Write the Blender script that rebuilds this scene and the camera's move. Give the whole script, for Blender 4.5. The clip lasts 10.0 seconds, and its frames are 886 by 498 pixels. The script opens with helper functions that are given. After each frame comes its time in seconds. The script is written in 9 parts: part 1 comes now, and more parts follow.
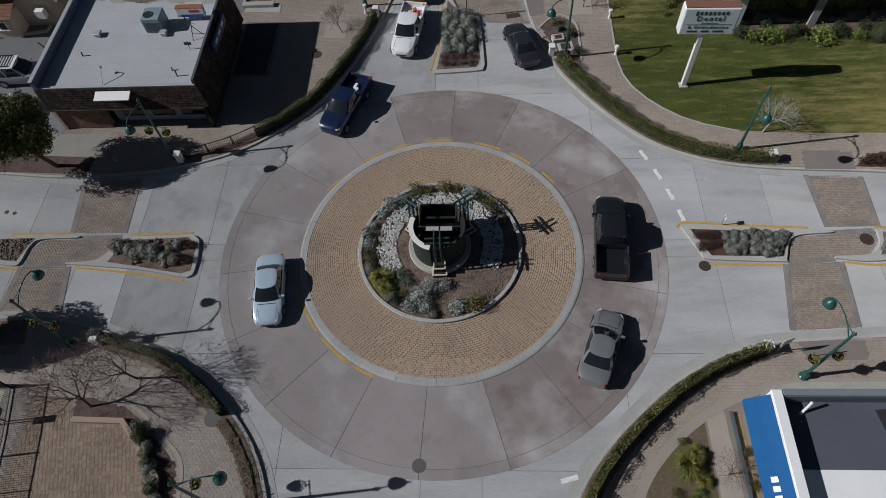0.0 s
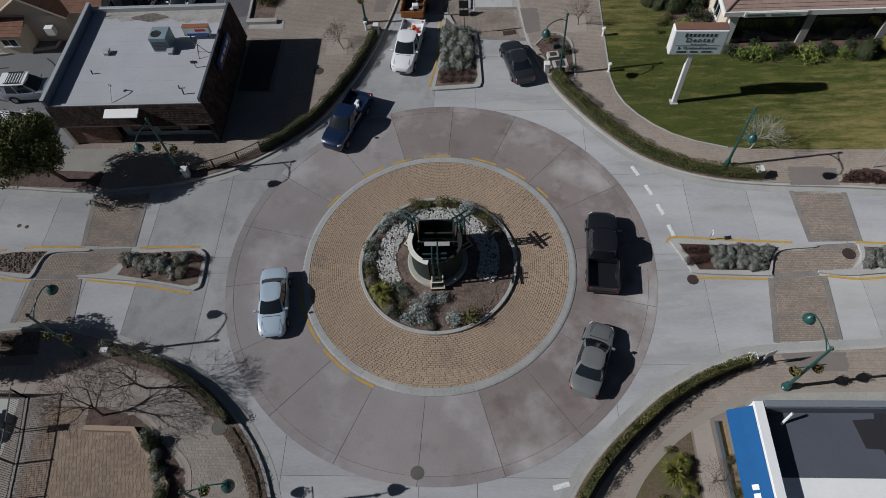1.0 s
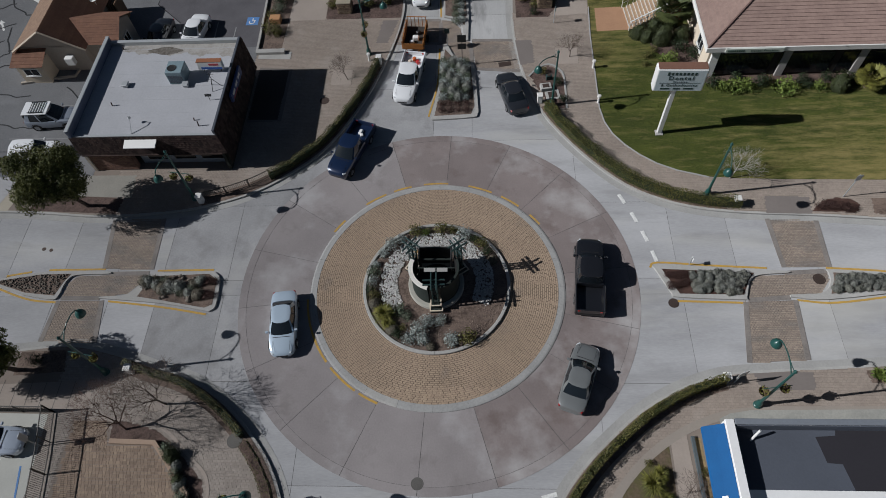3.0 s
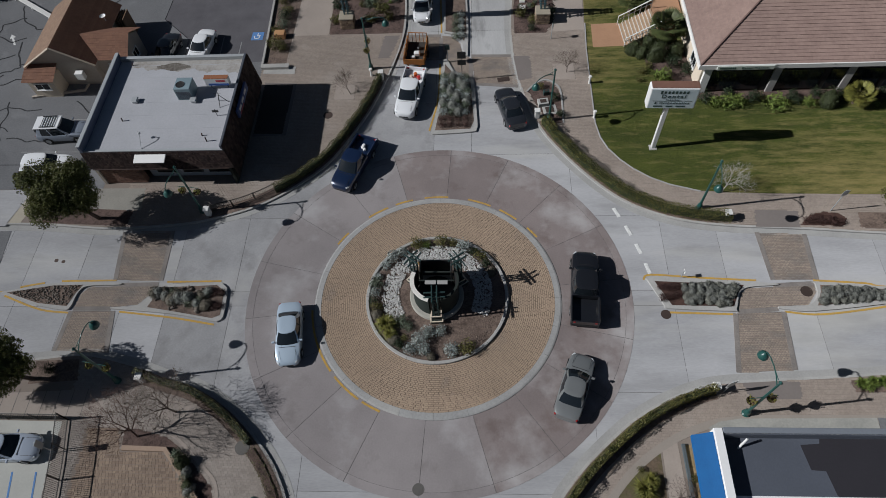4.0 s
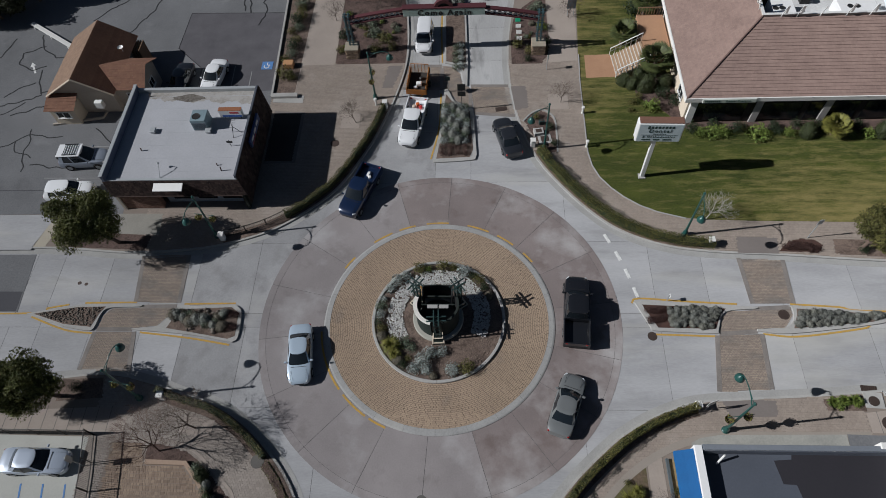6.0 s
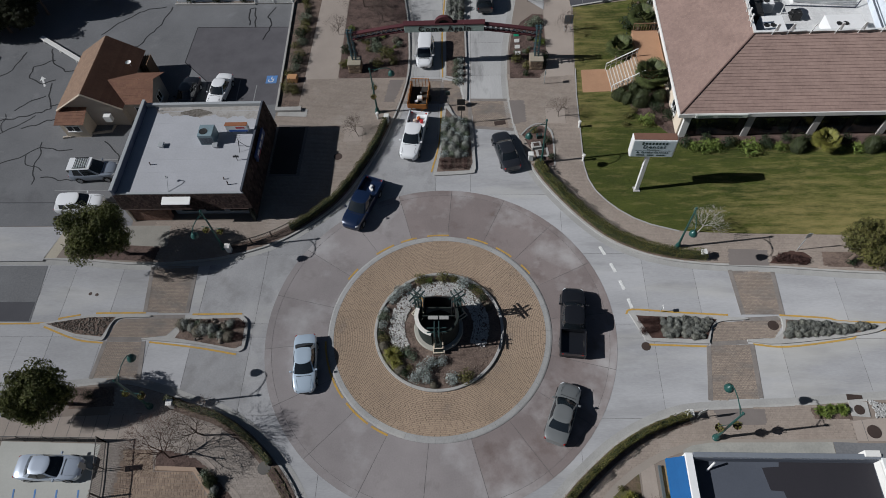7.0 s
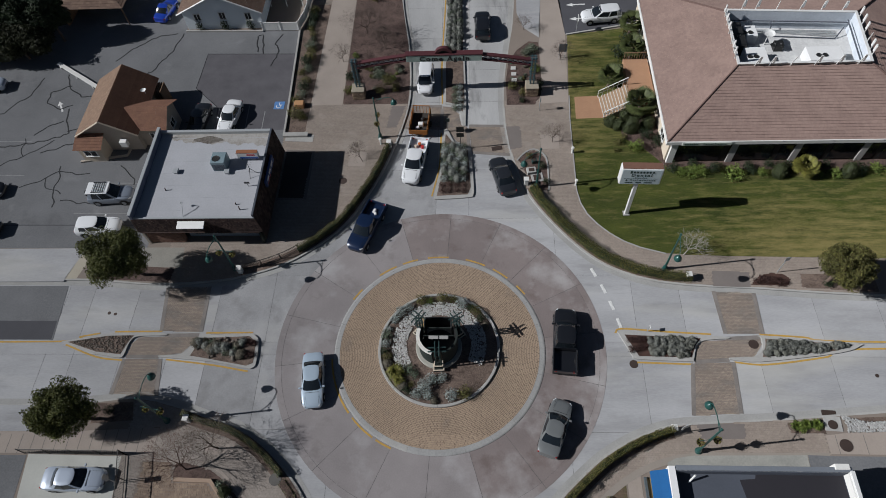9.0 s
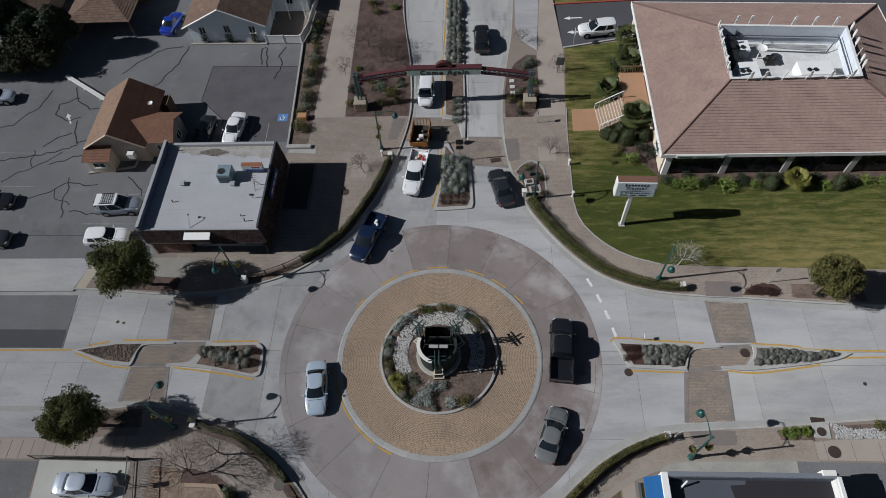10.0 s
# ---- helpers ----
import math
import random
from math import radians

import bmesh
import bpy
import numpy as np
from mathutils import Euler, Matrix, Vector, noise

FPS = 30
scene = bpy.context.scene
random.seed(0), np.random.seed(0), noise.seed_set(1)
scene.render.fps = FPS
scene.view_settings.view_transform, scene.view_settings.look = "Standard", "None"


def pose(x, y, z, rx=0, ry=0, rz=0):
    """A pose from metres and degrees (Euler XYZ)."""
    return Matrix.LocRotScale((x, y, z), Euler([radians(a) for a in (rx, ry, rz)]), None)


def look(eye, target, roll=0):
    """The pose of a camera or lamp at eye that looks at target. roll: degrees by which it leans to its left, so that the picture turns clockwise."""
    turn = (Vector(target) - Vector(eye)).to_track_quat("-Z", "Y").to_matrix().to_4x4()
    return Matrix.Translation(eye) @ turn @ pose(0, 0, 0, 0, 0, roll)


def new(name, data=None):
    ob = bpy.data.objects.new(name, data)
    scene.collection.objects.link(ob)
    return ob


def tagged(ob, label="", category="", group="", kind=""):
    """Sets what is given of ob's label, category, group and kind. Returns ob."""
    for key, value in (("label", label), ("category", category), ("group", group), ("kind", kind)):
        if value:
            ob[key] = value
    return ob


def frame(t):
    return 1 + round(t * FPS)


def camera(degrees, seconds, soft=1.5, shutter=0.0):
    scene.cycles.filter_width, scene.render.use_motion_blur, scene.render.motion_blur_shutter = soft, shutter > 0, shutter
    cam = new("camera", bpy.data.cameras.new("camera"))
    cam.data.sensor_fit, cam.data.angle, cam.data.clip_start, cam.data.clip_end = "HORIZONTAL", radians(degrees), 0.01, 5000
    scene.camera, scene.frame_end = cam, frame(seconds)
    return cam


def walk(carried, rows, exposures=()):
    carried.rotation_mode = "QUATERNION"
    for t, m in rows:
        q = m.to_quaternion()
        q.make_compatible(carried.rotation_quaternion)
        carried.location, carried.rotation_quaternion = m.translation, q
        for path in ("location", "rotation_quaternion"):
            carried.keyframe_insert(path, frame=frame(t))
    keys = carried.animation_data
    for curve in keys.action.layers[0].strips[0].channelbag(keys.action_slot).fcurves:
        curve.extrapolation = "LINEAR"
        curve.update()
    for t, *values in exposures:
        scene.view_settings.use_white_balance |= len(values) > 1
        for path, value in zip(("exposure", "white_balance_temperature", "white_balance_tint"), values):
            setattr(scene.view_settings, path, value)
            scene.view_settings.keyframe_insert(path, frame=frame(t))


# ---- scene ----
cam = camera(69.64, 10.0, soft=0.9)
# seconds, eye x y z, heading to the left of +y, pitch, lean
PATH = [
    (0.0, 2.442, -21.105, 34.396, 6.101, -58.219, -5.728),
    (0.5, 2.566, -21.074, 35.286, 6.115, -58.263, -5.733),
    (1.0, 2.680, -21.081, 36.155, 6.127, -58.281, -5.728),
    (1.5, 2.779, -21.110, 37.013, 6.132, -58.280, -5.711),
    (2.0, 2.859, -21.152, 37.869, 6.126, -58.266, -5.680),
    (2.5, 2.919, -21.197, 38.727, 6.107, -58.243, -5.636),
    (4.0, 2.998, -21.312, 41.356, 5.982, -58.153, -5.448),
    (4.5, 3.001, -21.337, 42.254, 5.923, -58.123, -5.376),
    (5.0, 2.999, -21.357, 43.163, 5.862, -58.095, -5.305),
    (5.5, 2.995, -21.372, 44.080, 5.801, -58.067, -5.238),
    (6.0, 2.996, -21.386, 45.003, 5.744, -58.041, -5.178),
    (7.5, 3.050, -21.448, 47.771, 5.624, -57.947, -5.062),
    (8.0, 3.091, -21.484, 48.682, 5.607, -57.905, -5.047),
    (8.5, 3.142, -21.530, 49.579, 5.600, -57.852, -5.042),
    (9.0, 3.200, -21.585, 50.460, 5.601, -57.786, -5.043),
    (9.5, 3.259, -21.647, 51.322, 5.607, -57.705, -5.045),
    (10.0, 3.309, -21.714, 52.161, 5.610, -57.604, -5.041),
]


def eye_pose(x, y, z, heading, pitch, lean):
    return pose(x, y, z) @ pose(0, 0, 0, 90 + pitch, 0, heading) @ pose(0, 0, 0, 0, 0, lean)


walk(cam, [(t, eye_pose(*row)) for t, *row in PATH], exposures=[(0.0, -0.14, 5965, 9.5), (4.0, -0.05, 5965, 9.5), (8.0, -0.02, 5965, 9.5), (10.0, -0.02, 5965, 9.5)])

# ---- light ----
SUN_EL, SUN_AZ = 35.0, 263.0
world = bpy.data.worlds.new("sky")
scene.world = world
world.use_nodes = True
sky_node = world.node_tree.nodes.new("ShaderNodeTexSky")
sky_node.sky_type, sky_node.sun_disc = "NISHITA", False
sky_node.sun_elevation, sky_node.sun_rotation = radians(SUN_EL), radians(SUN_AZ)
sky_bg = world.node_tree.nodes["Background"]
sky_bg.inputs["Strength"].default_value = 0.019
world.node_tree.links.new(sky_node.outputs[0], sky_bg.inputs["Color"])
sun = new("sun", bpy.data.lights.new("sun", "SUN"))
sun.data.energy, sun.data.angle, sun.data.color = 4.55, radians(0.53), (1.0, 0.955, 0.9)
sun_from = Vector((-0.9925, -0.122, 0)) * math.cos(radians(SUN_EL)) + Vector((0, 0, math.sin(radians(SUN_EL))))
sun.matrix_world = look(sun_from * 80, (0, 0, 0))

# ---- materials ----


def shade(name, base, dark=None, grain=6.0, patch=0.35, amount=0.5, rough=0.85, bump=0.3, metal=0.0, vary=0.0, island=0.0,
          spec=0.3, stretch=(1, 1, 1), stain=None, stain_scale=0.12, stain_cut=0.55, stain2=None, stain2_scale=0.3, stain2_cut=0.58, fleck=1.0):
    """A procedural surface: fine grain and broad patches between two colours, optional stains, relief and per-piece variation."""
    m = bpy.data.materials.new(name)
    m.use_nodes = True
    nt = m.node_tree
    nd, ln = nt.nodes, nt.links
    bsdf = nd["Principled BSDF"]
    dark = dark or tuple(c * 0.7 for c in base)
    tex = nd.new("ShaderNodeTexCoord")
    mp = nd.new("ShaderNodeMapping")
    mp.inputs["Scale"].default_value = stretch
    ln.new(tex.outputs["Object"], mp.inputs["Vector"])

    def noise_node(scale, detail, rough_v=0.6):
        n = nd.new("ShaderNodeTexNoise")
        n.inputs["Scale"].default_value, n.inputs["Detail"].default_value, n.inputs["Roughness"].default_value = scale, detail, rough_v
        ln.new(mp.outputs[0], n.inputs["Vector"])
        return n

    def math_node(op, a, b):
        n = nd.new("ShaderNodeMath")
        n.operation = op
        for s, v in zip(n.inputs, (a, b)):
            if isinstance(v, (int, float)):
                s.default_value = v
            else:
                ln.new(v, s)
        return n.outputs[0]

    fine, broad = noise_node(grain, 5), noise_node(patch, 4)
    mix_f = math_node("MULTIPLY", math_node("SUBTRACT", fine.outputs[0], 0.5), 1.6 * amount * fleck)
    mix_b = math_node("MULTIPLY", math_node("SUBTRACT", broad.outputs[0], 0.5), 2.2 * amount)
    fac = math_node("ADD", math_node("ADD", mix_f, mix_b), 0.4)
    ramp = nd.new("ShaderNodeMix")
    ramp.data_type, ramp.clamp_factor = "RGBA", True
    ln.new(fac, ramp.inputs[0])
    ramp.inputs[6].default_value, ramp.inputs[7].default_value = (*base, 1), (*dark, 1)
    col = ramp.outputs[2]
    if stain:
        st = noise_node(stain_scale, 6, 0.65)
        mr = nd.new("ShaderNodeMapRange")
        mr.inputs[1].default_value, mr.inputs[2].default_value = stain_cut, stain_cut + 0.12
        ln.new(st.outputs[0], mr.inputs[0])
        mx = nd.new("ShaderNodeMix")
        mx.data_type = "RGBA"
        ln.new(math_node("MULTIPLY", mr.outputs[0], 0.7), mx.inputs[0])
        ln.new(col, mx.inputs[6])
        mx.inputs[7].default_value = (*stain, 1)
        col = mx.outputs[2]
    if stain2:
        st = noise_node(stain2_scale, 5, 0.6)
        mr = nd.new("ShaderNodeMapRange")
        mr.inputs[1].default_value, mr.inputs[2].default_value = stain2_cut, stain2_cut + 0.2
        ln.new(st.outputs[0], mr.inputs[0])
        mx = nd.new("ShaderNodeMix")
        mx.data_type = "RGBA"
        ln.new(math_node("MULTIPLY", mr.outputs[0], 0.8), mx.inputs[0])
        ln.new(col, mx.inputs[6])
        mx.inputs[7].default_value = (*stain2, 1)
        col = mx.outputs[2]
    if vary or island:
        if vary:
            rnd = nd.new("ShaderNodeObjectInfo").outputs["Random"]
        else:
            rnd = nd.new("ShaderNodeNewGeometry").outputs["Random Per Island"]
        hsv = nd.new("ShaderNodeHueSaturation")
        ln.new(col, hsv.inputs["Color"])
        v = vary or island
        ln.new(math_node("ADD", math_node("MULTIPLY", rnd, 2 * v), 1 - v), hsv.inputs["Value"])
        hue = math_node("ADD", math_node("MULTIPLY", rnd, 0.06 * v), 0.5 - 0.03 * v)
        ln.new(hue, hsv.inputs["Hue"])
        col = hsv.outputs[0]
    ln.new(col, bsdf.inputs["Base Color"])
    bsdf.inputs["Roughness"].default_value, bsdf.inputs["Metallic"].default_value = rough, metal
    bsdf.inputs["Specular IOR Level"].default_value = spec
    if rough > 0.7 and "Diffuse Roughness" in bsdf.inputs:
        bsdf.inputs["Diffuse Roughness"].default_value = 0.4
    if bump:
        bp = nd.new("ShaderNodeBump")
        bp.inputs["Strength"].default_value, bp.inputs["Distance"].default_value = bump, 0.02
        ln.new(fine.outputs[0], bp.inputs["Height"])
        ln.new(bp.outputs[0], bsdf.inputs["Normal"])
    return m


def gloss(name, base, rough=0.25, metal=0.0, coat=0.0, flake=0.06):
    """Paint, plastic and plain metal: an even coat with slight dirt in it."""
    m = shade(name, base, tuple(c * (1 - 2 * flake) for c in base), grain=30, patch=1.2, amount=0.5, rough=rough, metal=metal, bump=0.0, spec=0.5)
    m.node_tree.nodes["Principled BSDF"].inputs["Coat Weight"].default_value = coat
    m.node_tree.nodes["Principled BSDF"].inputs["Coat Roughness"].default_value = 0.06
    return m


CONCRETE = shade("road_concrete", (0.42, 0.42, 0.428), (0.3, 0.3, 0.307), grain=9, patch=0.24, amount=1.15, rough=0.9, vary=0.07, stretch=(0.32, 1.3, 1), fleck=0.6,
                 stain=(0.28, 0.278, 0.28), stain_scale=0.3, stain_cut=0.53, stain2=(0.46, 0.45, 0.42), stain2_scale=0.16, stain2_cut=0.52)
CONCRETE_WORN = shade("tyre_darkened_concrete", (0.365, 0.364, 0.368), (0.255, 0.254, 0.258), grain=9, patch=0.26, amount=1.15, rough=0.9, vary=0.07, stretch=(0.8, 0.8, 1), fleck=0.6,
                      stain=(0.22, 0.215, 0.215), stain_scale=0.3, stain_cut=0.52, stain2=(0.42, 0.41, 0.395), stain2_scale=0.2, stain2_cut=0.55)
CONCRETE_OLD = shade("greyer_road_concrete", (0.44, 0.437, 0.432), (0.32, 0.318, 0.315), grain=9, patch=0.22, amount=1.15, rough=0.9, vary=0.07, stretch=(1.3, 0.3, 1), fleck=0.6,
                     stain=(0.21, 0.208, 0.205), stain_scale=0.35, stain_cut=0.54, stain2=(0.42, 0.41, 0.39), stain2_scale=0.15, stain2_cut=0.55)
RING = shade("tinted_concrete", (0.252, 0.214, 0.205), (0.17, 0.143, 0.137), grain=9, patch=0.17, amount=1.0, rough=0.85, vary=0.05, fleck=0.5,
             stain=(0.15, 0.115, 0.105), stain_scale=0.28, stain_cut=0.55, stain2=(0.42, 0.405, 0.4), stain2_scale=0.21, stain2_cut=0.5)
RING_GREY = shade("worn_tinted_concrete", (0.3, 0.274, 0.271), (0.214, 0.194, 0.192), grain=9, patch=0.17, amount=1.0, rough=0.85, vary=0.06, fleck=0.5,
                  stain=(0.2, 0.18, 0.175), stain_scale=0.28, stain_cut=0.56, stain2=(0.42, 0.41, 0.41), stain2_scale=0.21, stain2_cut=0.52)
JOINT = shade("joint_filler", (0.15, 0.145, 0.14), rough=0.95)
KERB = shade("kerb_concrete", (0.43, 0.42, 0.4), (0.3, 0.295, 0.28), grain=8, patch=0.6, amount=0.7, rough=0.9)
KERB_WORN = shade("worn_kerb_concrete", (0.38, 0.375, 0.36), (0.275, 0.272, 0.262), grain=8, patch=0.6, amount=0.7, rough=0.9)
APRON_KERB = shade("grey_mountable_kerb", (0.375, 0.372, 0.362), (0.265, 0.263, 0.256), grain=8, patch=0.5, amount=0.8, rough=0.9)
APRON = shade("buff_paver", (0.402, 0.305, 0.22), (0.3, 0.228, 0.164), grain=14, patch=0.3, amount=0.9, rough=0.9, island=0.06, stain=(0.26, 0.215, 0.18), stain_scale=0.3, stain_cut=0.57)
APRON_ONE = shade("buff_paver_single", (0.402, 0.305, 0.22), (0.3, 0.228, 0.164), grain=14, patch=0.3, amount=0.9, rough=0.9, vary=0.09)
APRON_BED = shade("paver_joint_sand", (0.19, 0.145, 0.108), rough=0.95, grain=20)
COBBLE = shade("grey_brown_cobble", (0.32, 0.262, 0.212), (0.23, 0.19, 0.158), grain=10, patch=0.5, amount=0.9, rough=0.88, island=0.13, stretch=(0.5, 1.2, 1), stain=(0.165, 0.155, 0.148), stain_scale=0.4, stain_cut=0.5)
COBBLE_SAND = shade("cobble_joint_sand", (0.2, 0.17, 0.148), (0.14, 0.12, 0.106), grain=9, patch=0.8, rough=0.95)
COBBLE_DARK = shade("dark_band_cobble", (0.25, 0.225, 0.205), (0.16, 0.145, 0.135), grain=10, patch=0.7, amount=1.1, rough=0.88)
PAVER = shade("plaza_paver", (0.325, 0.274, 0.232), (0.238, 0.2, 0.17), grain=5, patch=0.25, amount=1.0, rough=0.9, island=0.05, stain=(0.36, 0.315, 0.275), stain_scale=0.16, stain_cut=0.54)
PAVER_PALE = shade("pale_plaza_paver", (0.335, 0.295, 0.26), (0.245, 0.214, 0.188), grain=5, patch=0.25, amount=1.0, rough=0.9, island=0.08)
PAVER_TAN = shade("tan_plaza_paver", (0.3, 0.226, 0.168), (0.215, 0.162, 0.124), grain=5, patch=0.3, amount=1.0, rough=0.9, island=0.16)
PAVER_BED = shade("plaza_joint_sand", (0.255, 0.214, 0.182), (0.2, 0.168, 0.142), rough=0.95, grain=9)
PAVER_DARK = shade("dark_plaza_paver", (0.21, 0.185, 0.17), (0.16, 0.14, 0.13), grain=6, patch=0.6, rough=0.9)
WALKWAY = shade("pale_walkway_concrete", (0.37, 0.318, 0.276), (0.288, 0.248, 0.216), grain=7, patch=0.4, amount=0.7, rough=0.9)
ASPHALT = shade("old_asphalt", (0.19, 0.193, 0.2), (0.125, 0.127, 0.132), grain=7, patch=0.14, amount=1.0, rough=0.92,
                stain=(0.1, 0.1, 0.104), stain_scale=0.13, stain_cut=0.58, stain2=(0.24, 0.243, 0.25), stain2_scale=0.5, stain2_cut=0.6)
ASPHALT_NEW = shade("dark_asphalt", (0.085, 0.085, 0.095), (0.06, 0.06, 0.068), grain=16, patch=0.2, amount=0.7, rough=0.92)
SEALANT = shade("crack_sealant", (0.025, 0.025, 0.027), rough=0.6)
MULCH = shade("bark_mulch", (0.185, 0.138, 0.112), (0.075, 0.054, 0.044), grain=9, patch=1.1, amount=1.1, fleck=1.5, rough=0.97, bump=0.9)
MULCH_DARK = shade("dark_bark_mulch", (0.135, 0.092, 0.078), (0.052, 0.036, 0.031), grain=9, patch=1.1, amount=1.1, rough=0.97, bump=0.9, fleck=1.6)
MULCH_RED = shade("red_bark_mulch", (0.085, 0.048, 0.038), (0.045, 0.026, 0.021), grain=7, patch=1.1, amount=1.1, rough=0.97, bump=0.9)


def turf(name, rough, bump, island=0.0):
    """Mown turf: deep green where it is watered, straw-dry in streaks along the mower's way towards the street and the path."""
    m = shade(name, (0.078, 0.092, 0.017), (0.033, 0.046, 0.009), grain=9, patch=0.5, amount=1.0, rough=rough, bump=bump, stretch=(0.5, 1.4, 1), fleck=1.2, island=island)
    nd, ln = m.node_tree.nodes, m.node_tree.links
    bsdf = nd["Principled BSDF"]
    green = bsdf.inputs["Base Color"].links[0].from_socket
    place = nd.new("ShaderNodeSeparateXYZ")
    ln.new(next(n for n in nd if n.bl_idname == "ShaderNodeTexCoord").outputs["Object"], place.inputs[0])

    def ramp(socket, a, c, lo, hi):
        n = nd.new("ShaderNodeMapRange")
        n.inputs[1].default_value, n.inputs[2].default_value, n.inputs[3].default_value, n.inputs[4].default_value = a, c, lo, hi
        ln.new(socket, n.inputs[0])
        return n.outputs[0]

    def calc(op, a, c):
        n = nd.new("ShaderNodeMath")
        n.operation = op
        for s, v in zip(n.inputs, (a, c)):
            if isinstance(v, (int, float)):
                s.default_value = v
            else:
                ln.new(v, s)
        return n.outputs[0]

    street = calc("MULTIPLY", ramp(place.outputs[0], 19.0, 31.0, 0.0, 1.0), ramp(place.outputs[1], 16.5, 10.5, 0.25, 1.0))
    path = calc("MULTIPLY", ramp(place.outputs[1], 17.0, 24.0, 0.0, 0.75), ramp(place.outputs[0], 19.0, 14.5, 0.35, 1.0))
    streak = nd.new("ShaderNodeTexNoise")
    streak.inputs["Scale"].default_value, streak.inputs["Detail"].default_value, streak.inputs["Roughness"].default_value = 1.5, 7.0, 0.75
    mp = nd.new("ShaderNodeMapping")
    mp.inputs["Scale"].default_value = (0.3, 1.5, 1)
    ln.new(next(n for n in nd if n.bl_idname == "ShaderNodeTexCoord").outputs["Object"], mp.inputs["Vector"])
    ln.new(mp.outputs[0], streak.inputs["Vector"])
    mow = calc("MULTIPLY", calc("SINE", calc("MULTIPLY", place.outputs[1], 6.2), 0.0), 0.09)
    dry = calc("ADD", calc("ADD", calc("MULTIPLY", calc("MAXIMUM", street, path), 0.8), calc("MULTIPLY", calc("SUBTRACT", streak.outputs[0], 0.5), 3.4)), calc("SUBTRACT", mow, 0.1))
    mx = nd.new("ShaderNodeMix")
    mx.data_type, mx.clamp_factor = "RGBA", True
    ln.new(dry, mx.inputs[0])
    ln.new(green, mx.inputs[6])
    mx.inputs[7].default_value = (0.225, 0.19, 0.07, 1)
    ln.new(mx.outputs[2], bsdf.inputs["Base Color"])
    return m


LAWN = turf("lawn_soil", 0.95, 0.5)
DIRT = shade("bare_ground", (0.22, 0.18, 0.13), (0.14, 0.115, 0.085), grain=4, patch=0.1, amount=0.9, rough=0.97)
YELLOW = shade("yellow_road_paint", (0.52, 0.32, 0.06), (0.36, 0.24, 0.08), grain=6, patch=1.5, amount=1.0, rough=0.8)
WHITE_LINE = shade("white_road_paint", (0.76, 0.76, 0.74), (0.48, 0.48, 0.47), grain=6, patch=1.5, amount=0.8, rough=0.8)
BLUE_LINE = shade("blue_road_paint", (0.1, 0.25, 0.55), (0.12, 0.2, 0.36), grain=6, rough=0.8)
GREY_IRON = shade("weathered_iron", (0.15, 0.142, 0.132), (0.08, 0.076, 0.07), grain=14, rough=0.75, metal=0.2)
RUST_IRON = shade("cast_iron", (0.085, 0.06, 0.05), (0.05, 0.038, 0.034), grain=20, rough=0.7, metal=0.3)
WHITE_STONE = shade("white_cobble", (0.56, 0.55, 0.53), (0.33, 0.325, 0.31), grain=6, rough=0.85, island=0.22)
GREY_STONE = shade("grey_cobble", (0.46, 0.455, 0.44), (0.27, 0.268, 0.26), grain=6, rough=0.9, island=0.3)
PALE_TWIG = shade("pale_grey_twig", (0.4, 0.38, 0.35), (0.27, 0.25, 0.23), grain=9, rough=0.95)
RIVER_STONE = shade("river_stone", (0.2, 0.17, 0.14), (0.11, 0.095, 0.085), grain=6, rough=0.85, island=0.35)

# ---- mesh helpers ----


def box(bm, cx, cy, cz, sx, sy, sz, bevel=0.0, rz=0.0, m=None):
    """A box centred on a point, optionally with rounded edges, turned about z or laid by a matrix."""
    mat = (m or Matrix()) @ Matrix.Translation((cx, cy, cz)) @ Matrix.Rotation(radians(rz), 4, "Z") @ Matrix.Diagonal((sx, sy, sz, 1))
    made = bmesh.ops.create_cube(bm, size=1, matrix=mat)
    if bevel:
        edges = {e for v in made["verts"] for e in v.link_edges}
        bmesh.ops.bevel(bm, geom=list(edges), offset=bevel, segments=1, affect="EDGES")
    return bm


def rod(bm, a, b, r0, r1=None, sides=8, caps=True):
    """A tapered round bar from a to b."""
    a, b = Vector(a), Vector(b)
    d = b - a
    if d.length < 1e-5:
        return bm
    q = d.to_track_quat("Z", "Y").to_matrix().to_4x4()
    r1 = r0 if r1 is None else r1
    ring0, ring1 = [], []
    for i in range(sides):
        c, s = math.cos(2 * math.pi * i / sides), math.sin(2 * math.pi * i / sides)
        ring0.append(bm.verts.new(a + q @ Vector((c * r0, s * r0, 0))))
        ring1.append(bm.verts.new(b + q @ Vector((c * r1, s * r1, 0))))
    for i in range(sides):
        j = (i + 1) % sides
        bm.faces.new((ring0[i], ring0[j], ring1[j], ring1[i]))
    if caps:
        bm.faces.new(ring1)
        bm.faces.new(ring0[::-1])
    return bm


def lathe(bm, profile, sides=16, at=(0, 0, 0), a0=0.0, a1=360.0):
    """A turned body: profile rows of radius and height."""
    full = abs(a1 - a0) >= 359.9
    n = sides if full else sides + 1
    rings = []
    for r, z in profile:
        rings.append([bm.verts.new((at[0] + r * math.cos(radians(a0 + (a1 - a0) * i / sides)),
                                    at[1] + r * math.sin(radians(a0 + (a1 - a0) * i / sides)), at[2] + z)) for i in range(n)])
    for lo, hi in zip(rings, rings[1:]):
        for i in range(n if full else n - 1):
            j = (i + 1) % n
            bm.faces.new((lo[i], lo[j], hi[j], hi[i]))
    return bm


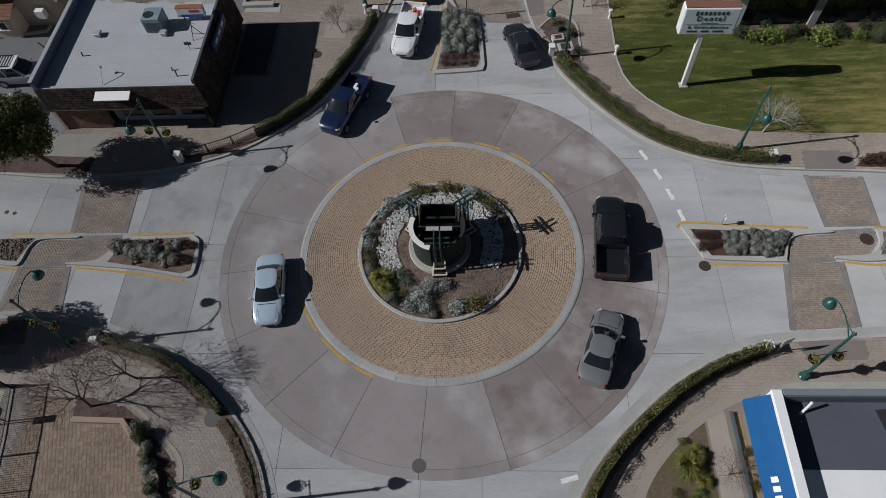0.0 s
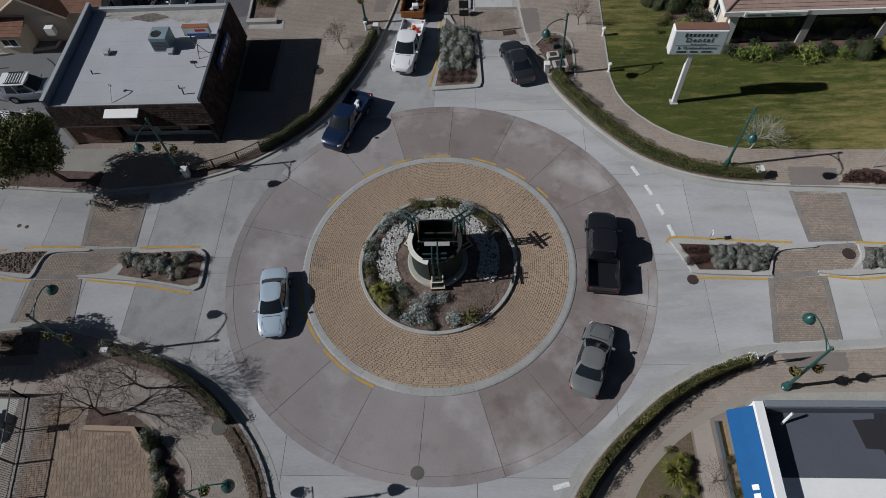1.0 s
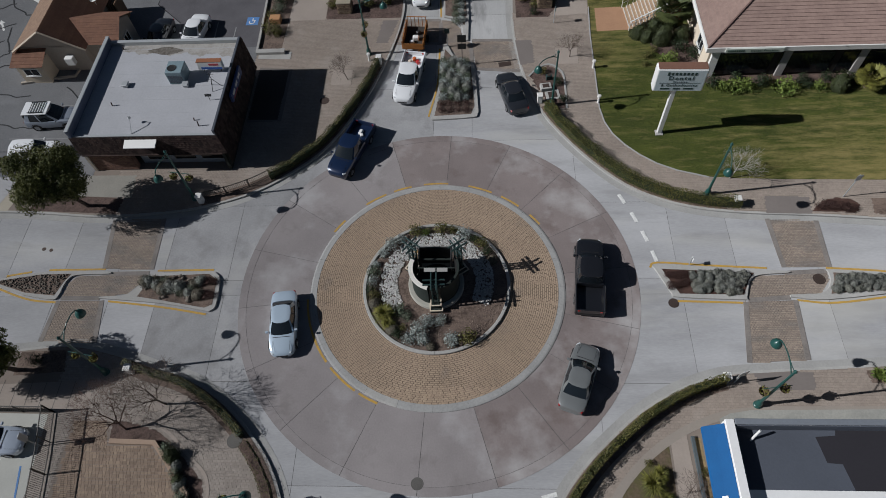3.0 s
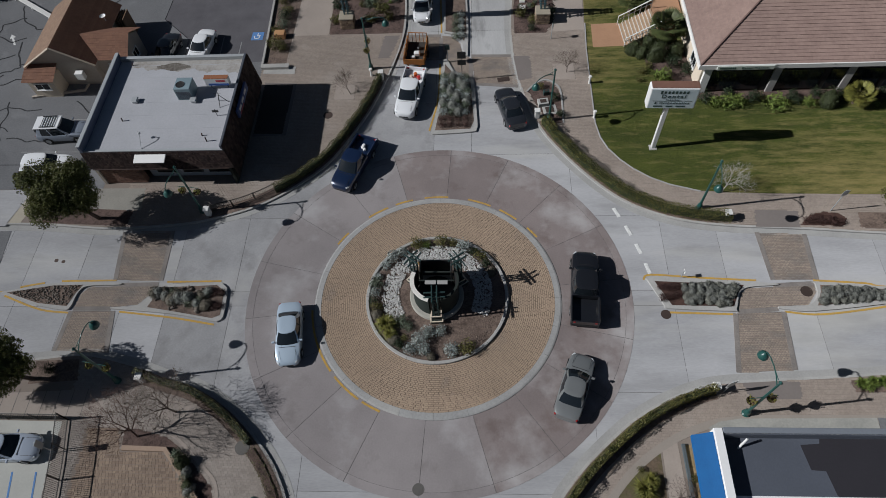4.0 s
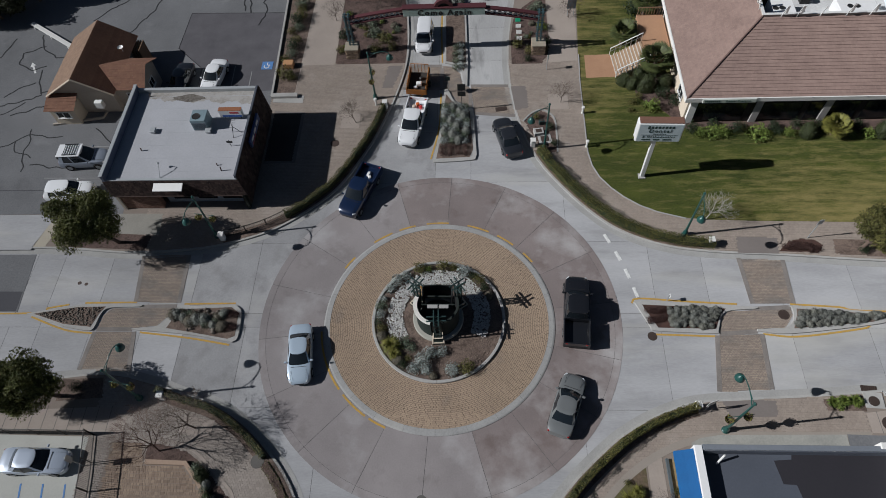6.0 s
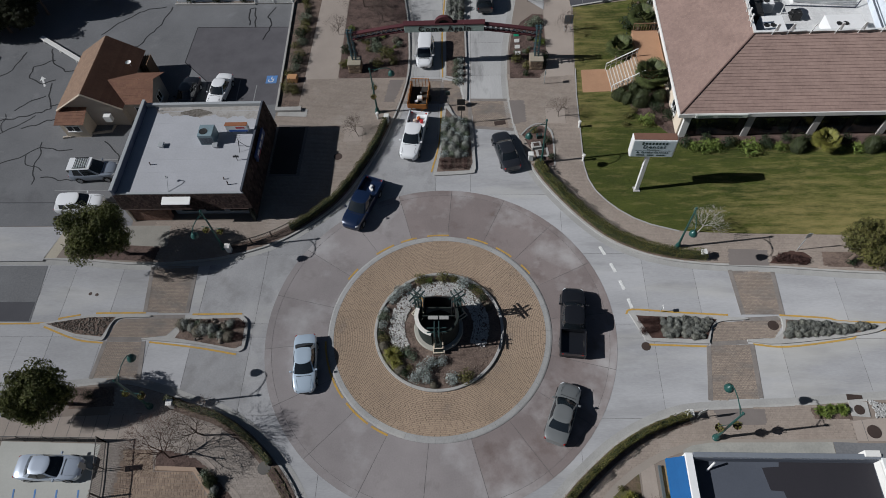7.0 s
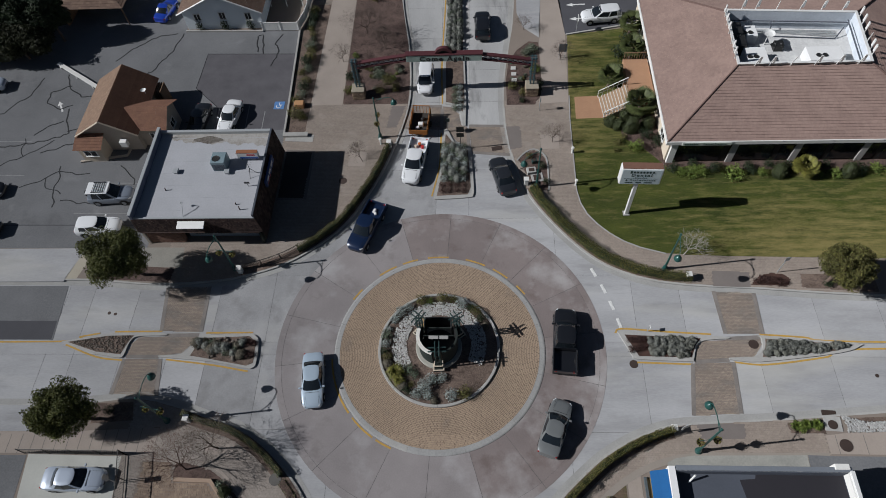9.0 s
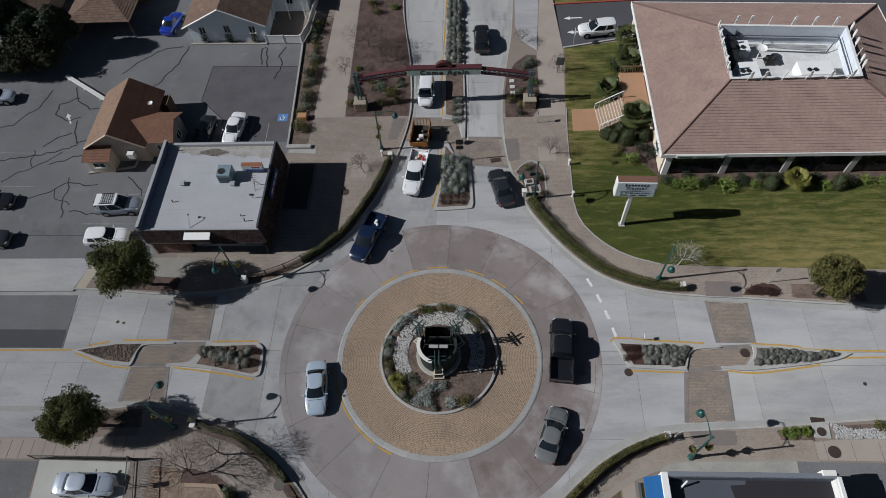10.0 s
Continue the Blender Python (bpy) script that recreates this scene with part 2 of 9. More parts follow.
def prism(bm, pts, z0, z1):
    """An upright slab over an outline."""
    lo = [bm.verts.new((x, y, z0)) for x, y in pts]
    hi = [bm.verts.new((x, y, z1)) for x, y in pts]
    n = len(pts)
    for i in range(n):
        j = (i + 1) % n
        bm.faces.new((lo[i], lo[j], hi[j], hi[i]))
    bm.faces.new(hi)
    bm.faces.new(lo[::-1])
    return bm


def mesh_of(name, bm, material, smooth=False):
    bmesh.ops.recalc_face_normals(bm, faces=bm.faces[:])
    me = bpy.data.meshes.new(name)
    bm.to_mesh(me)
    bm.free()
    me.materials.append(material)
    if smooth:
        me.polygons.foreach_set("use_smooth", [True] * len(me.polygons))
        me.set_sharp_from_angle(angle=radians(35))
    return me


def part(name, bm, material, parent=None, label="", smooth=False):
    """One mesh object, under a thing or under a part of one."""
    ob = new(name, mesh_of(name, bm, material, smooth))
    if parent is not None:
        ob.parent = parent
    if label:
        ob["label"] = label
    return ob


def setting(name, bm, material, label, category, smooth=False):
    return tagged(part(name, bm, material, None, "", smooth), label, category, "", "structure")


def thing(name, at, label, category, group="", rz=0.0):
    """An empty at the base of a thing, for its parts to hang from."""
    ob = new(name)
    ob.empty_display_size = 0.3
    ob.matrix_basis = pose(*at, 0, 0, rz)
    return tagged(ob, label, category, group)


def spline(pts, per=6):
    """A smooth line through a few corners."""
    p = [Vector((*q, 0)) for q in pts]
    p = [2 * p[0] - p[1]] + p + [2 * p[-1] - p[-2]]
    out = []
    for i in range(1, len(p) - 2):
        for k in range(per):
            t = k / per
            a, b, c, d = p[i - 1:i + 3]
            q = 0.5 * (2 * b + (c - a) * t + (2 * a - 5 * b + 4 * c - d) * t * t + (3 * b - a - 3 * c + d) * t ** 3)
            out.append((q.x, q.y))
    out.append((p[-2].x, p[-2].y))
    return out


def offset(line, d):
    """A line moved sideways by d (to its left)."""
    out = []
    for i, q in enumerate(line):
        a, b = line[max(i - 1, 0)], line[min(i + 1, len(line) - 1)]
        n = Vector((a[1] - b[1], b[0] - a[0])).normalized()
        out.append((q[0] + n.x * d, q[1] + n.y * d))
    return out


def ribbon(bm, line, d0, d1, z0, z1, closed=False):
    """A kerb, band or stripe along a line, between two side offsets."""
    a, b = offset(line, d0), offset(line, d1)
    rows = [[bm.verts.new((*p, z0)), bm.verts.new((*p, z1)), bm.verts.new((*q, z1)), bm.verts.new((*q, z0))] for p, q in zip(a, b)]
    for r, s in zip(rows, rows[1:]):
        for k in range(3):
            bm.faces.new((r[k], r[k + 1], s[k + 1], s[k]))
    bm.faces.new(rows[0])
    bm.faces.new(rows[-1][::-1])
    return bm


def length_along(line):
    d = [0.0]
    for a, b in zip(line, line[1:]):
        d.append(d[-1] + math.hypot(b[0] - a[0], b[1] - a[1]))
    return d


def point_at(line, s):
    """The place and heading (degrees) at a run along a line."""
    d = length_along(line)
    for i in range(len(line) - 1):
        if d[i + 1] >= s or i == len(line) - 2:
            t = (s - d[i]) / max(d[i + 1] - d[i], 1e-6)
            a, b = line[i], line[i + 1]
            return a[0] + (b[0] - a[0]) * t, a[1] + (b[1] - a[1]) * t, math.degrees(math.atan2(b[1] - a[1], b[0] - a[0]))


def inside(pts, x, y):
    hit = False
    for (ax, ay), (bx, by) in zip(pts, pts[1:] + pts[:1]):
        if (ay > y) != (by > y) and x < (bx - ax) * (y - ay) / (by - ay) + ax:
            hit = not hit
    return hit


rng = random.Random(7)

# ---- ground, roads and pavements ----
WALK_Z = 0.15   # pavement height over the road
TOP = WALK_Z + 0.006

bm = bmesh.new()
box(bm, 0, 0, -0.55, 3000, 3000, 1.0)
setting("ground", bm, DIRT, "bare brown earth reaching the horizon", "ground")

bm = bmesh.new()
box(bm, 0, 0, -0.03, 130, 130, 0.04)
road = setting("road", bm, JOINT, "pale concrete roadway with sawn joints", "road")

# corner kerb lines, each run with the pavement on its left
KERB_NW = spline([(-6.4, 62), (-5.7, 47), (-4.4, 38), (-3.95, 32), (-4.0, 28.6), (-4.7, 24.6), (-6.1, 19.6), (-7.6, 16.0), (-9.3, 12.9),
                  (-11.5, 10.6), (-14.6, 8.4), (-18.5, 7.0), (-22, 6.45), (-27, 6.25), (-34, 6.75), (-50, 6.8), (-64, 6.8)])[::-1]
KERB_NE = spline([(64, 4.4), (44, 4.8), (34.8, 5.15), (27.7, 5.7), (22, 6.05), (18.2, 6.7), (14.9, 8.15), (12.4, 10.35), (10.0, 13.4),
                  (8.3, 16.3), (7.1, 20.0), (6.4, 24.3), (6.15, 28.6), (6.35, 33), (7.0, 38), (7.7, 44), (8.6, 62)])[::-1]
KERB_SE = spline([(6.0, -62), (6.05, -24), (6.6, -17), (7.6, -14.2), (9.3, -12.0), (11.2, -10.2), (13.0, -8.75), (15.4, -7.4), (18.3, -6.4), (22, -6.08),
                  (27.6, -5.75), (33, -5.3), (40, -4.9), (64, -4.4)])[::-1]
KERB_SW = spline([(-64, -5.2), (-34, -5.1), (-29, -4.8), (-25, -4.45), (-21.3, -5.2), (-18.7, -6.05), (-16.2, -6.8), (-13.6, -8.35), (-11.2, -10.6), (-9.5, -12.9),
                  (-8.4, -15.6), (-7.2, -19.5), (-6.3, -26), (-6, -62)])[::-1]


def block(name, line, corner, label):
    """One corner of the crossing: the raised pavement bed behind its kerb."""
    inner = offset(line, 0.16 * SIDE[name])
    b = bmesh.new()
    prism(b, inner + corner, -0.05, WALK_Z - 0.004)
    setting("pavement_" + name, b, PAVER_BED, label, "pavement")
    b = bmesh.new()
    ribbon(b, line, 0, 0.17 * SIDE[name], -0.05, WALK_Z)
    setting("kerb_" + name, b, KERB, "pale concrete kerb along the roadway", "kerb")
    b = bmesh.new()
    ribbon(b, line, -0.02 * SIDE[name], -0.5 * SIDE[name], -0.02, 0.012)
    setting("gutter_" + name, b, KERB_WORN, "smooth concrete gutter pan beside the kerb", "gutter")


SIDE = {"north_west": 1, "north_east": 1, "south_east": 1, "south_west": 1}
block("north_west", KERB_NW, [(-64, 62)], "buff block paving on a street corner")
block("north_east", KERB_NE, [(64, 62)], "buff block paving on a street corner")
block("south_east", KERB_SE, [(64, -62)], "buff block paving on a street corner")
block("south_west", KERB_SW, [(-64, -62)], "buff block paving on a street corner")


def patch(name, pts, material, label, category="pavement", z=TOP, kind="structure"):
    b = bmesh.new()
    prism(b, pts, z - 0.05, z)
    return tagged(part(name, b, material), label, category, "", kind)


# north-west corner
patch("parking_lot_west", [(-64, 10.3), (-28.3, 10.3), (-28.3, 21.6), (-17.3, 21.6), (-17.1, 25), (-17.7, 39), (-17.8, 41.2), (-22, 41.3), (-32, 41.6), (-33, 62), (-64, 62)],
      ASPHALT, "old grey asphalt car park with sealed cracks", "car park")
patch("lot_repair", [(-28.5, 31.7), (-28.4, 37.4), (-17.7, 37.1), (-17.2, 25.2), (-25.0, 25.0), (-25.4, 28.6)], shade("patched_asphalt", (0.125, 0.12, 0.13), (0.085, 0.082, 0.09), grain=12, patch=0.5, amount=0.9, rough=0.93),
      "darker asphalt repair in the car park", "car park", TOP + 0.005)
patch("driveway_apron", [(-64, 6.6), (-35.35, 6.6), (-34.3, 10.25), (-64, 10.25)], CONCRETE, "pale concrete driveway apron", "driveway")
patch("driveway_wing", [(-35.33, 6.9), (-34.2, 6.9), (-33.2, 10.25), (-34.28, 10.25)], shade("buff_concrete", (0.45, 0.41, 0.33), (0.36, 0.325, 0.265), grain=8, patch=0.6, rough=0.9), "buff concrete wing of the driveway apron", "driveway")
patch("lot_bed", [(-17.1, 24.6), (-15.0, 24.6), (-14.6, 46), (-16.9, 46), (-17.7, 39.2)], MULCH, "bark-mulched planting bed beside the car park", "bed")
patch("north_walk_west", [(-15.0, 24.6), (-14.8, 28.7), (-11.4, 28.7), (-11.7, 62), (-14.0, 62), (-14.6, 46)], WALKWAY, "pale paved walkway", "walkway")
patch("arch_bed_west", [(-11.35, 28.8), (-4.2, 28.7), (-4.1, 32), (-4.6, 38), (-5.3, 43), (-5.9, 47), (-6.5, 61), (-11.6, 61)], MULCH_DARK, "bark-mulched planting bed at the arch", "bed")
patch("tree_bed_west", [(-32.6, 6.9), (-25.2, 6.5), (-25.0, 8.0), (-31.5, 8.4)], MULCH_DARK, "bark-mulched tree bed by the kerb", "bed")
patch("shop_path", [(-24.4, 8.0), (-24.6, 10.3), (-31.5, 10.3), (-31.4, 8.4), (-25.1, 8.05)], shade("grey_path_concrete", (0.31, 0.295, 0.26), (0.235, 0.225, 0.2), grain=7, patch=0.5, amount=0.9, rough=0.9), "pale paved strip before the shop", "walkway")
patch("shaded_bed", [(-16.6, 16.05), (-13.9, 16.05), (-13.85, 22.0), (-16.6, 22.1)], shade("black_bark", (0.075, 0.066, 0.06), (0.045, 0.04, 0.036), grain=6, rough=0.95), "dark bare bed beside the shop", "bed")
patch("bed_end_slab", [(-17.0, 23.55), (-14.0, 23.4), (-14.0, 24.4), (-17.0, 24.5)], KERB, "pale concrete slab at the bed end", "walkway", TOP + 0.02)
# north-east corner
patch("lawn", [(13.9, 39.3), (13.3, 29.4), (13.2, 25.9), (13.1, 16.7), (13.35, 15.1), (13.87, 13.88), (14.7, 12.7), (15.68, 11.72), (16.9, 10.8), (18.28, 10.1), (20.54, 9.4), (22.5, 9.2), (26, 9.05), (62, 8.2),
               (62, 22), (22, 22), (22, 40.6)], LAWN, "mown green lawn with dry patches", "lawn", TOP + 0.01)
patch("north_drive", [(13.2, 47.4), (13.7, 39.5), (22.9, 41.4), (62, 44), (62, 49.8), (22.7, 47.8)], ASPHALT_NEW, "dark asphalt driveway", "driveway")
patch("lawn_strip", [(13.2, 47.6), (22.7, 48.0), (62, 50.0), (62, 56), (13.0, 56)], LAWN, "strip of mown grass beyond the driveway", "lawn")
patch("north_drive_mouth", [(8.2, 43.5), (8.9, 40.8), (10.7, 39.0), (11.4, 49), (10.6, 52), (8.4, 52)], CONCRETE, "pale concrete driveway mouth", "driveway")
patch("north_walk_east", [(10.6, 38.5), (10.55, 31), (10.0, 28.4), (13.2, 28.6), (13.7, 39.3), (12.9, 62), (10.4, 62), (11.3, 48)], WALKWAY, "pale paved walkway", "walkway")
patch("arch_bed_east", [(6.6, 28.3), (9.6, 28.3), (10.3, 29.6), (10.5, 32), (10.5, 38.2), (9.4, 38.4), (8.0, 37), (6.95, 35), (6.6, 32)], MULCH_DARK, "bark-mulched planting bed at the arch", "bed")
patch("utility_bed", [(7.5, 20.6), (8.3, 21.5), (9.2, 21.9), (10.0, 21.3), (10.35, 20.2), (10.3, 16.8), (9.2, 16.4)], MULCH_DARK, "bark-mulched corner bed with utility boxes", "bed")
b = bmesh.new()
ribbon(b, spline([(7.4, 20.55), (8.25, 21.55), (9.2, 21.98), (10.05, 21.38), (10.42, 20.25), (10.38, 16.75)], 4), -0.07, 0.07, WALK_Z - 0.03, TOP + 0.06)
setting("utility_bed_edging", b, KERB_WORN, "pale concrete edging of the corner bed", "edging")
patch("kerb_bed_east", [(27.3, 6.1), (28.2, 7.0), (29.3, 7.3), (30.3, 7.15), (30.9, 6.7), (30.6, 6.1), (30.2, 5.9)], MULCH_RED, "small dark mulched kerb bed", "bed")
patch("tree_bed_east", [(31.6, 5.8), (31.8, 7.2), (38, 7.0), (38, 5.3)], MULCH, "bark-mulched tree bed by the kerb", "bed")
patch("stair_pad", [(13.8, 26.1), (16.7, 26.2), (16.5, 29.4), (13.9, 29.3)], shade("terracotta_slab", (0.42, 0.25, 0.15), (0.33, 0.19, 0.115), grain=6, patch=0.8, rough=0.85),
      "terracotta-coloured slab at the foot of the stairs", "landing", TOP + 0.03)
# darker mulch here puts the shade under eaves and shrubs into the bed's colour
patch("building_bed_east", [(18.2, 26.6), (18.3, 23.5), (20.5, 21.6), (22.4, 19.2), (62, 18.4), (62, 21.4), (22.5, 21.6), (22.5, 26.5)], MULCH_DARK, "mulched shrub bed along the office wall", "bed", TOP + 0.016)
b = bmesh.new()
ribbon(b, [(-16.6, 15.95), (-13.78, 15.95), (-13.73, 22.1), (-16.6, 22.2)], -0.16, 0.16, WALK_Z - 0.03, TOP + 0.015)
setting("bed_edging", b, PAVER_DARK, "dark paver edging round a bare bed", "edging")
# south-east corner
patch("corner_bed_south_east", [(14.3, -10.85), (13.3, -11.5), (12.1, -12.6), (11.1, -13.9), (10.4, -15.3), (9.8, -18), (14.3, -18)], shade("sparse_groundcover", (0.15, 0.11, 0.075), (0.085, 0.065, 0.045), grain=6, patch=0.6, amount=1.1, fleck=1.5, stain=(0.1, 0.1, 0.034), stain_scale=0.6, stain_cut=0.47, rough=0.95, bump=0.7),
      "sparse grass and mulch in a corner bed", "bed")
patch("path_south_east", [(14.45, -10.5), (15.45, -10.1), (15.6, -18), (14.4, -18)], WALKWAY, "plain concrete path", "walkway")
patch("shop_bed_south_east", [(15.75, -10.45), (16.25, -10.45), (16.35, -18), (15.85, -18)], shade("dry_bed", (0.32, 0.23, 0.13), (0.16, 0.13, 0.06), grain=5, patch=1.5, amount=1.0, rough=0.95),
      "dry planting strip along the shop wall", "bed")
patch("kerb_bed_south_east", [(27.2, -6.15), (30.1, -5.85), (30.0, -7.0), (27.4, -7.0)], MULCH, "mulched kerb bed with low shrubs", "bed")
patch("kerb_bed_far_south_east", [(31.6, -5.75), (50, -4.95), (50, -6.4), (31.9, -6.75)], MULCH, "mulched kerb bed with white stones", "bed")
patch("south_east_walk", [(29.9, -7.1), (31.9, -6.85), (50, -6.5), (64, -6.3), (64, -8.6), (29.9, -8.5)], WALKWAY, "plain concrete pavement", "walkway")
patch("landing_east_north", [(24.0, 5.95), (27.3, 5.85), (27.4, 7.4), (24.2, 7.5)], PAVER_DARK, "dark paved landing at the crossing", "landing")
patch("landing_east_south", [(20.3, -6.35), (24.0, -6.2), (23.9, -7.4), (20.5, -7.5)], PAVER_DARK, "dark paved landing at the crossing", "landing")
patch("landing_north_west", [(-5.2, 25.3), (-4.35, 28.4), (-5.9, 28.4), (-6.3, 25.3)], PAVER_DARK, "dark paved landing at the crossing", "landing")
patch("landing_north_east", [(6.75, 22.0), (6.4, 25.2), (7.9, 25.2), (8.0, 22.3)], PAVER_DARK, "dark paved landing at the crossing", "landing")
b = bmesh.new()
ribbon(b, spline([(29.8, -8.65), (24, -8.72), (20.5, -8.75), (18.3, -9.0), (16.6, -9.5), (15.0, -10.25), (13.4, -11.3), (12.1, -12.45), (11.0, -13.75), (10.2, -15.3), (9.5, -18)], 4), -0.25, 0.25, WALK_Z - 0.03, TOP + 0.008)
setting("path_edging", b, shade("worn_edging_concrete", (0.32, 0.282, 0.245), (0.25, 0.22, 0.19), grain=7, patch=0.5, rough=0.9), "pale concrete edging along the paved walk", "walkway")
patch("tree_pad_north_west", [(-9.9, 20.0), (-8.1, 20.0), (-8.1, 21.9), (-9.9, 21.9)], WALKWAY, "pale square pad round a bare tree", "walkway", TOP + 0.014)
patch("tree_pad_north_east", [(9.9, 22.0), (11.8, 22.0), (11.8, 24.0), (9.9, 24.0)], WALKWAY, "pale square pad round a bare tree", "walkway", TOP + 0.014)
# south-west corner
patch("car_bay", [(-32.7, -9.2), (-25.0, -9.3), (-24.6, -16), (-32.0, -16)], shade("bay_concrete", (0.5, 0.5, 0.46), (0.4, 0.4, 0.37), grain=7, patch=0.5, rough=0.9),
      "pale concrete parking bay", "car park")
patch("south_west_lot", [(-64, -9.3), (-32.8, -9.3), (-32.2, -20), (-64, -20)], ASPHALT, "grey asphalt car park", "car park")
patch("south_west_walk", [(-64, -7.62), (-30.2, -7.37), (-22.5, -7.0), (-22.6, -9.1), (-64, -9.2)], WALKWAY, "pale paved walkway", "walkway")
patch("tree_bed_south_west", [(-28.4, -5.0), (-25.3, -4.85), (-24.9, -6.4), (-28.4, -6.7)], MULCH, "bark-mulched tree bed", "bed")
patch("plaza_bed", [(-20.54, -9.82), (-19.66, -9.74), (-17.57, -10.25), (-16.58, -10.89), (-15.15, -12.15), (-13.86, -13.35), (-13.5, -14.8), (-13.4, -18), (-14.4, -18), (-14.65, -14.1), (-16.1, -12.45), (-17.35, -11.12), (-20.4, -11.0)],
      MULCH_DARK, "mulched planting bed around the plaza", "bed")
patch("plaza_floor", [(-23.2, -9.55), (-20.7, -9.6), (-20.45, -11.1), (-17.4, -11.25), (-16.2, -12.55), (-14.75, -14.2), (-14.5, -18), (-23.2, -18)], PAVER_BED, "sand bed of the tan block-paved plaza", "plaza")
patch("drive_apron_south_west", [(-64, -5.35), (-34, -5.2), (-30.6, -5.0), (-30.2, -7.35), (-64, -7.6)], CONCRETE, "pale concrete driveway apron", "driveway")
patch("tree_pad_south_west", [(-18.3, -7.75), (-16.0, -8.05), (-16.1, -9.2), (-18.3, -9.05)], WALKWAY, "pale pad round a bare tree", "walkway", TOP + 0.014)
b = bmesh.new()
ribbon(b, spline([(-23.4, -9.5), (-20.6, -9.6), (-18.9, -9.55), (-17.3, -10.1), (-16.3, -10.75), (-15.0, -11.9), (-13.7, -13.1), (-13.3, -14.8), (-13.2, -18)], 4), -0.1, 0.1, WALK_Z - 0.03, TOP + 0.02)
setting("plaza_edging", b, WALKWAY, "pale concrete edging along the plaza bed", "edging")

# asphalt start of the west road
patch("asphalt_road_west", [(-64, 0.75), (-34.35, 0.75), (-34.75, 6.2), (-64, 6.25)], ASPHALT, "dark asphalt roadway", "road", 0.016)
patch("asphalt_road_patch", [(-64, 0.8), (-34.5, 0.8), (-34.6, 2.6), (-64, 2.7)], ASPHALT_NEW, "newer dark asphalt strip in the roadway", "road", 0.021)

# concrete slabs of the four legs
SLAB_ROWS = []
for y0, y1 in ((-7.0, -0.6), (0.6, 7.2)):
    SLAB_ROWS += [("x", x0, x1, y0, y1) for x0, x1 in zip((-44, -39, -34.5, -32.0, -27.7, -23.6, -20.1, -15.2), (-39, -34.5, -32.0, -27.7, -23.6, -20.1, -15.2, -9.5))]
    SLAB_ROWS += [("x", x0, x1, y0, y1) for x0, x1 in zip((9.5, 16.9, 21, 26.5, 32.2, 37.5, 43), (16.9, 21, 26.5, 32.2, 37.5, 43, 49))]
SLAB_ROWS += [("x", x0, x1, -0.6, 0.6) for x0, x1 in zip((-44, -32.0, -23.6, 13, 21, 32.2), (-32.0, -23.6, -9.5, 21, 32.2, 49))]
for x0, x1 in ((-8.4, -0.7), (-0.7, 2.5), (2.5, 10.5)):
    SLAB_ROWS += [("y", x0, x1, y0, y1) for y0, y1 in zip((8.5, 13.5, 19.5, 25.0, 29.0, 34.0, 39.5, 45), (13.5, 19.5, 25.0, 29.0, 34.0, 39.5, 45, 51))]
    SLAB_ROWS += [("y", x0, x1, -y1, -y0) for y0, y1 in zip((8.5, 13.5, 18, 23), (13.5, 18, 23, 28))]
# slabs that fill the four flared corners
SLAB_ROWS += [("c", a, b, c, d) for a, b, c, d in ((-15.2, -8.4, 7.2, 13.5), (-12, -8.4, 13.5, 19.5), (10.5, 16.9, 7.2, 13.5), (-15.2, -8.4, -13.5, -7.0), (-12, -8.4, -19, -13.5),
                                                  (10.5, 16.9, -13.5, -7.0), (-20.1, -15.2, 7.2, 9), (-20.1, -15.2, -9, -7.0), (16.9, 21, 7.2, 9), (16.9, 21, -9, -7.0),
                                                  (-64, -44, -7.0, 0.6), (49, 64, -7.0, 7.2), (-64, -44, 0.6, 7.2), (-8.4, 10.5, 51, 64), (-8.4, 10.5, -64, -28))]
for k, x0, x1, y0, y1 in SLAB_ROWS:
    b = bmesh.new()
    g = 0.012
    prism(b, [(x0 + g, y0 + g), (x1 - g, y0 + g), (x1 - g, y1 - g), (x0 + g, y1 - g)], -0.012, 0.0)
    worn = -18.5 < (x0 + x1) / 2 < 0 and -7.5 < (y0 + y1) / 2 < 20
    part("concrete_slab", b, CONCRETE_OLD if y0 >= 25 else CONCRETE_WORN if worn else CONCRETE, road)

# tinted circulating ring: wedges in one lane width, with a narrower outer course
ring = tagged(new("circulating_road"), "brown tinted concrete roundabout lane", "road", "", "structure")
R_IN, R_OUT = 9.0, 14.05


def wedge(r0, r1, a0, a1, z0, z1, n=5):
    ang = [radians(a0 + (a1 - a0) * i / n) for i in range(n + 1)]
    return [(r0 * math.cos(a), r0 * math.sin(a)) for a in ang] + [(r1 * math.cos(a), r1 * math.sin(a)) for a in reversed(ang)]


b = bmesh.new()
for i in range(72):
    prism(b, wedge(R_IN - 0.3, R_OUT, i * 5, i * 5 + 5, 0, 0, 1), -0.02, 0.002)
part("bed", b, JOINT, ring)
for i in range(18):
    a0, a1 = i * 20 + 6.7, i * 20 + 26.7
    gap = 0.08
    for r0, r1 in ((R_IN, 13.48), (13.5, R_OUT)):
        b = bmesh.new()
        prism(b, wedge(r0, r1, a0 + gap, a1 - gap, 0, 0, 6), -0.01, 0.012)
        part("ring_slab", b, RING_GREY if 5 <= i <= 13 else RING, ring)

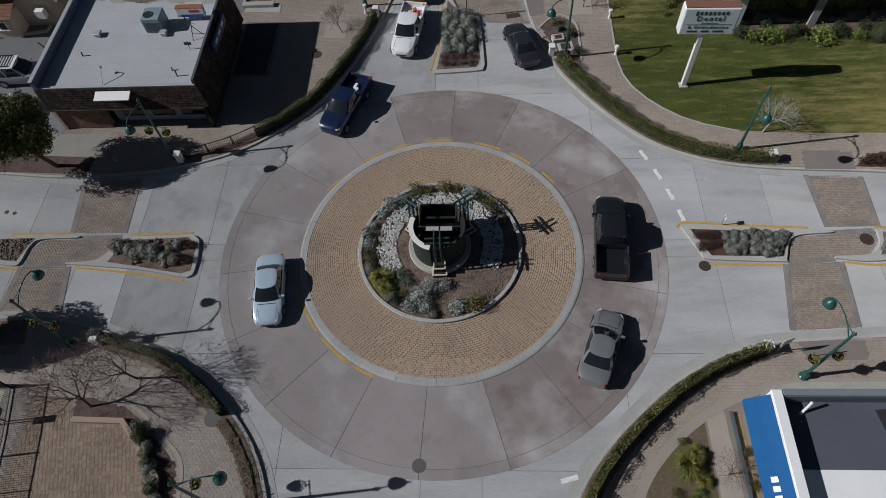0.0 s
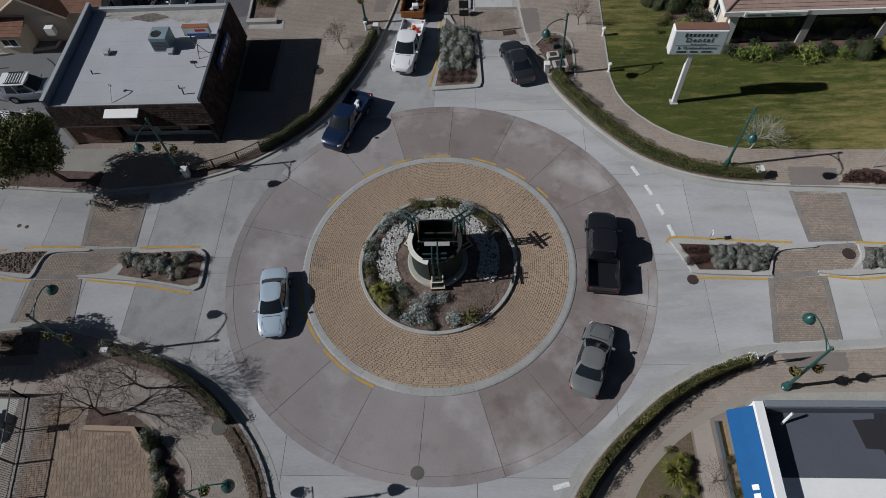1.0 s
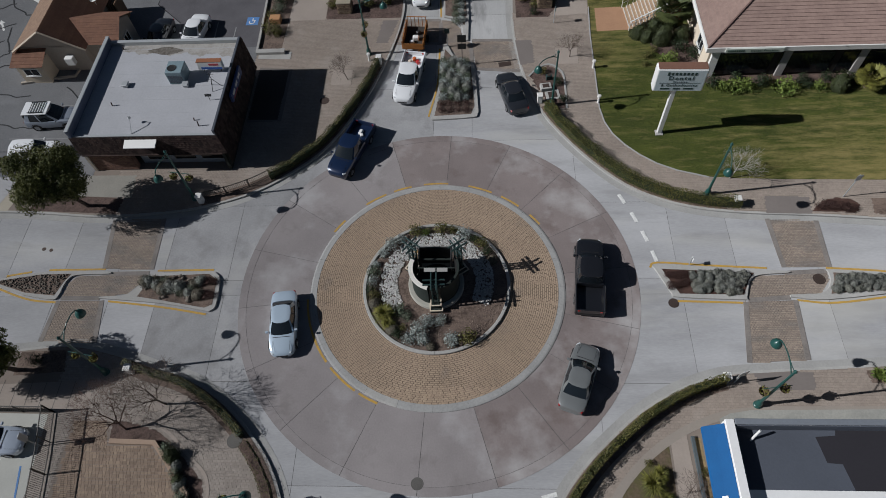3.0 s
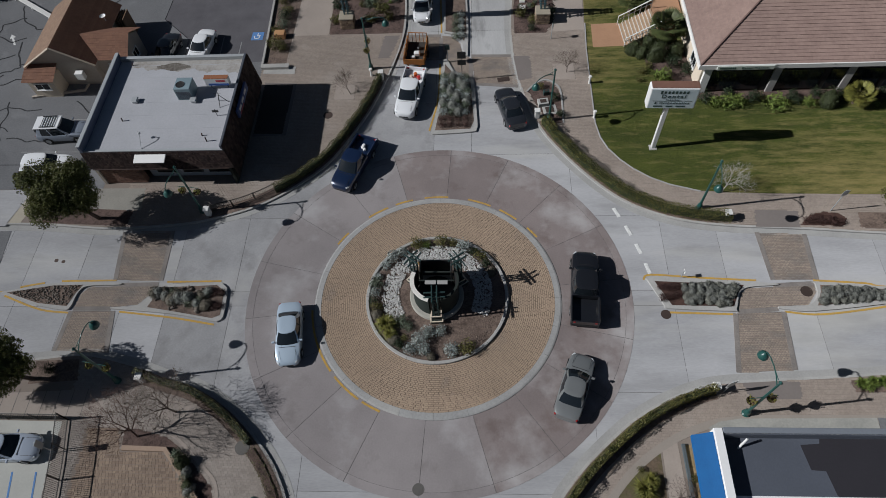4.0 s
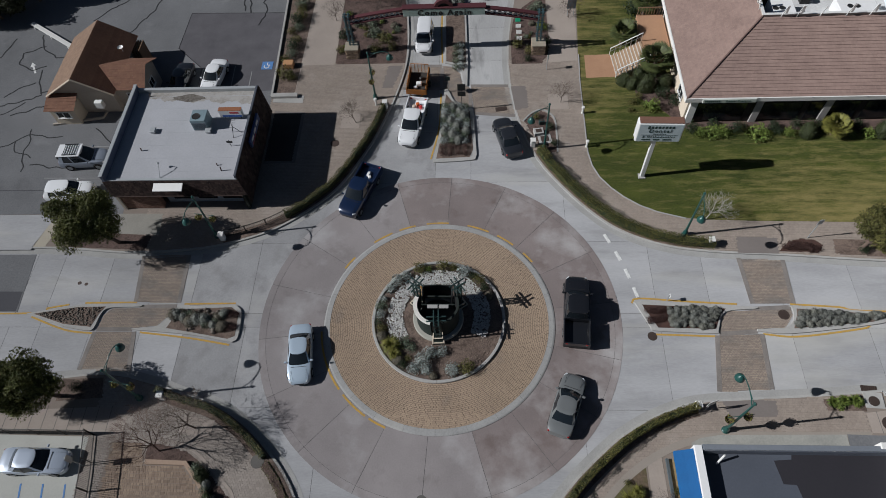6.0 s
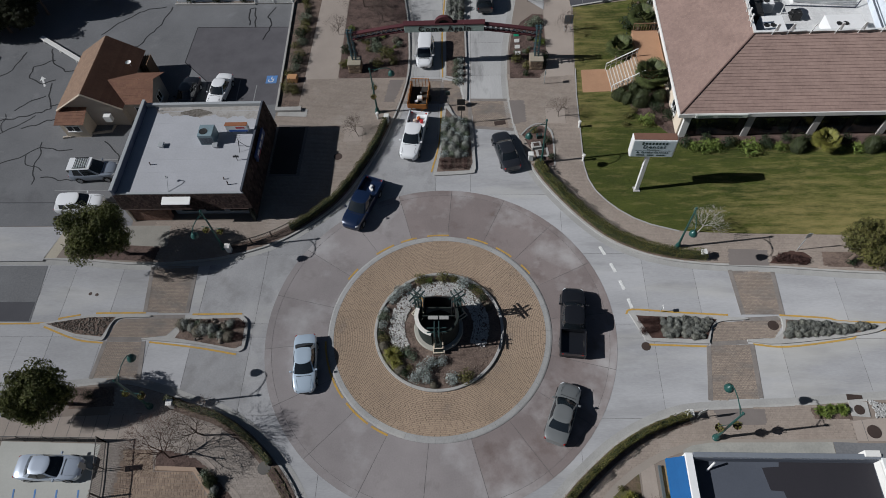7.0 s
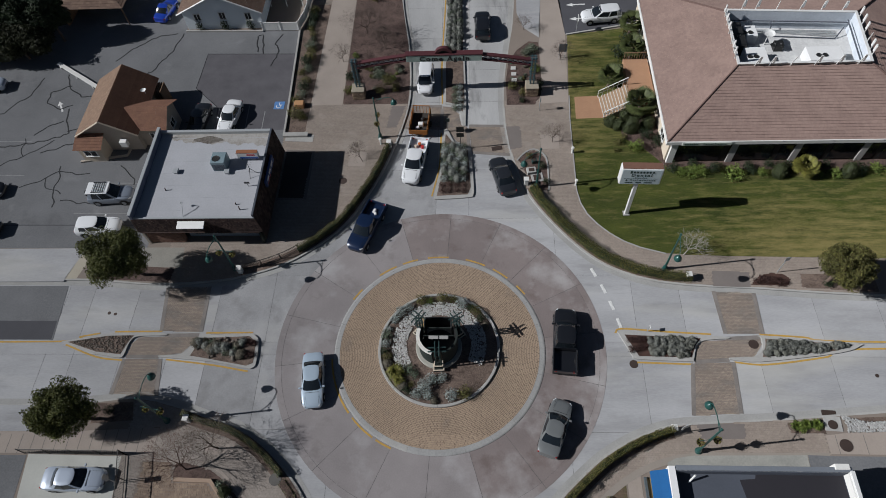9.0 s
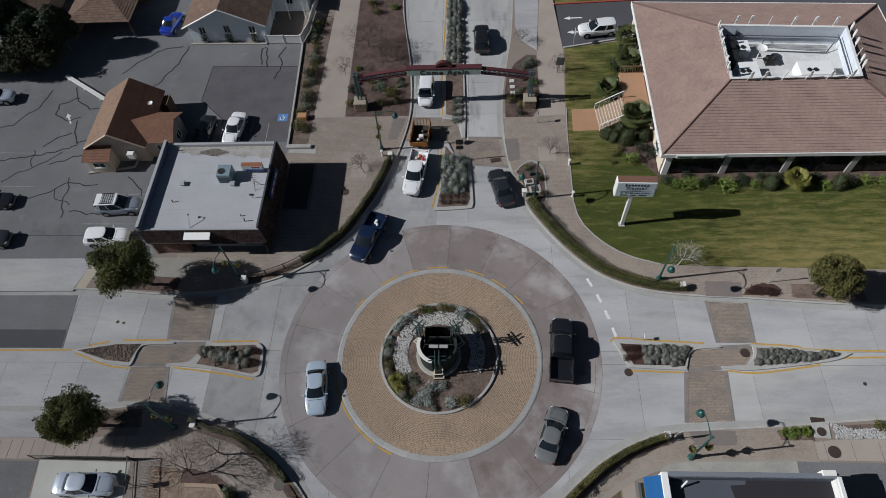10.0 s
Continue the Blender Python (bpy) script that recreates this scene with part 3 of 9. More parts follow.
# mountable kerb round the apron, in precast lengths
apron = tagged(new("truck_apron"), "buff block-paved truck apron round the island", "apron", "", "structure")
for i in range(24):
    b = bmesh.new()
    a0, a1 = i * 15 + 0.035, i * 15 + 14.965
    pts = [radians(a0 + (a1 - a0) * k / 4) for k in range(5)]
    prof = [(9.0, -0.02), (8.98, 0.045), (8.86, 0.085), (8.5, 0.1), (8.5, -0.02)]
    lathe(b, prof, 4, (0, 0, 0), a0, a1)
    part("kerb_stone", b, KERB if i == 16 else APRON_KERB, apron)
b = bmesh.new()
lathe(b, [(8.52, 0.07), (5.05, 0.16)], 96)
part("bed", b, APRON_BED, apron)
# the planter's own kerb
island = tagged(new("island_kerb"), "raised pale concrete kerb round the planted island", "kerb", "", "structure")
for i in range(16):
    b = bmesh.new()
    lathe(b, [(5.18, 0.1), (5.18, 0.30), (5.15, 0.33), (4.98, 0.33), (4.95, 0.30), (4.95, 0.1)], 6, (0, 0, 0), i * 22.5 + 0.1, i * 22.5 + 22.4)
    part("kerb_stone", b, KERB, island)
b = bmesh.new()
lathe(b, [(4.97, 0.2), (3.5, 0.26), (1.5, 0.33), (0.01, 0.34)], 64)
setting("island_soil", b, MULCH, "bark-mulched soil of the central island", "bed", True)

# yellow edge dashes round the apron and along the medians
for a0, a1 in ((141, 149), (117, 128), (104, 113), (86, 98), (64, 76), (49, 59), (35, 42), (186, 218), (221, 236), (238, 247)):
    b = bmesh.new()
    prism(b, wedge(9.07, 9.22, a0, a1, 0, 0, 8), 0.0, 0.0165)
    tagged(part("yellow_edge_line", b, YELLOW), "worn yellow painted edge line", "road marking", "edge lines", "structure")


def median(name, line, fill, inner, label):
    """A raised island with a kerb and a bed inside it."""
    ob = tagged(new(name), label, "median", "", "structure")
    b = bmesh.new()
    prism(b, line, -0.02, 0.15)
    bmesh.ops.bevel(b, geom=[e for e in b.edges if all(v.co.z > 0.1 for v in e.verts) and len([f for f in e.link_faces if abs(f.normal.z) < 0.5]) == 1], offset=0.03, segments=2, affect="EDGES")
    part("kerb", b, KERB, ob)
    b = bmesh.new()
    prism(b, inner, 0.1, 0.165)
    part("soil", b, fill, ob)
    return ob


def yellow_line(line, d=0.0):
    b = bmesh.new()
    ribbon(b, line, d - 0.075, d + 0.075, 0.0, 0.0165)
    tagged(part("yellow_edge_line", b, YELLOW), "worn yellow painted edge line", "road marking", "edge lines", "structure")


# west medians
median("median_west", spline([(-24.3, -0.75), (-22.3, -0.55), (-21.4, 0.55), (-20.9, 1.1), (-16.9, 1.3), (-16.05, 1.1), (-15.7, 0.5), (-15.6, -1.4), (-15.9, -1.85), (-16.4, -1.85), (-19.4, -1.3), (-24.3, -0.85)], 4),
       MULCH, [(-21.5, -0.75), (-20.8, 0.9), (-16.6, 1.08), (-15.95, 0.6), (-15.85, -1.4), (-16.4, -1.65), (-19.4, -1.1)], "kerbed median bed with low shrubs")
median("median_west_far", spline([(-33.4, 0.55), (-29.3, 1.3), (-26.6, 1.42), (-24.4, 1.35), (-24.2, 1.15), (-26.6, 1.05), (-27.2, 0.5), (-27.4, -0.7), (-27.9, -0.95), (-30, -0.6)], 4),
       MULCH, [(-32.8, 0.5), (-29.3, 1.1), (-27.0, 1.15), (-27.35, 0.5), (-27.7, -0.65), (-30, -0.4)], "kerbed median bed tapering to a point")
# east medians
median("median_east", spline([(15.3, 1.35), (15.7, 1.65), (22.0, 1.25), (24.2, 1.1), (24.25, 0.95), (22.4, 0.8), (21.6, 0.35), (21.1, -0.95), (20.8, -1.1), (16.6, -0.9), (16.15, -0.6)], 4),
       MULCH_RED, [(15.75, 1.3), (22.0, 0.95), (21.5, 0.4), (20.95, -0.75), (16.7, -0.65)], "kerbed median bed packed with grey mounded shrubs")
median("median_east_far", spline([(24.0, -0.75), (26.0, -0.65), (26.7, -0.2), (27.0, 0.5), (27.0, 1.1), (27.3, 1.2), (33.4, 0.65), (34.9, 0.5), (34.9, 0.35), (33.0, -0.3), (26.5, -1.1), (24.0, -0.9)], 4),
       MULCH, [(26.7, -0.7), (27.2, 0.4), (27.3, 0.95), (33.4, 0.45), (34.3, 0.4), (32.6, -0.15)], "kerbed median bed packed with grey mounded shrubs")
# north medians
median("median_north", spline([(-0.95, 15.85), (-0.5, 15.75), (2.5, 15.95), (2.95, 16.3), (3.0, 17.4), (2.65, 22.2), (2.1, 22.4), (0.9, 23.4), (0.3, 24.8), (-0.1, 24.9), (-0.25, 24.5), (-0.35, 20)], 4),
       MULCH, [(-0.65, 16.15), (2.4, 16.3), (2.7, 17.2), (2.4, 22.0), (0.8, 23.1), (0.05, 24.3), (-0.1, 20)], "kerbed median bed with grey shrubs")
median("median_north_far", [(-0.15, 28.7), (0.9, 28.4), (1.6, 27.2), (1.85, 25.4), (2.15, 25.4), (2.2, 29), (2.0, 35.6), (1.8, 49), (2.2, 64), (-0.6, 64), (-0.15, 49), (-0.35, 35.6)],
       MULCH, [(0.0, 28.9), (1.1, 28.6), (1.8, 27.4), (2.0, 29), (1.8, 35.6), (1.6, 49), (2.0, 63.5), (-0.4, 63.5), (0.05, 49), (-0.15, 35.6)], "long kerbed median bed with clipped shrubs")
for pts in ([(-20.6, 1.45), (-16.4, 1.5)], [(-23.6, -1.05), (-19.4, -1.55), (-16.2, -2.1)], [(-28.9, 1.55), (-24.6, 1.6)], [(-33, 0.3), (-29.8, -0.85), (-27.3, -1.15)], [(-64, 0.5), (-34, 0.6), (-32, 1.05), (-30.2, 1.4)],
            [(16.5, -1.15), (21, -1.3)], [(15.0, 1.5), (15.6, 1.9), (19, 1.65), (23, 1.4)], [(27.0, 1.4), (30.5, 1.15), (35, 0.75), (64, 0.6)], [(24.4, -1.1), (27, -1.3), (32, -0.6), (35, 0.1), (64, 0.3)],
            [(-1.15, 16.2), (-0.5, 20), (-0.42, 24.5)], [(-0.4, 28.8), (-0.6, 35.6), (-0.4, 49), (-0.9, 62)]):
    yellow_line(spline(pts, 5))
for x, y, rz in ((13.77, 7.48, 113), (14.47, 5.8, 110), (15.02, 4.14, 107), (15.45, 2.44, 103), (7.0, -13.9, 15)):
    b = bmesh.new()
    prism(b, [(-0.46, -0.13), (0.46, -0.13), (0.46, 0.13), (-0.46, 0.13)], 0.0, 0.0165)
    ob = tagged(part("lane_dash", b, WHITE_LINE), "white painted entry dash", "road marking", "entry dashes", "structure")
    ob.matrix_basis = pose(x, y, 0, 0, 0, rz)

# ---- more materials ----
GREEN_STEEL = gloss("green_painted_steel", (0.022, 0.05, 0.048), rough=0.45)
LAMP_GREEN = gloss("teal_lamp_enamel", (0.018, 0.075, 0.066), rough=0.35, coat=0.2)
DARK_GREEN = shade("dark_green_stucco", (0.026, 0.034, 0.03), (0.016, 0.021, 0.018), grain=12, patch=0.8, rough=0.85)
CREAM = shade("cream_stucco", (0.62, 0.54, 0.43), (0.5, 0.43, 0.34), grain=10, patch=0.7, rough=0.88)
WHITE_WALL = shade("white_stucco", (0.72, 0.71, 0.68), (0.58, 0.575, 0.55), grain=9, patch=0.5, rough=0.88)
WHITE_PAINT = gloss("white_paint", (0.74, 0.74, 0.72), rough=0.45)
BLACK_PAINT = gloss("black_paint", (0.02, 0.02, 0.02), rough=0.5)
MAROON = shade("maroon_painted_wood", (0.095, 0.03, 0.035), (0.06, 0.022, 0.026), grain=8, rough=0.6)
SIGN_GREEN = shade("weathered_green_panel", (0.36, 0.45, 0.41), (0.26, 0.33, 0.3), grain=6, patch=1, rough=0.7)
TAN_STONE = shade("tan_plinth_stone", (0.3, 0.22, 0.15), (0.17, 0.13, 0.1), grain=4, patch=2, rough=0.85, island=0.3)
PLINTH_CAP = shade("tan_cap_stone", (0.36, 0.32, 0.25), (0.25, 0.22, 0.17), grain=6, patch=1.2, rough=0.88)
COLUMN_SHADED = shade("shaded_column_stucco", (0.4, 0.38, 0.36), (0.3, 0.285, 0.27), grain=8, patch=0.7, rough=0.9)
ROOF_GREY = shade("grey_roof_membrane", (0.46, 0.465, 0.49), (0.37, 0.375, 0.395), grain=6, patch=0.25, amount=0.7, rough=0.8, stain=(0.26, 0.25, 0.24), stain_scale=0.3, stain_cut=0.62)
ROOF_DARK = shade("charcoal_roof_felt", (0.088, 0.098, 0.122), (0.066, 0.074, 0.092), grain=8, patch=0.3, rough=0.75)
ROOF_WHITE = shade("white_roof_coating", (0.82, 0.82, 0.81), (0.7, 0.7, 0.69), grain=7, patch=0.4, rough=0.7)
SHINGLE = shade("dark_brown_shingle", (0.056, 0.034, 0.03), (0.022, 0.015, 0.014), grain=5, patch=0.8, amount=1.0, rough=0.9, island=0.55)
TILE_PINK = shade("pink_brown_concrete_tile", (0.31, 0.22, 0.188), (0.235, 0.165, 0.142), grain=4, patch=0.5, amount=0.9, rough=0.85, island=0.055)
TILE_BROWN = shade("brown_roof_tile", (0.23, 0.118, 0.075), (0.155, 0.079, 0.053), grain=5, patch=0.6, amount=0.9, rough=0.88, island=0.08)
BRICK = shade("red_brown_brick", (0.27, 0.165, 0.125), (0.17, 0.1, 0.078), grain=6, patch=1, rough=0.9, island=0.25)
GLASS_DARK = gloss("dark_window_glass", (0.012, 0.015, 0.018), rough=0.08)
SIDING = shade("pale_blue_siding", (0.8, 0.85, 0.88), (0.72, 0.77, 0.8), grain=6, patch=0.6, rough=0.75)
BEIGE_WALL = shade("beige_stucco", (0.46, 0.41, 0.35), (0.36, 0.32, 0.275), grain=8, patch=0.6, rough=0.9)
HVAC = gloss("grey_sheet_metal", (0.42, 0.44, 0.45), rough=0.45, metal=0.3)
AWNING_BLUE = shade("blue_awning_canvas", (0.008, 0.105, 0.3), (0.006, 0.08, 0.24), grain=14, patch=1.2, amount=0.6, rough=0.75)
WOOD = shade("brown_timber", (0.24, 0.15, 0.09), (0.16, 0.1, 0.06), grain=8, stretch=(1, 6, 6), rough=0.8)
RAIL_IRON = gloss("dark_iron_railing", (0.03, 0.026, 0.022), rough=0.5)


def lettering(name, text, size, material, parent, m, depth=0.01, spread=1.0, bold=0.012):
    """Flat raised letters as one mesh."""
    cu = bpy.data.curves.new(name, "FONT")
    cu.body, cu.size, cu.extrude, cu.align_x, cu.align_y, cu.resolution_u = text, size, depth, "CENTER", "CENTER", 2
    cu.space_character, cu.offset = spread, bold * size / 0.5
    tmp = bpy.data.objects.new(name, cu)
    scene.collection.objects.link(tmp)
    me = bpy.data.meshes.new_from_object(tmp.evaluated_get(bpy.context.evaluated_depsgraph_get()))
    bpy.data.objects.remove(tmp)
    me.materials.clear()
    me.materials.append(material)
    ob = new(name, me)
    ob.parent = parent
    ob.matrix_basis = m
    return ob


# ---- central monument ----
mon = thing("gateway_monument", (0, 0, 0.3), "round dark green monument wall with three timber-topped posts on the island", "monument")
b = bmesh.new()
lathe(b, [(1.95, -0.1), (1.95, 0.3), (1.9, 0.34), (1.42, 0.34)], 48)
part("plinth_ring", b, shade("plinth_concrete", (0.4, 0.39, 0.34), (0.3, 0.295, 0.26), grain=8, patch=0.8, rough=0.88), mon, "pale concrete footing ring", True)
WALL_CAP = shade("pale_wall_cap", (0.74, 0.72, 0.67), (0.6, 0.58, 0.53), grain=8, patch=0.9, amount=0.9, rough=0.85)
for a0, a1, what in ((-75, 22, "dark green curved sign wall"), (158, 255, "dark green curved sign wall with a pale worn cap")):
    # curved wall between two posts, lower towards its ends
    b = bmesh.new()
    prof = [(1.64, 0.3), (1.64, 2.5), (1.52, 2.5), (1.52, 0.3)]
    lathe(b, prof + prof[:1], 14, (0, 0, 0), a0, a1)
    panel = part("wall_panel", b, DARK_GREEN, mon, what)
    b = bmesh.new()
    ro, ri = (1.76, 1.46) if a0 > 100 else (1.66, 1.5)
    lathe(b, [(ro, 2.47), (ro, 2.54), (ri, 2.54), (ri, 2.47), (ro, 2.47)], 14, (0, 0, 0), a0, a1)
    part("coping", b, WALL_CAP if a0 > 100 else DARK_GREEN, panel)
# the flat back of the open box between the two rear posts
b = bmesh.new()
box(b, 0, 1.66, 1.35, 2.1, 0.1, 2.1, 0.02)
part("back_panel", b, BLACK_PAINT, mon, "black back panel of the open box")
for s in (-1, 1):
    b = bmesh.new()
    box(b, s * 1.1, 1.2, 1.35, 0.1, 0.95, 2.1, 0.02)
    part("side_panel", b, BLACK_PAINT, mon, "black side panel of the open box")
for k, (a, r) in enumerate(((-88, 1.63), (142, 1.95), (35, 1.92))):
    # stepped pedestal with pale rims, and an open timber tower on it
    m = Matrix.Rotation(radians(a) + math.pi / 2, 4, "Z") @ Matrix.Translation((0, -r, 0))
    pd = bmesh.new()
    box(pd, 0, -0.12, 0.12, 0.84, 0.84, 0.42, 0.02, m=m)
    box(pd, 0, -0.02, 0.52, 0.68, 0.66, 0.5, 0.02, m=m)
    ped = part("pedestal", pd, DARK_GREEN, mon, "stepped stone pedestal with cream rims")
    for y, z, w, t in ((-0.12, 0.34, 0.92, 0.09), (-0.02, 0.78, 0.76, 0.08)):
        b = bmesh.new()
        for q in (-1, 1):
            box(b, q * (w - t) / 2, y, z, t, w, 0.07, 0.012, m=m)
            box(b, 0, y + q * (w - t) / 2, z, w - 2 * t, t, 0.07, 0.012, m=m)
        part("rim", b, CREAM, ped, "cream stone rim")
    for sx in (-0.17, 0.17):
        for sy in (-0.17, 0.17):
            b = bmesh.new()
            box(b, sx, sy, 2.0, 0.09, 0.09, 2.8, 0.012, m=m)
            part("post", b, GREEN_STEEL, mon, "green painted post")
    for z in (1.3, 1.9, 2.5, 3.0):
        b = bmesh.new()
        for s in (-0.17, 0.17):
            box(b, 0, s, z, 0.44, 0.05, 0.07, 0.008, m=m)
            box(b, s, 0, z, 0.05, 0.44, 0.07, 0.008, m=m)
        part("tie", b, GREEN_STEEL, mon)
    for s in (-0.17, 0.17):
        b = bmesh.new()
        box(b, 0, s, 3.38, 1.45, 0.085, 0.12, 0.012, m=m)
        part("cross_beam", b, GREEN_STEEL, mon, "green timber cross beam")
        b = bmesh.new()
        box(b, s, 0, 3.51, 0.085, 1.3, 0.12, 0.012, m=m)
        part("cross_beam", b, GREEN_STEEL, mon, "green timber cross beam")
for x, w in ((-0.32, 0.78), (0.52, 0.72)):
    b = bmesh.new()
    box(b, x, -0.12, 2.36, w, 0.3, 0.05, 0.01)
    part("light_shelf", b, KERB_WORN, mon, "pale panel across the open top")
b = bmesh.new()
box(b, 0.1, 0.06, 2.3, 2.5, 0.08, 0.1, 0.01)
part("shelf_beam", b, DARK_GREEN, mon)
b = bmesh.new()
box(b, 0.1, 0.85, 2.1, 2.0, 0.12, 0.12, 0.02)
part("inner_beam", b, DARK_GREEN, mon)
b = bmesh.new()
lathe(b, [(0.01, 0.36), (1.5, 0.36)], 32)
part("inner_floor", b, BLACK_PAINT, mon)
b = bmesh.new()
lathe(b, [(1.51, 0.36), (1.51, 2.46)], 40, (0, 0, 0), 145, 395)
part("inner_lining", b, BLACK_PAINT, mon)
# ochre rocks beside the rear post
OCHRE = shade("ochre_rock", (0.42, 0.27, 0.1), (0.25, 0.15, 0.06), grain=7, patch=1.5, amount=1.0, rough=0.9)
for x, y, z, q in ((-1.36, 1.95, 0.5, 0.22), (-1.31, 1.55, 0.5, 0.2), (-1.15, 2.6, 0.36, 0.28), (-1.5, 2.75, 0.34, 0.22), (-0.85, 2.5, 0.34, 0.18)):
    b = bmesh.new()
    bmesh.ops.create_icosphere(b, subdivisions=2, radius=q)
    for v in b.verts:
        v.co *= 1 + 0.18 * math.sin(9 * v.co.x / q + 5 * y) * math.cos(7 * v.co.y / q)
        v.co.z *= 0.8
    ob = tagged(part("ochre_rock", b, OCHRE, None, "", True), "rounded ochre rock beside the monument", "rock", "ochre rocks")
    ob.matrix_basis = pose(x, y, z - 0.08)

# ---- buildings ----


def window_unit(parent, x, y, z, w, h, face, material=None, sill=True):
    """A framed window set 4 cm proud on a wall; face: the way it looks (s, n, e, w)."""
    m = {"s": pose(x, y, z), "n": pose(x, y, z, 0, 0, 180), "e": pose(x, y, z, 0, 0, 90), "w": pose(x, y, z, 0, 0, -90)}[face]
    b = bmesh.new()
    t = 0.07
    for cx, cz, sx, sz in ((0, h / 2, w, t), (0, -h / 2, w, t), (-w / 2, 0, t, h + t), (w / 2, 0, t, h + t), (0, 0, 0.05, h)):
        box(b, cx, -0.03, cz, sx, 0.08, sz, m=m)
    win = part("window", b, WHITE_PAINT, parent, "white framed window")
    b = bmesh.new()
    box(b, 0, -0.012, 0, w - 0.06, 0.03, h - 0.06, m=m)
    part("pane", b, GLASS_DARK, win)
    if sill:
        b = bmesh.new()
        box(b, 0, -0.06, -h / 2 - 0.05, w + 0.16, 0.14, 0.05, m=m)
        part("sill", b, WHITE_PAINT, win)
    return win


def sloped_course_roof(name, parent, corners, courses, material, thick=0.05, label="", tile_w=0.0, lap=0.012):
    """A roof plane in overlapping courses, each a long board lifted at its lower edge. corners: eave a, eave b, ridge b, ridge a."""
    a, bb, c, d = [Vector(v) for v in corners]
    n = (bb - a).cross(d - a).normalized()
    if n.z < 0:
        n = -n
    b = bmesh.new()
    for i in range(courses):
        t0, t1 = i / courses, (i + 1) / courses
        p0, p1, p2, p3 = a.lerp(d, t0), bb.lerp(c, t0), bb.lerp(c, t1), a.lerp(d, t1)
        cells = max(1, int(round((p1 - p0).length / tile_w))) if tile_w else 1
        for k in range(cells):
            u0, u1 = k / cells, (k + 1) / cells
            q = [p0.lerp(p1, u0), p0.lerp(p1, u1), p3.lerp(p2, u1), p3.lerp(p2, u0)]
            jit = (rng.random() - 0.5) * 0.012 if tile_w else 0
            lo = [b.verts.new(q[0] + n * (thick + jit)), b.verts.new(q[1] + n * (thick + jit)), b.verts.new(q[2] + n * lap), b.verts.new(q[3] + n * lap)]
            b.faces.new(lo)
            e0, e1 = b.verts.new(q[0]), b.verts.new(q[1])
            b.faces.new((e0, e1, lo[1], lo[0]))
    ob = part(name, b, material, parent, label)
    return ob


# dark blue puts the shade on the west parapet's inner face into its colour
SHADED_PARAPET = shade("shaded_blue_parapet", (0.13, 0.155, 0.22), (0.09, 0.105, 0.15), grain=8, patch=0.6, rough=0.8)


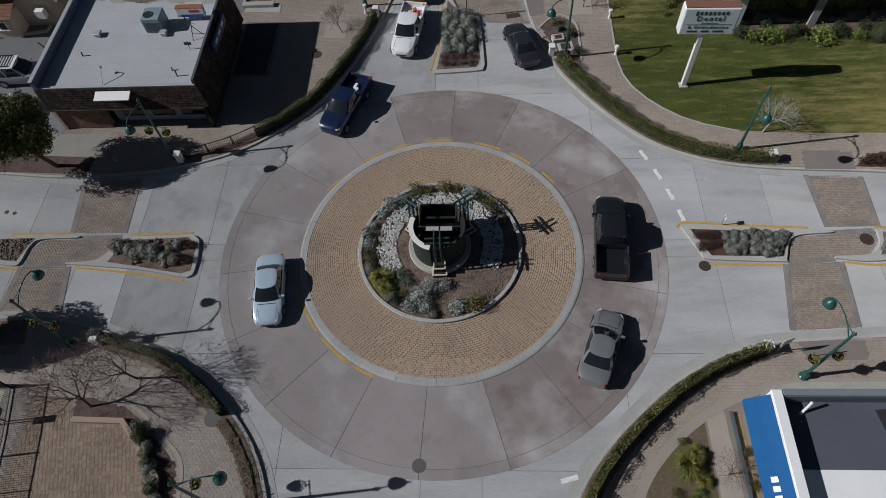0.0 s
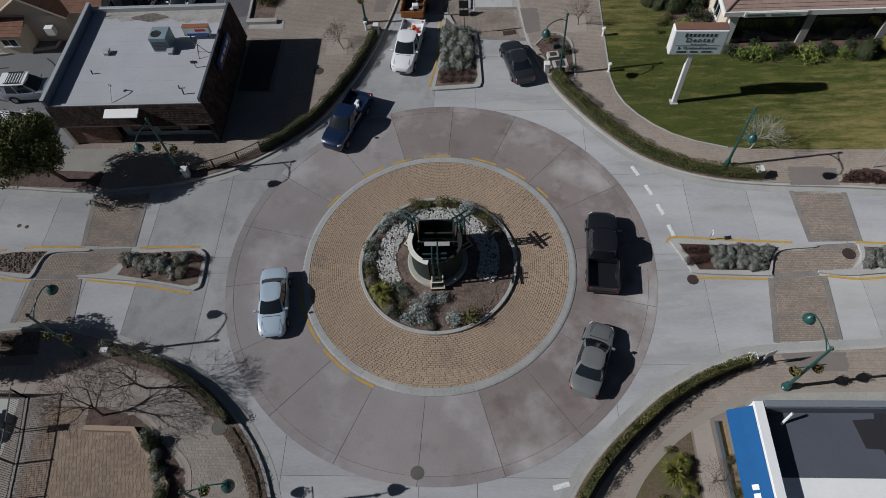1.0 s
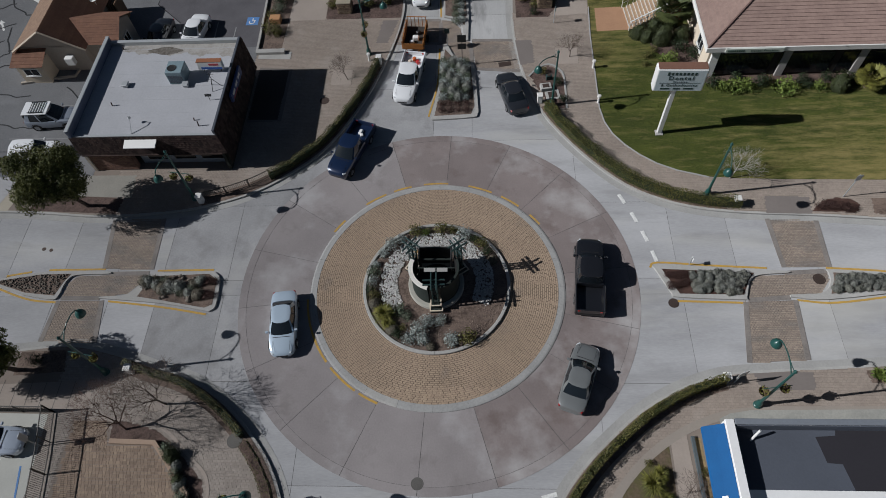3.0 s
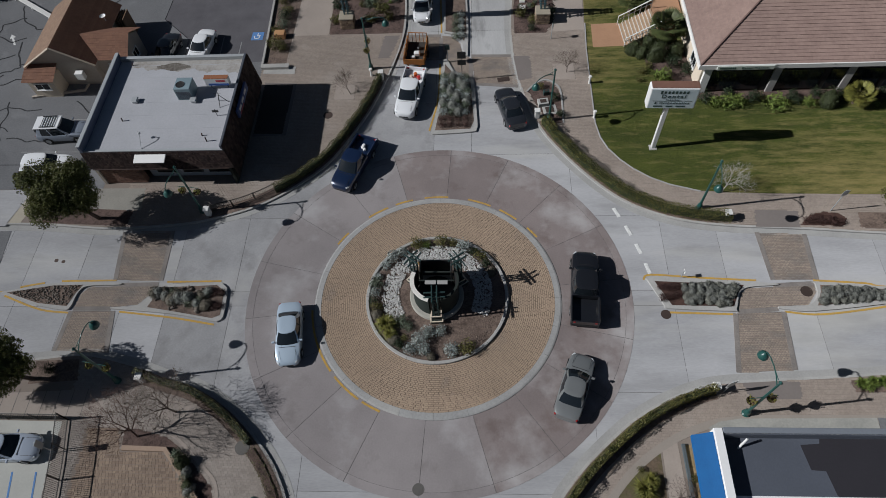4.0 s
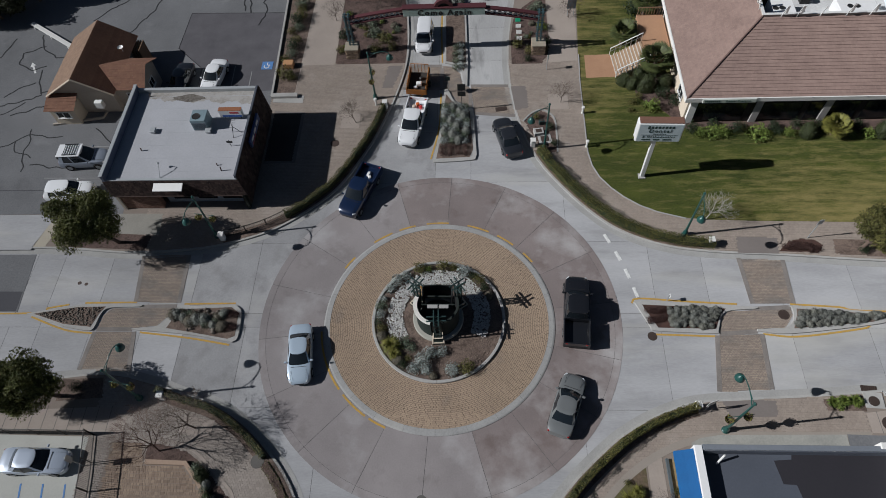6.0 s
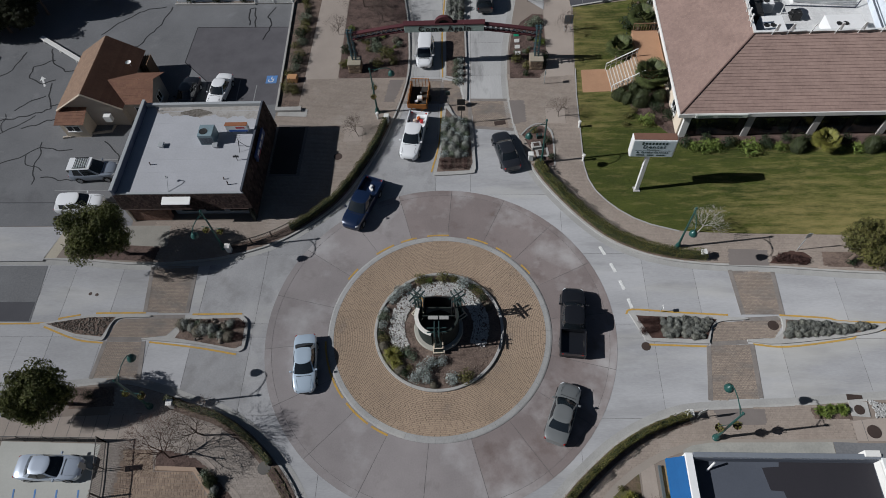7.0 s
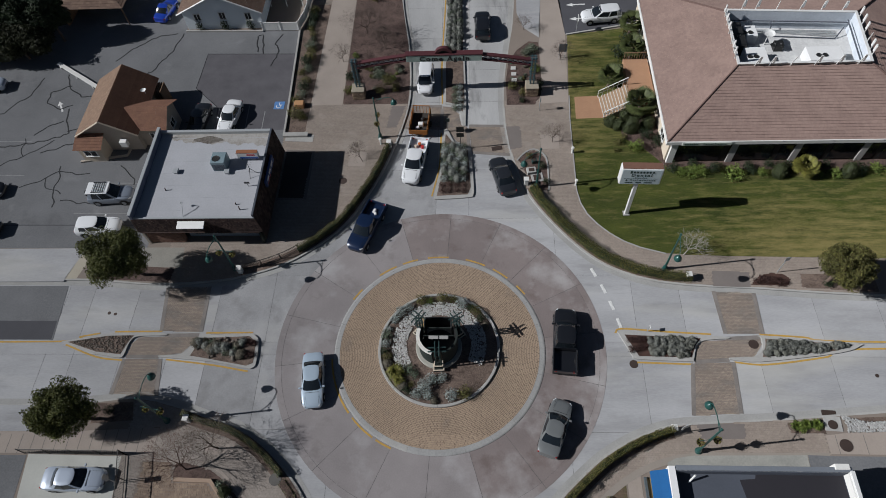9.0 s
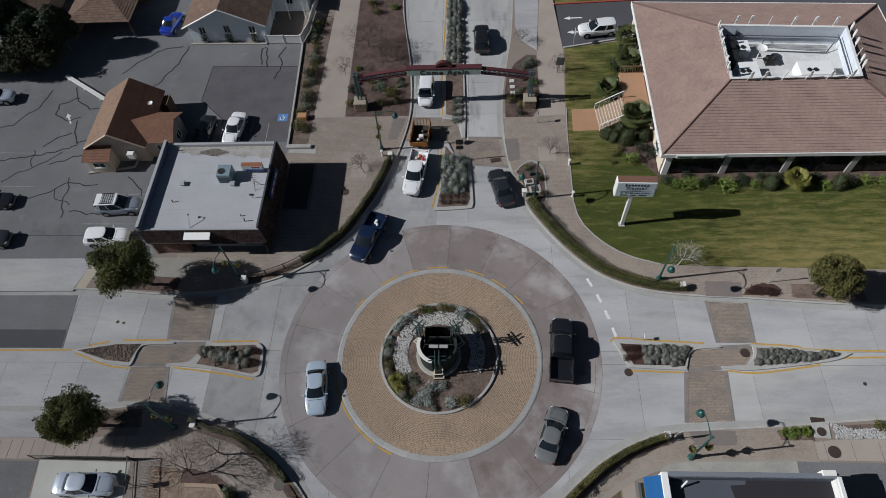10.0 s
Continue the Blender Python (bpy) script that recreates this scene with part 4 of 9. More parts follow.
def shop_north_west():
    ob = thing("flat_roofed_shop", (-22.2, 16, WALK_Z), "single-storey shop with grey flat roof and dark brown shingle mansard", "shop")
    x0, x1, y0, y1 = -6.0, 5.4, -5.2, 5.3   # local
    b = bmesh.new()
    for cx, cy, sx, sy in ((x0 + 0.12, 0, 0.24, 10.5), (-0.3, y1 - 0.12, 10.8, 0.24)):
        box(b, cx, cy, 2.0, sx, sy, 4.0)
    part("wall", b, BEIGE_WALL, ob, "beige stucco outer wall")
    b = bmesh.new()
    box(b, x1 - 0.12, 0, 2.0, 0.24, 10.5, 4.0)
    part("side_wall", b, DARK_GREEN, ob, "dark painted side wall")
    b = bmesh.new()
    box(b, 1.6, y0 + 0.9, 1.4, 7.4, 0.22, 2.8)
    part("shop_front", b, shade("grey_blue_front", (0.35, 0.38, 0.42), (0.28, 0.3, 0.33), rough=0.8), ob, "recessed grey-blue shop front")
    for k in range(3):
        b = bmesh.new()
        box(b, -0.6 + 2.2 * k, y0 + 0.77, 1.35, 1.7, 0.05, 1.7)
        part("shop_window", b, GLASS_DARK, ob, "dark shop window")
    # lower brick wall with a sloped cap, brick by brick
    b = bmesh.new()
    box(b, -4.15, y0 + 0.35, 1.15, 3.5, 0.5, 2.3)
    brick_core = part("brick_pier", b, BRICK, ob, "red-brown brick front wall")
    b = bmesh.new()
    for r in range(24):
        for c in range(15):
            bx = -5.85 + 0.235 * c + (0.117 if r % 2 else 0)
            if bx < -2.5:
                box(b, bx + 0.11, y0 + 0.085, 0.1 + r * 0.09, 0.215, 0.05, 0.075)
    part("bricks", b, BRICK, brick_core)
    # flat roof and parapets
    b = bmesh.new()
    box(b, -0.3, 0.1, 3.9, 11.2, 10.2, 0.16)
    roof = part("roof", b, ROOF_GREY, ob, "grey membrane flat roof")
    for nm, cx, cy, sx, sy, z0, z1, mt in (("parapet", x0 + 0.13, 0.05, 0.26, 10.6, 3.5, 4.7, SHADED_PARAPET), ("coping", x0 + 0.13, 0.05, 0.32, 10.66, 4.7, 4.76, HVAC), ("parapet", -0.3, y1 - 0.1, 11.4, 0.3, 3.5, 4.35, HVAC),
                                           ("parapet", -0.3, y0 + 0.1, 11.4, 0.22, 3.7, 4.12, HVAC), ("parapet", x1 - 0.05, 0.05, 0.2, 10.4, 3.5, 4.5, ROOF_DARK)):
        b = bmesh.new()
        box(b, cx, cy, (z0 + z1) / 2, sx, sy, z1 - z0, 0.02)
        part(nm, b, mt, ob, "raised roof parapet")
    # shingle skirt along the front and the east side
    skirt = sloped_course_roof("mansard", ob, [(x0 - 0.1, y0 - 0.16, 2.15), (x1 + 0.35, y0 - 0.16, 2.15), (x1 + 0.1, y0 - 0.03, 4.05), (x0 - 0.05, y0 - 0.03, 4.05)], 9, SHINGLE, 0.035, "dark brown shingle mansard", 0.16)
    sloped_course_roof("mansard", ob, [(x1 + 0.35, y0 - 0.16, 1.0), (x1 + 0.35, y1 + 0.1, 1.0), (x1 + 0.06, y1, 4.45), (x1 + 0.06, y0, 4.45)], 9, SHINGLE, 0.05, "dark brown shingle mansard", 0.28)
    b = bmesh.new()
    box(b, -0.3, y0 + 0.3, 2.12, 11.3, 1.1, 0.06)
    part("soffit", b, SHINGLE, ob)
    b = bmesh.new()
    for k in range(7):
        box(b, -0.3, -4.2 + 1.45 * k, 3.983, 11.0, 0.05, 0.008)
    tagged(part("membrane_seams", b, ROOF_GREY, ob), kind="stuff")
    b = bmesh.new()
    prism(b, [(-0.9 + 1.5 * (1 + 0.13 * math.sin(3.1 * k)) * math.cos(k * math.pi / 12), 4.3 + 0.42 * (1 + 0.22 * math.sin(5.3 * k + 1)) * math.sin(k * math.pi / 12)) for k in range(24)], 3.975, 3.99)
    part("rust_stain", b, shade("roof_stain", (0.11, 0.095, 0.08), (0.2, 0.185, 0.165), grain=3, patch=1.5, amount=1.2, rough=0.9), ob, "dark water stain")
    b = bmesh.new()
    prism(b, [(5.1, 5.1), (-4.6, 5.1)] + [(-4.6 + 0.12 * k, 4.2 + 0.16 * math.sin(0.31 * k) + 0.09 * math.sin(0.83 * k + 1) + 0.04 * math.sin(2.3 * k) - 0.008 * k) for k in range(81)], 3.975, 3.984)
    part("silt_stain", b, shade("roof_silt", (0.4, 0.385, 0.365), (0.28, 0.258, 0.23), grain=4, patch=0.8, amount=1.2, rough=0.9), ob, "brownish silt along the parapet")
    # rooftop plant
    b = bmesh.new()
    box(b, 1.2, 1.0, 4.6, 1.35, 1.35, 1.2, 0.03)
    ac = part("air_conditioner", b, shade("teal_grey_metal", (0.2, 0.27, 0.3), (0.14, 0.19, 0.215), grain=12, patch=1.2, rough=0.55), ob, "teal-grey rooftop air conditioner")
    b = bmesh.new()
    lathe(b, [(0.01, 0.01), (0.26, 0.015), (0.36, 0.04), (0.36, 0.0)], 20, (1.0, 0.85, 5.2))
    part("fan_grille", b, BLACK_PAINT, ac)
    b = bmesh.new()
    for k in range(6):
        box(b, 1.2, 0.315, 4.2 + 0.13 * k, 1.15, 0.02, 0.06)
    part("louvre", b, ROOF_DARK, ac)
    for vx, vy in ((-3.1, 0.25), (1.9, 0.15)):
        b = bmesh.new()
        box(b, vx, vy, 4.08, 0.42, 0.42, 0.2, 0.02)
        box(b, vx, vy, 4.24, 0.56, 0.56, 0.14, 0.05)
        part("roof_vent", b, HVAC, ob, "square grey roof vent")
    for px, py, hh in ((-3.6, -1.9, 0.35), (-4.6, 4.6, 0.3), (3.9, -4.2, 0.5), (3.4, -3.6, 0.25)):
        b = bmesh.new()
        rod(b, (px, py, 3.95), (px + 0.05, py, 3.98 + hh), 0.05, 0.05, 8)
        part("vent_pipe", b, RUST_IRON, ob)
    b = bmesh.new()
    pts = [(-1.2, -4.9, 4.0), (-1.2, -4.2, 4.7), (-1.25, -3.9, 4.85), (-1.4, -3.8, 4.7)]
    for p, q in zip(pts, pts[1:]):
        rod(b, p, q, 0.03, 0.03, 6)
    lathe(b, [(0.03, 0.12), (0.13, -0.06), (0.0, -0.06)], 10, (-1.42, -3.8, 4.62))
    part("floodlight", b, HVAC, ob, "gooseneck flood lamp")
    # tilted roof sign with plain coloured fields
    m = pose(3.75, 1.75, 4.1, 0, 0, 0)
    b = bmesh.new()
    box(b, 0, 0, 0.62, 2.0, 0.42, 0.75, 0.02, m=m)
    sg = part("roof_sign", b, WHITE_PAINT, ob, "weathered sign box on the roof")
    b = bmesh.new()
    box(b, 0, 0, 1.01, 2.02, 0.44, 0.03, m=m)
    part("rust_top", b, shade("rusty_sheet", (0.32, 0.13, 0.06), (0.22, 0.1, 0.06), grain=6, rough=0.9), sg)
    b = bmesh.new()
    box(b, 0.1, -0.215, 0.38, 1.7, 0.02, 0.22, m=m)
    part("blue_field", b, gloss("sign_blue", (0.03, 0.1, 0.35), 0.5), sg)
    b = bmesh.new()
    box(b, 0.35, -0.215, 0.75, 0.8, 0.02, 0.2, m=m)
    part("red_field", b, gloss("sign_red", (0.4, 0.05, 0.06), 0.5), sg)
    for sx in (-0.7, 0.7):
        b = bmesh.new()
        rod(b, (3.75 + sx, 1.75, 3.95), (3.75 + sx, 1.75, 4.4), 0.04, 0.04, 6)
        part("leg", b, RUST_IRON, sg)
    # aerial on a tripod
    b = bmesh.new()
    for k in range(3):
        a = radians(120 * k + 20)
        rod(b, (4.3 + 0.5 * math.cos(a), -0.1 + 0.5 * math.sin(a), 3.98), (4.3, -0.1, 4.9), 0.025, 0.025, 5)
    rod(b, (4.3, -0.1, 4.8), (4.3, -0.1, 5.5), 0.03, 0.02, 6)
    for k in range(4):
        rod(b, (4.0, -0.3 + 0.15 * k, 5.0 + 0.12 * k), (4.6, -0.3 + 0.15 * k, 5.0 + 0.12 * k), 0.012, 0.012, 4)
    part("aerial", b, BLACK_PAINT, ob, "dark roof aerial on a tripod")
    b = bmesh.new()
    rod(b, (4.2, -1.5, 3.95), (4.2, -1.5, 4.7), 0.03, 0.03, 6)
    box(b, 4.2, -1.5, 4.5, 0.5, 0.06, 0.2)
    part("small_aerial", b, BLACK_PAINT, ob)
    # front light box and side sign
    b = bmesh.new()
    box(b, -0.5, y0 - 0.3, 3.72, 2.5, 1.0, 0.1, 0.01, m=pose(0, y0, 3.72) @ pose(0, 0, 0, 12) @ pose(0, -y0, -3.72))
    part("front_light_box", b, WHITE_PAINT, ob, "white light box over the shop front")
    b = bmesh.new()
    box(b, x1 + 0.36, 0.5, 3.75, 0.2, 3.4, 0.75, 0.02)
    ss = part("side_sign", b, gloss("side_sign_blue", (0.06, 0.09, 0.22), 0.5), ob, "blue sign box on the side wall")
    b = bmesh.new()
    for k in range(3):
        box(b, x1 + 0.47, -0.5 + 0.9 * k, 3.85, 0.02, 0.6, 0.25)
    part("pale_bar", b, WHITE_PAINT, ss)
    b = bmesh.new()
    box(b, x1 + 0.47, -0.3, 3.52, 0.02, 1.2, 0.14)
    part("red_bar", b, gloss("side_sign_red", (0.3, 0.04, 0.05), 0.5), ss)
    return ob


shop_north_west()


def brown_house():
    ob = thing("small_brown_roofed_house", (-34.6, 26.3, WALK_Z), "small beige house with brown tiled gable roof", "house")
    b = bmesh.new()
    prism(b, [(-3.0, -3.6), (2.7, -3.6), (2.7, 4.0), (-3.0, 4.0)], 0, 2.75)
    # gable ends
    for y in (-3.6, 3.9):
        for p in (((-3.0, y, 2.7), (2.7, y, 2.7), (-0.05, y, 4.55)),):
            lo = [b.verts.new(v) for v in p]
            hi = [b.verts.new((v[0], v[1] + 0.1, v[2])) for v in p]
            b.faces.new(lo), b.faces.new(hi[::-1])
            for i in range(3):
                b.faces.new((lo[i], lo[(i + 1) % 3], hi[(i + 1) % 3], hi[i]))
    prism(b, [(2.7, -3.0), (5.6, -3.0), (5.6, 0.6), (2.7, 0.6)], 0, 2.6)
    part("wall", b, BEIGE_WALL, ob, "beige stucco wall")
    # the west slope's paler tan has the sunlight put into its colour
    sloped_course_roof("roof", ob, [(-3.5, 4.3, 2.65), (-3.5, -4.0, 2.65), (-0.05, -4.0, 4.7), (-0.05, 4.3, 4.7)], 14, shade("sunlit_tan_tile", (0.27, 0.18, 0.125), (0.2, 0.135, 0.095), grain=5, patch=0.6, rough=0.9, island=0.1), 0.035, "brown tile roof slope", 0.3)
    sloped_course_roof("roof", ob, [(3.2, -4.0, 2.65), (3.2, 4.3, 2.65), (-0.05, 4.3, 4.7), (-0.05, -4.0, 4.7)], 20, TILE_BROWN, 0.02, "brown tile roof slope", 0.0)["kind"] = "stuff"
    sloped_course_roof("wing_roof", ob, [(0.9, -3.4, 2.6), (6.0, -3.4, 2.6), (6.0, -1.2, 3.8), (0.9, -1.2, 3.8)], 11, TILE_BROWN, 0.03, "brown tile wing roof", 0.3)
    sloped_course_roof("wing_roof", ob, [(6.0, 1.0, 2.6), (1.4, 1.0, 2.6), (1.4, -1.2, 3.8), (6.0, -1.2, 3.8)], 9, TILE_BROWN, 0.05, "brown tile wing roof", 0.3)
    b = bmesh.new()
    p = ((5.6, -3.0, 2.55), (5.6, 0.6, 2.55), (5.6, -1.2, 3.65))
    lo = [b.verts.new(v) for v in p]
    b.faces.new(lo)
    part("gable", b, BEIGE_WALL, ob)
    b = bmesh.new()
    prism(b, [(-3.3, -5.2), (-0.9, -5.2), (-0.9, -3.6), (-3.3, -3.6)], 0, 2.0)
    part("porch_wall", b, CREAM, ob, "cream porch wall")
    sloped_course_roof("porch_roof", ob, [(-3.6, -5.5, 2.05), (-0.6, -5.5, 2.05), (-0.6, -3.5, 2.6), (-3.6, -3.5, 2.6)], 6, TILE_BROWN, 0.04, "brown porch roof", 0.3)["kind"] = "stuff"
    window_unit(ob, -2.1, -5.2, 1.3, 1.3, 0.7, "s")
    window_unit(ob, 4.2, -3.0, 1.5, 0.9, 0.8, "s")
    window_unit(ob, 5.6, -1.2, 1.5, 1.0, 0.9, "e")
    b = bmesh.new()
    for a, c in (((-3.5, -4.05, 2.6), (-0.05, -4.05, 4.66)), ((3.2, -4.05, 2.6), (-0.05, -4.05, 4.66))):
        rod(b, a, c, 0.09, 0.09, 4)
    part("bargeboard", b, CREAM, ob)
    b = bmesh.new()
    box(b, 1.2, -4.05, 1.5, 0.75, 0.5, 0.75, 0.03)
    part("window_air_conditioner", b, WHITE_PAINT, ob, "white wall air conditioner")
    b = bmesh.new()
    rod(b, (2.6, 1.6, 3.0), (2.6, 1.6, 3.5), 0.03, 0.03, 5)
    lathe(b, [(0.01, 0.0), (0.2, 0.04), (0.3, 0.13)], 12, (2.6, 1.5, 3.5))
    part("satellite_dish", b, WHITE_PAINT, ob, "white satellite dish")
    b = bmesh.new()
    for k in range(4):
        box(b, 2.9 + 0.25 * k, 3.2, 1.2, 0.08, 1.6, 2.4)
    part("lean_to", b, WOOD, ob, "dark lean-to at the rear")


brown_house()


def gable_house(at, w, d, eave, ridge, wall_m, roof_m, label, windows, over=0.5, name="gabled_house"):
    """A house with its gable to the south."""
    ob = thing(name, at, label, "house")
    b = bmesh.new()
    prism(b, [(-w / 2, 0), (w / 2, 0), (w / 2, d), (-w / 2, d)], 0, eave)
    for y in (0.0, d - 0.1):
        p = [(-w / 2, y, eave - 0.02), (w / 2, y, eave - 0.02), (0, y, ridge - 0.1)]
        lo = [b.verts.new(v) for v in p]
        hi = [b.verts.new((v[0], v[1] + 0.1, v[2])) for v in p]
        b.faces.new(lo), b.faces.new(hi[::-1])
        for i in range(3):
            b.faces.new((lo[i], lo[(i + 1) % 3], hi[(i + 1) % 3], hi[i]))
    part("wall", b, wall_m, ob)
    for s in (-1, 1):
        e = eave - over * (ridge - eave) / (w / 2)
        c = [(s * (w / 2 + over), -over, e), (s * (w / 2 + over), d + over, e), (0, d + over, ridge), (0, -over, ridge)]
        sloped_course_roof("roof", ob, c, 22, roof_m, 0.02, "brown shingle roof slope", 0.4)
        b = bmesh.new()
        rod(b, (s * (w / 2 + over), -over, e), (0, -over, ridge), 0.09, 0.09, 4)
        part("bargeboard", b, WHITE_PAINT, ob)
    for x, z in windows:
        window_unit(ob, x, 0, z, 0.75, 0.95, "s")
    return ob


SHINGLE_TAN = shade("tan_brown_shingle", (0.2, 0.135, 0.1), (0.13, 0.085, 0.065), grain=5, patch=0.5, amount=0.9, rough=0.9, island=0.15)
gable_house((-27.1, 41.9, WALK_Z), 9.4, 14, 2.7, 5.0, SIDING, SHINGLE_TAN, "pale blue sided house with brown shingle gable roof", [(-3.0, 1.75), (0.1, 1.9), (3.2, 1.75)])
wing = gable_house((-20.2, 47.5, WALK_Z), 4.4, 9, 2.6, 3.7, SIDING, SHINGLE_TAN, "pale blue house wing with brown shingle roof", [(0, 1.6)])
b = bmesh.new()
for k in range(3):
    rod(b, (-2 + 2 * k, -1.6, 0), (-2 + 2 * k, -1.6, 2.4), 0.06, 0.06, 6)
part("porch_post", b, WHITE_PAINT, wing)
gable_house((-55.4, 44.3, WALK_Z), 7.6, 12, 2.6, 4.2, BEIGE_WALL, SHINGLE_TAN, "house with brown shingle roof beyond the hedge", [])


def carport():
    ob = thing("hip_roofed_carport", (-43.5, 46.5, WALK_Z), "open carport with brown shingle hip roof", "carport")
    e, h = 2.5, 3.9
    c = [(-4.2, -3.6), (4.2, -3.6), (4.2, 4.4), (-4.2, 4.4)]
    r0, r1 = (-0.4, 0.2, h), (0.4, 0.6, h)
    sloped_course_roof("roof", ob, [(*c[0], e), (*c[1], e), r1, r0], 12, SHINGLE_TAN, 0.04, "brown shingle hip roof", 0.4)
    sloped_course_roof("roof", ob, [(*c[1], e), (*c[2], e), r1, r1], 12, SHINGLE_TAN, 0.04, "brown shingle hip roof", 0.4)
    sloped_course_roof("roof", ob, [(*c[2], e), (*c[3], e), r0, r1], 12, SHINGLE_TAN, 0.04, "brown shingle hip roof", 0.4)
    sloped_course_roof("roof", ob, [(*c[3], e), (*c[0], e), r0, r0], 12, SHINGLE_TAN, 0.04, "brown shingle hip roof", 0.4)
    for x, y in c:
        b = bmesh.new()
        rod(b, (x * 0.92, y * 0.92, 0), (x * 0.92, y * 0.92, 2.6), 0.08, 0.08, 6)
        part("post", b, WOOD, ob)
    for y in (-3.3, 4.0):
        part("beam", box(bmesh.new(), 0, y, 2.42, 8, 0.1, 0.18), WOOD, ob)
    part("side_wall", box(bmesh.new(), -3.8, 0.4, 1.2, 0.15, 7.2, 2.4), WOOD, ob, "brown boarded side wall")
    part("back_wall", box(bmesh.new(), 0, 3.8, 1.2, 7.5, 0.15, 2.4), WOOD, ob, "brown boarded back wall")


carport()


def dental_office():
    ob = thing("hip_roofed_office", (35.2, 31.6, WALK_Z), "single-storey office with pink-brown tiled hip roof and open roof well", "office")
    ex, ey, ez = 13.65, 11.7, 3.15            # eaves
    wz = 6.0                                  # well
    eav = [(-ex, -ey, ez), (ex, -ey, ez), (ex + 0.25, ey - 1.4, ez), (-ex + 0.2, ey, ez)]
    top = [(-6.45, -4.45, wz), (6.1, -4.45, wz), (6.85, 2.8, wz), (-6.0, 3.6, wz)]

    def inset(pts, d):
        """A ring of corners moved inwards by d."""
        cx, cy = sum(p[0] for p in pts) / 4, sum(p[1] for p in pts) / 4
        return [(p[0] - d * (1 if p[0] > cx else -1), p[1] - d * (1 if p[1] > cy else -1)) for p in pts]

    def ring_wall(w, outer, inner, z0, z1):
        """Four mitred walls between two rings of corners."""
        rows = [[w.verts.new((*p[:2], z)) for p, z in ((outer[i], z0), (outer[i], z1), (inner[i], z1), (inner[i], z0))] for i in range(4)]
        for i in range(4):
            r, s = rows[i], rows[(i + 1) % 4]
            for k in range(4):
                w.faces.new((r[k], r[(k + 1) % 4], s[(k + 1) % 4], s[k]))
        return w

    for i in range(4):
        j = (i + 1) % 4
        sloped_course_roof("roof_slope", ob, [eav[i], eav[j], top[j], top[i]], 24, TILE_PINK, 0.055, "pink-brown concrete tile slope", 0.42)
        b = bmesh.new()
        rod(b, Vector(eav[i]) + Vector((0, 0, 0.05)), Vector(top[i]) + Vector((0, 0, 0.05)), 0.1, 0.1, 6)
        part("hip_cap", b, shade("hip_cap_tile", (0.17, 0.11, 0.095), rough=0.85), ob)
    part("fascia", ring_wall(bmesh.new(), inset(eav, -0.09), inset(eav, 0.01), ez - 0.33, ez + 0.09), WHITE_WALL, ob, "white eaves fascia")
    part("soffit", prism(bmesh.new(), inset(eav, 0.05), ez - 0.29, ez - 0.23), CREAM, ob)
    b = bmesh.new()
    for k in range(6):
        box(b, -ex + 2.3 * k * 2 + 1.5, -ey - 0.1, ez + 0.1, 0.12, 0.04, 0.05)
    part("gutter_bracket", b, WHITE_PAINT, ob)
    b = bmesh.new()
    ix, iy = ex - 0.55, ey - 0.4
    ring_wall(b, inset(eav, 0.45), inset(eav, 0.7), 0.0, 2.88)
    part("wall", b, CREAM, ob, "cream stucco wall")
    b = bmesh.new()
    box(b, 0, -iy - 0.145, 1.45, 2 * ix - 0.3, 0.05, 2.85)
    part("front_cladding", b, shade("dark_brown_cladding", (0.028, 0.023, 0.021), rough=0.8), ob, "dark brown front cladding")
    for k in range(5):
        b = bmesh.new()
        box(b, -ix + 2.9 + 4.9 * k, -iy - 0.18, 1.3, 4.3, 0.05, 2.1)
        part("window", b, GLASS_DARK, ob, "dark ribbon window under the eaves")
    # shade is put into the columns' grey; the sunlit corner pier stays white
    for x in (-12.75, -7.0, -0.95, 5.4, 11.2):
        b = bmesh.new()
        box(b, x, -iy - 0.17, 1.45, 0.62, 0.3, 2.9, 0.02)
        part("column", b, COLUMN_SHADED if x > -12 else WHITE_WALL, ob, "square stucco column")
    for y in (-9, 2, 7):
        window_unit(ob, -ix - 0.13, y, 1.6, 1.4, 1.3, "w")
    part("well_screen", ring_wall(bmesh.new(), inset(top, -0.08), inset(top, 0.08), wz - 0.9, wz + 0.2), shade("tan_screen", (0.42, 0.36, 0.31), rough=0.85), ob, "tan roof-well screen")
    part("well_lining", ring_wall(bmesh.new(), inset(top, 0.085), inset(top, 0.13), wz - 1.9, wz + 0.2), shade("pale_well_lining", (0.62, 0.66, 0.71), (0.5, 0.54, 0.59), grain=5, patch=0.8, amount=0.9, rough=0.85), ob, "white inner face of the roof well")
    part("well_floor", prism(bmesh.new(), inset(top, 0.05), wz - 2.0, wz - 1.89), shade("well_floor_coating", (0.6, 0.6, 0.59), (0.42, 0.42, 0.42), grain=6, patch=0.5, amount=1.0, rough=0.75, stain=(0.3, 0.3, 0.3), stain_scale=0.35, stain_cut=0.56), ob, "white coated well floor with dirty patches")
    part("well_coping", ring_wall(bmesh.new(), inset(top, -0.13), inset(top, 0.14), wz + 0.2, wz + 0.25), WHITE_PAINT, ob)
    wx, wy = 6.3, 3.6
    f = wz - 1.89
    for x, y, sx, sy, sz in ((-3.9, -2.2, 2.1, 2.2, 1.2), (2.7, -2.3, 3.4, 2.0, 1.3), (-5.2, 0.6, 1.2, 3.6, 1.5), (-3.6, 1.5, 1.2, 1.6, 1.1), (-1.0, -0.1, 0.9, 0.8, 0.8), (0.4, -3.3, 1.6, 1.0, 0.5)):
        b = bmesh.new()
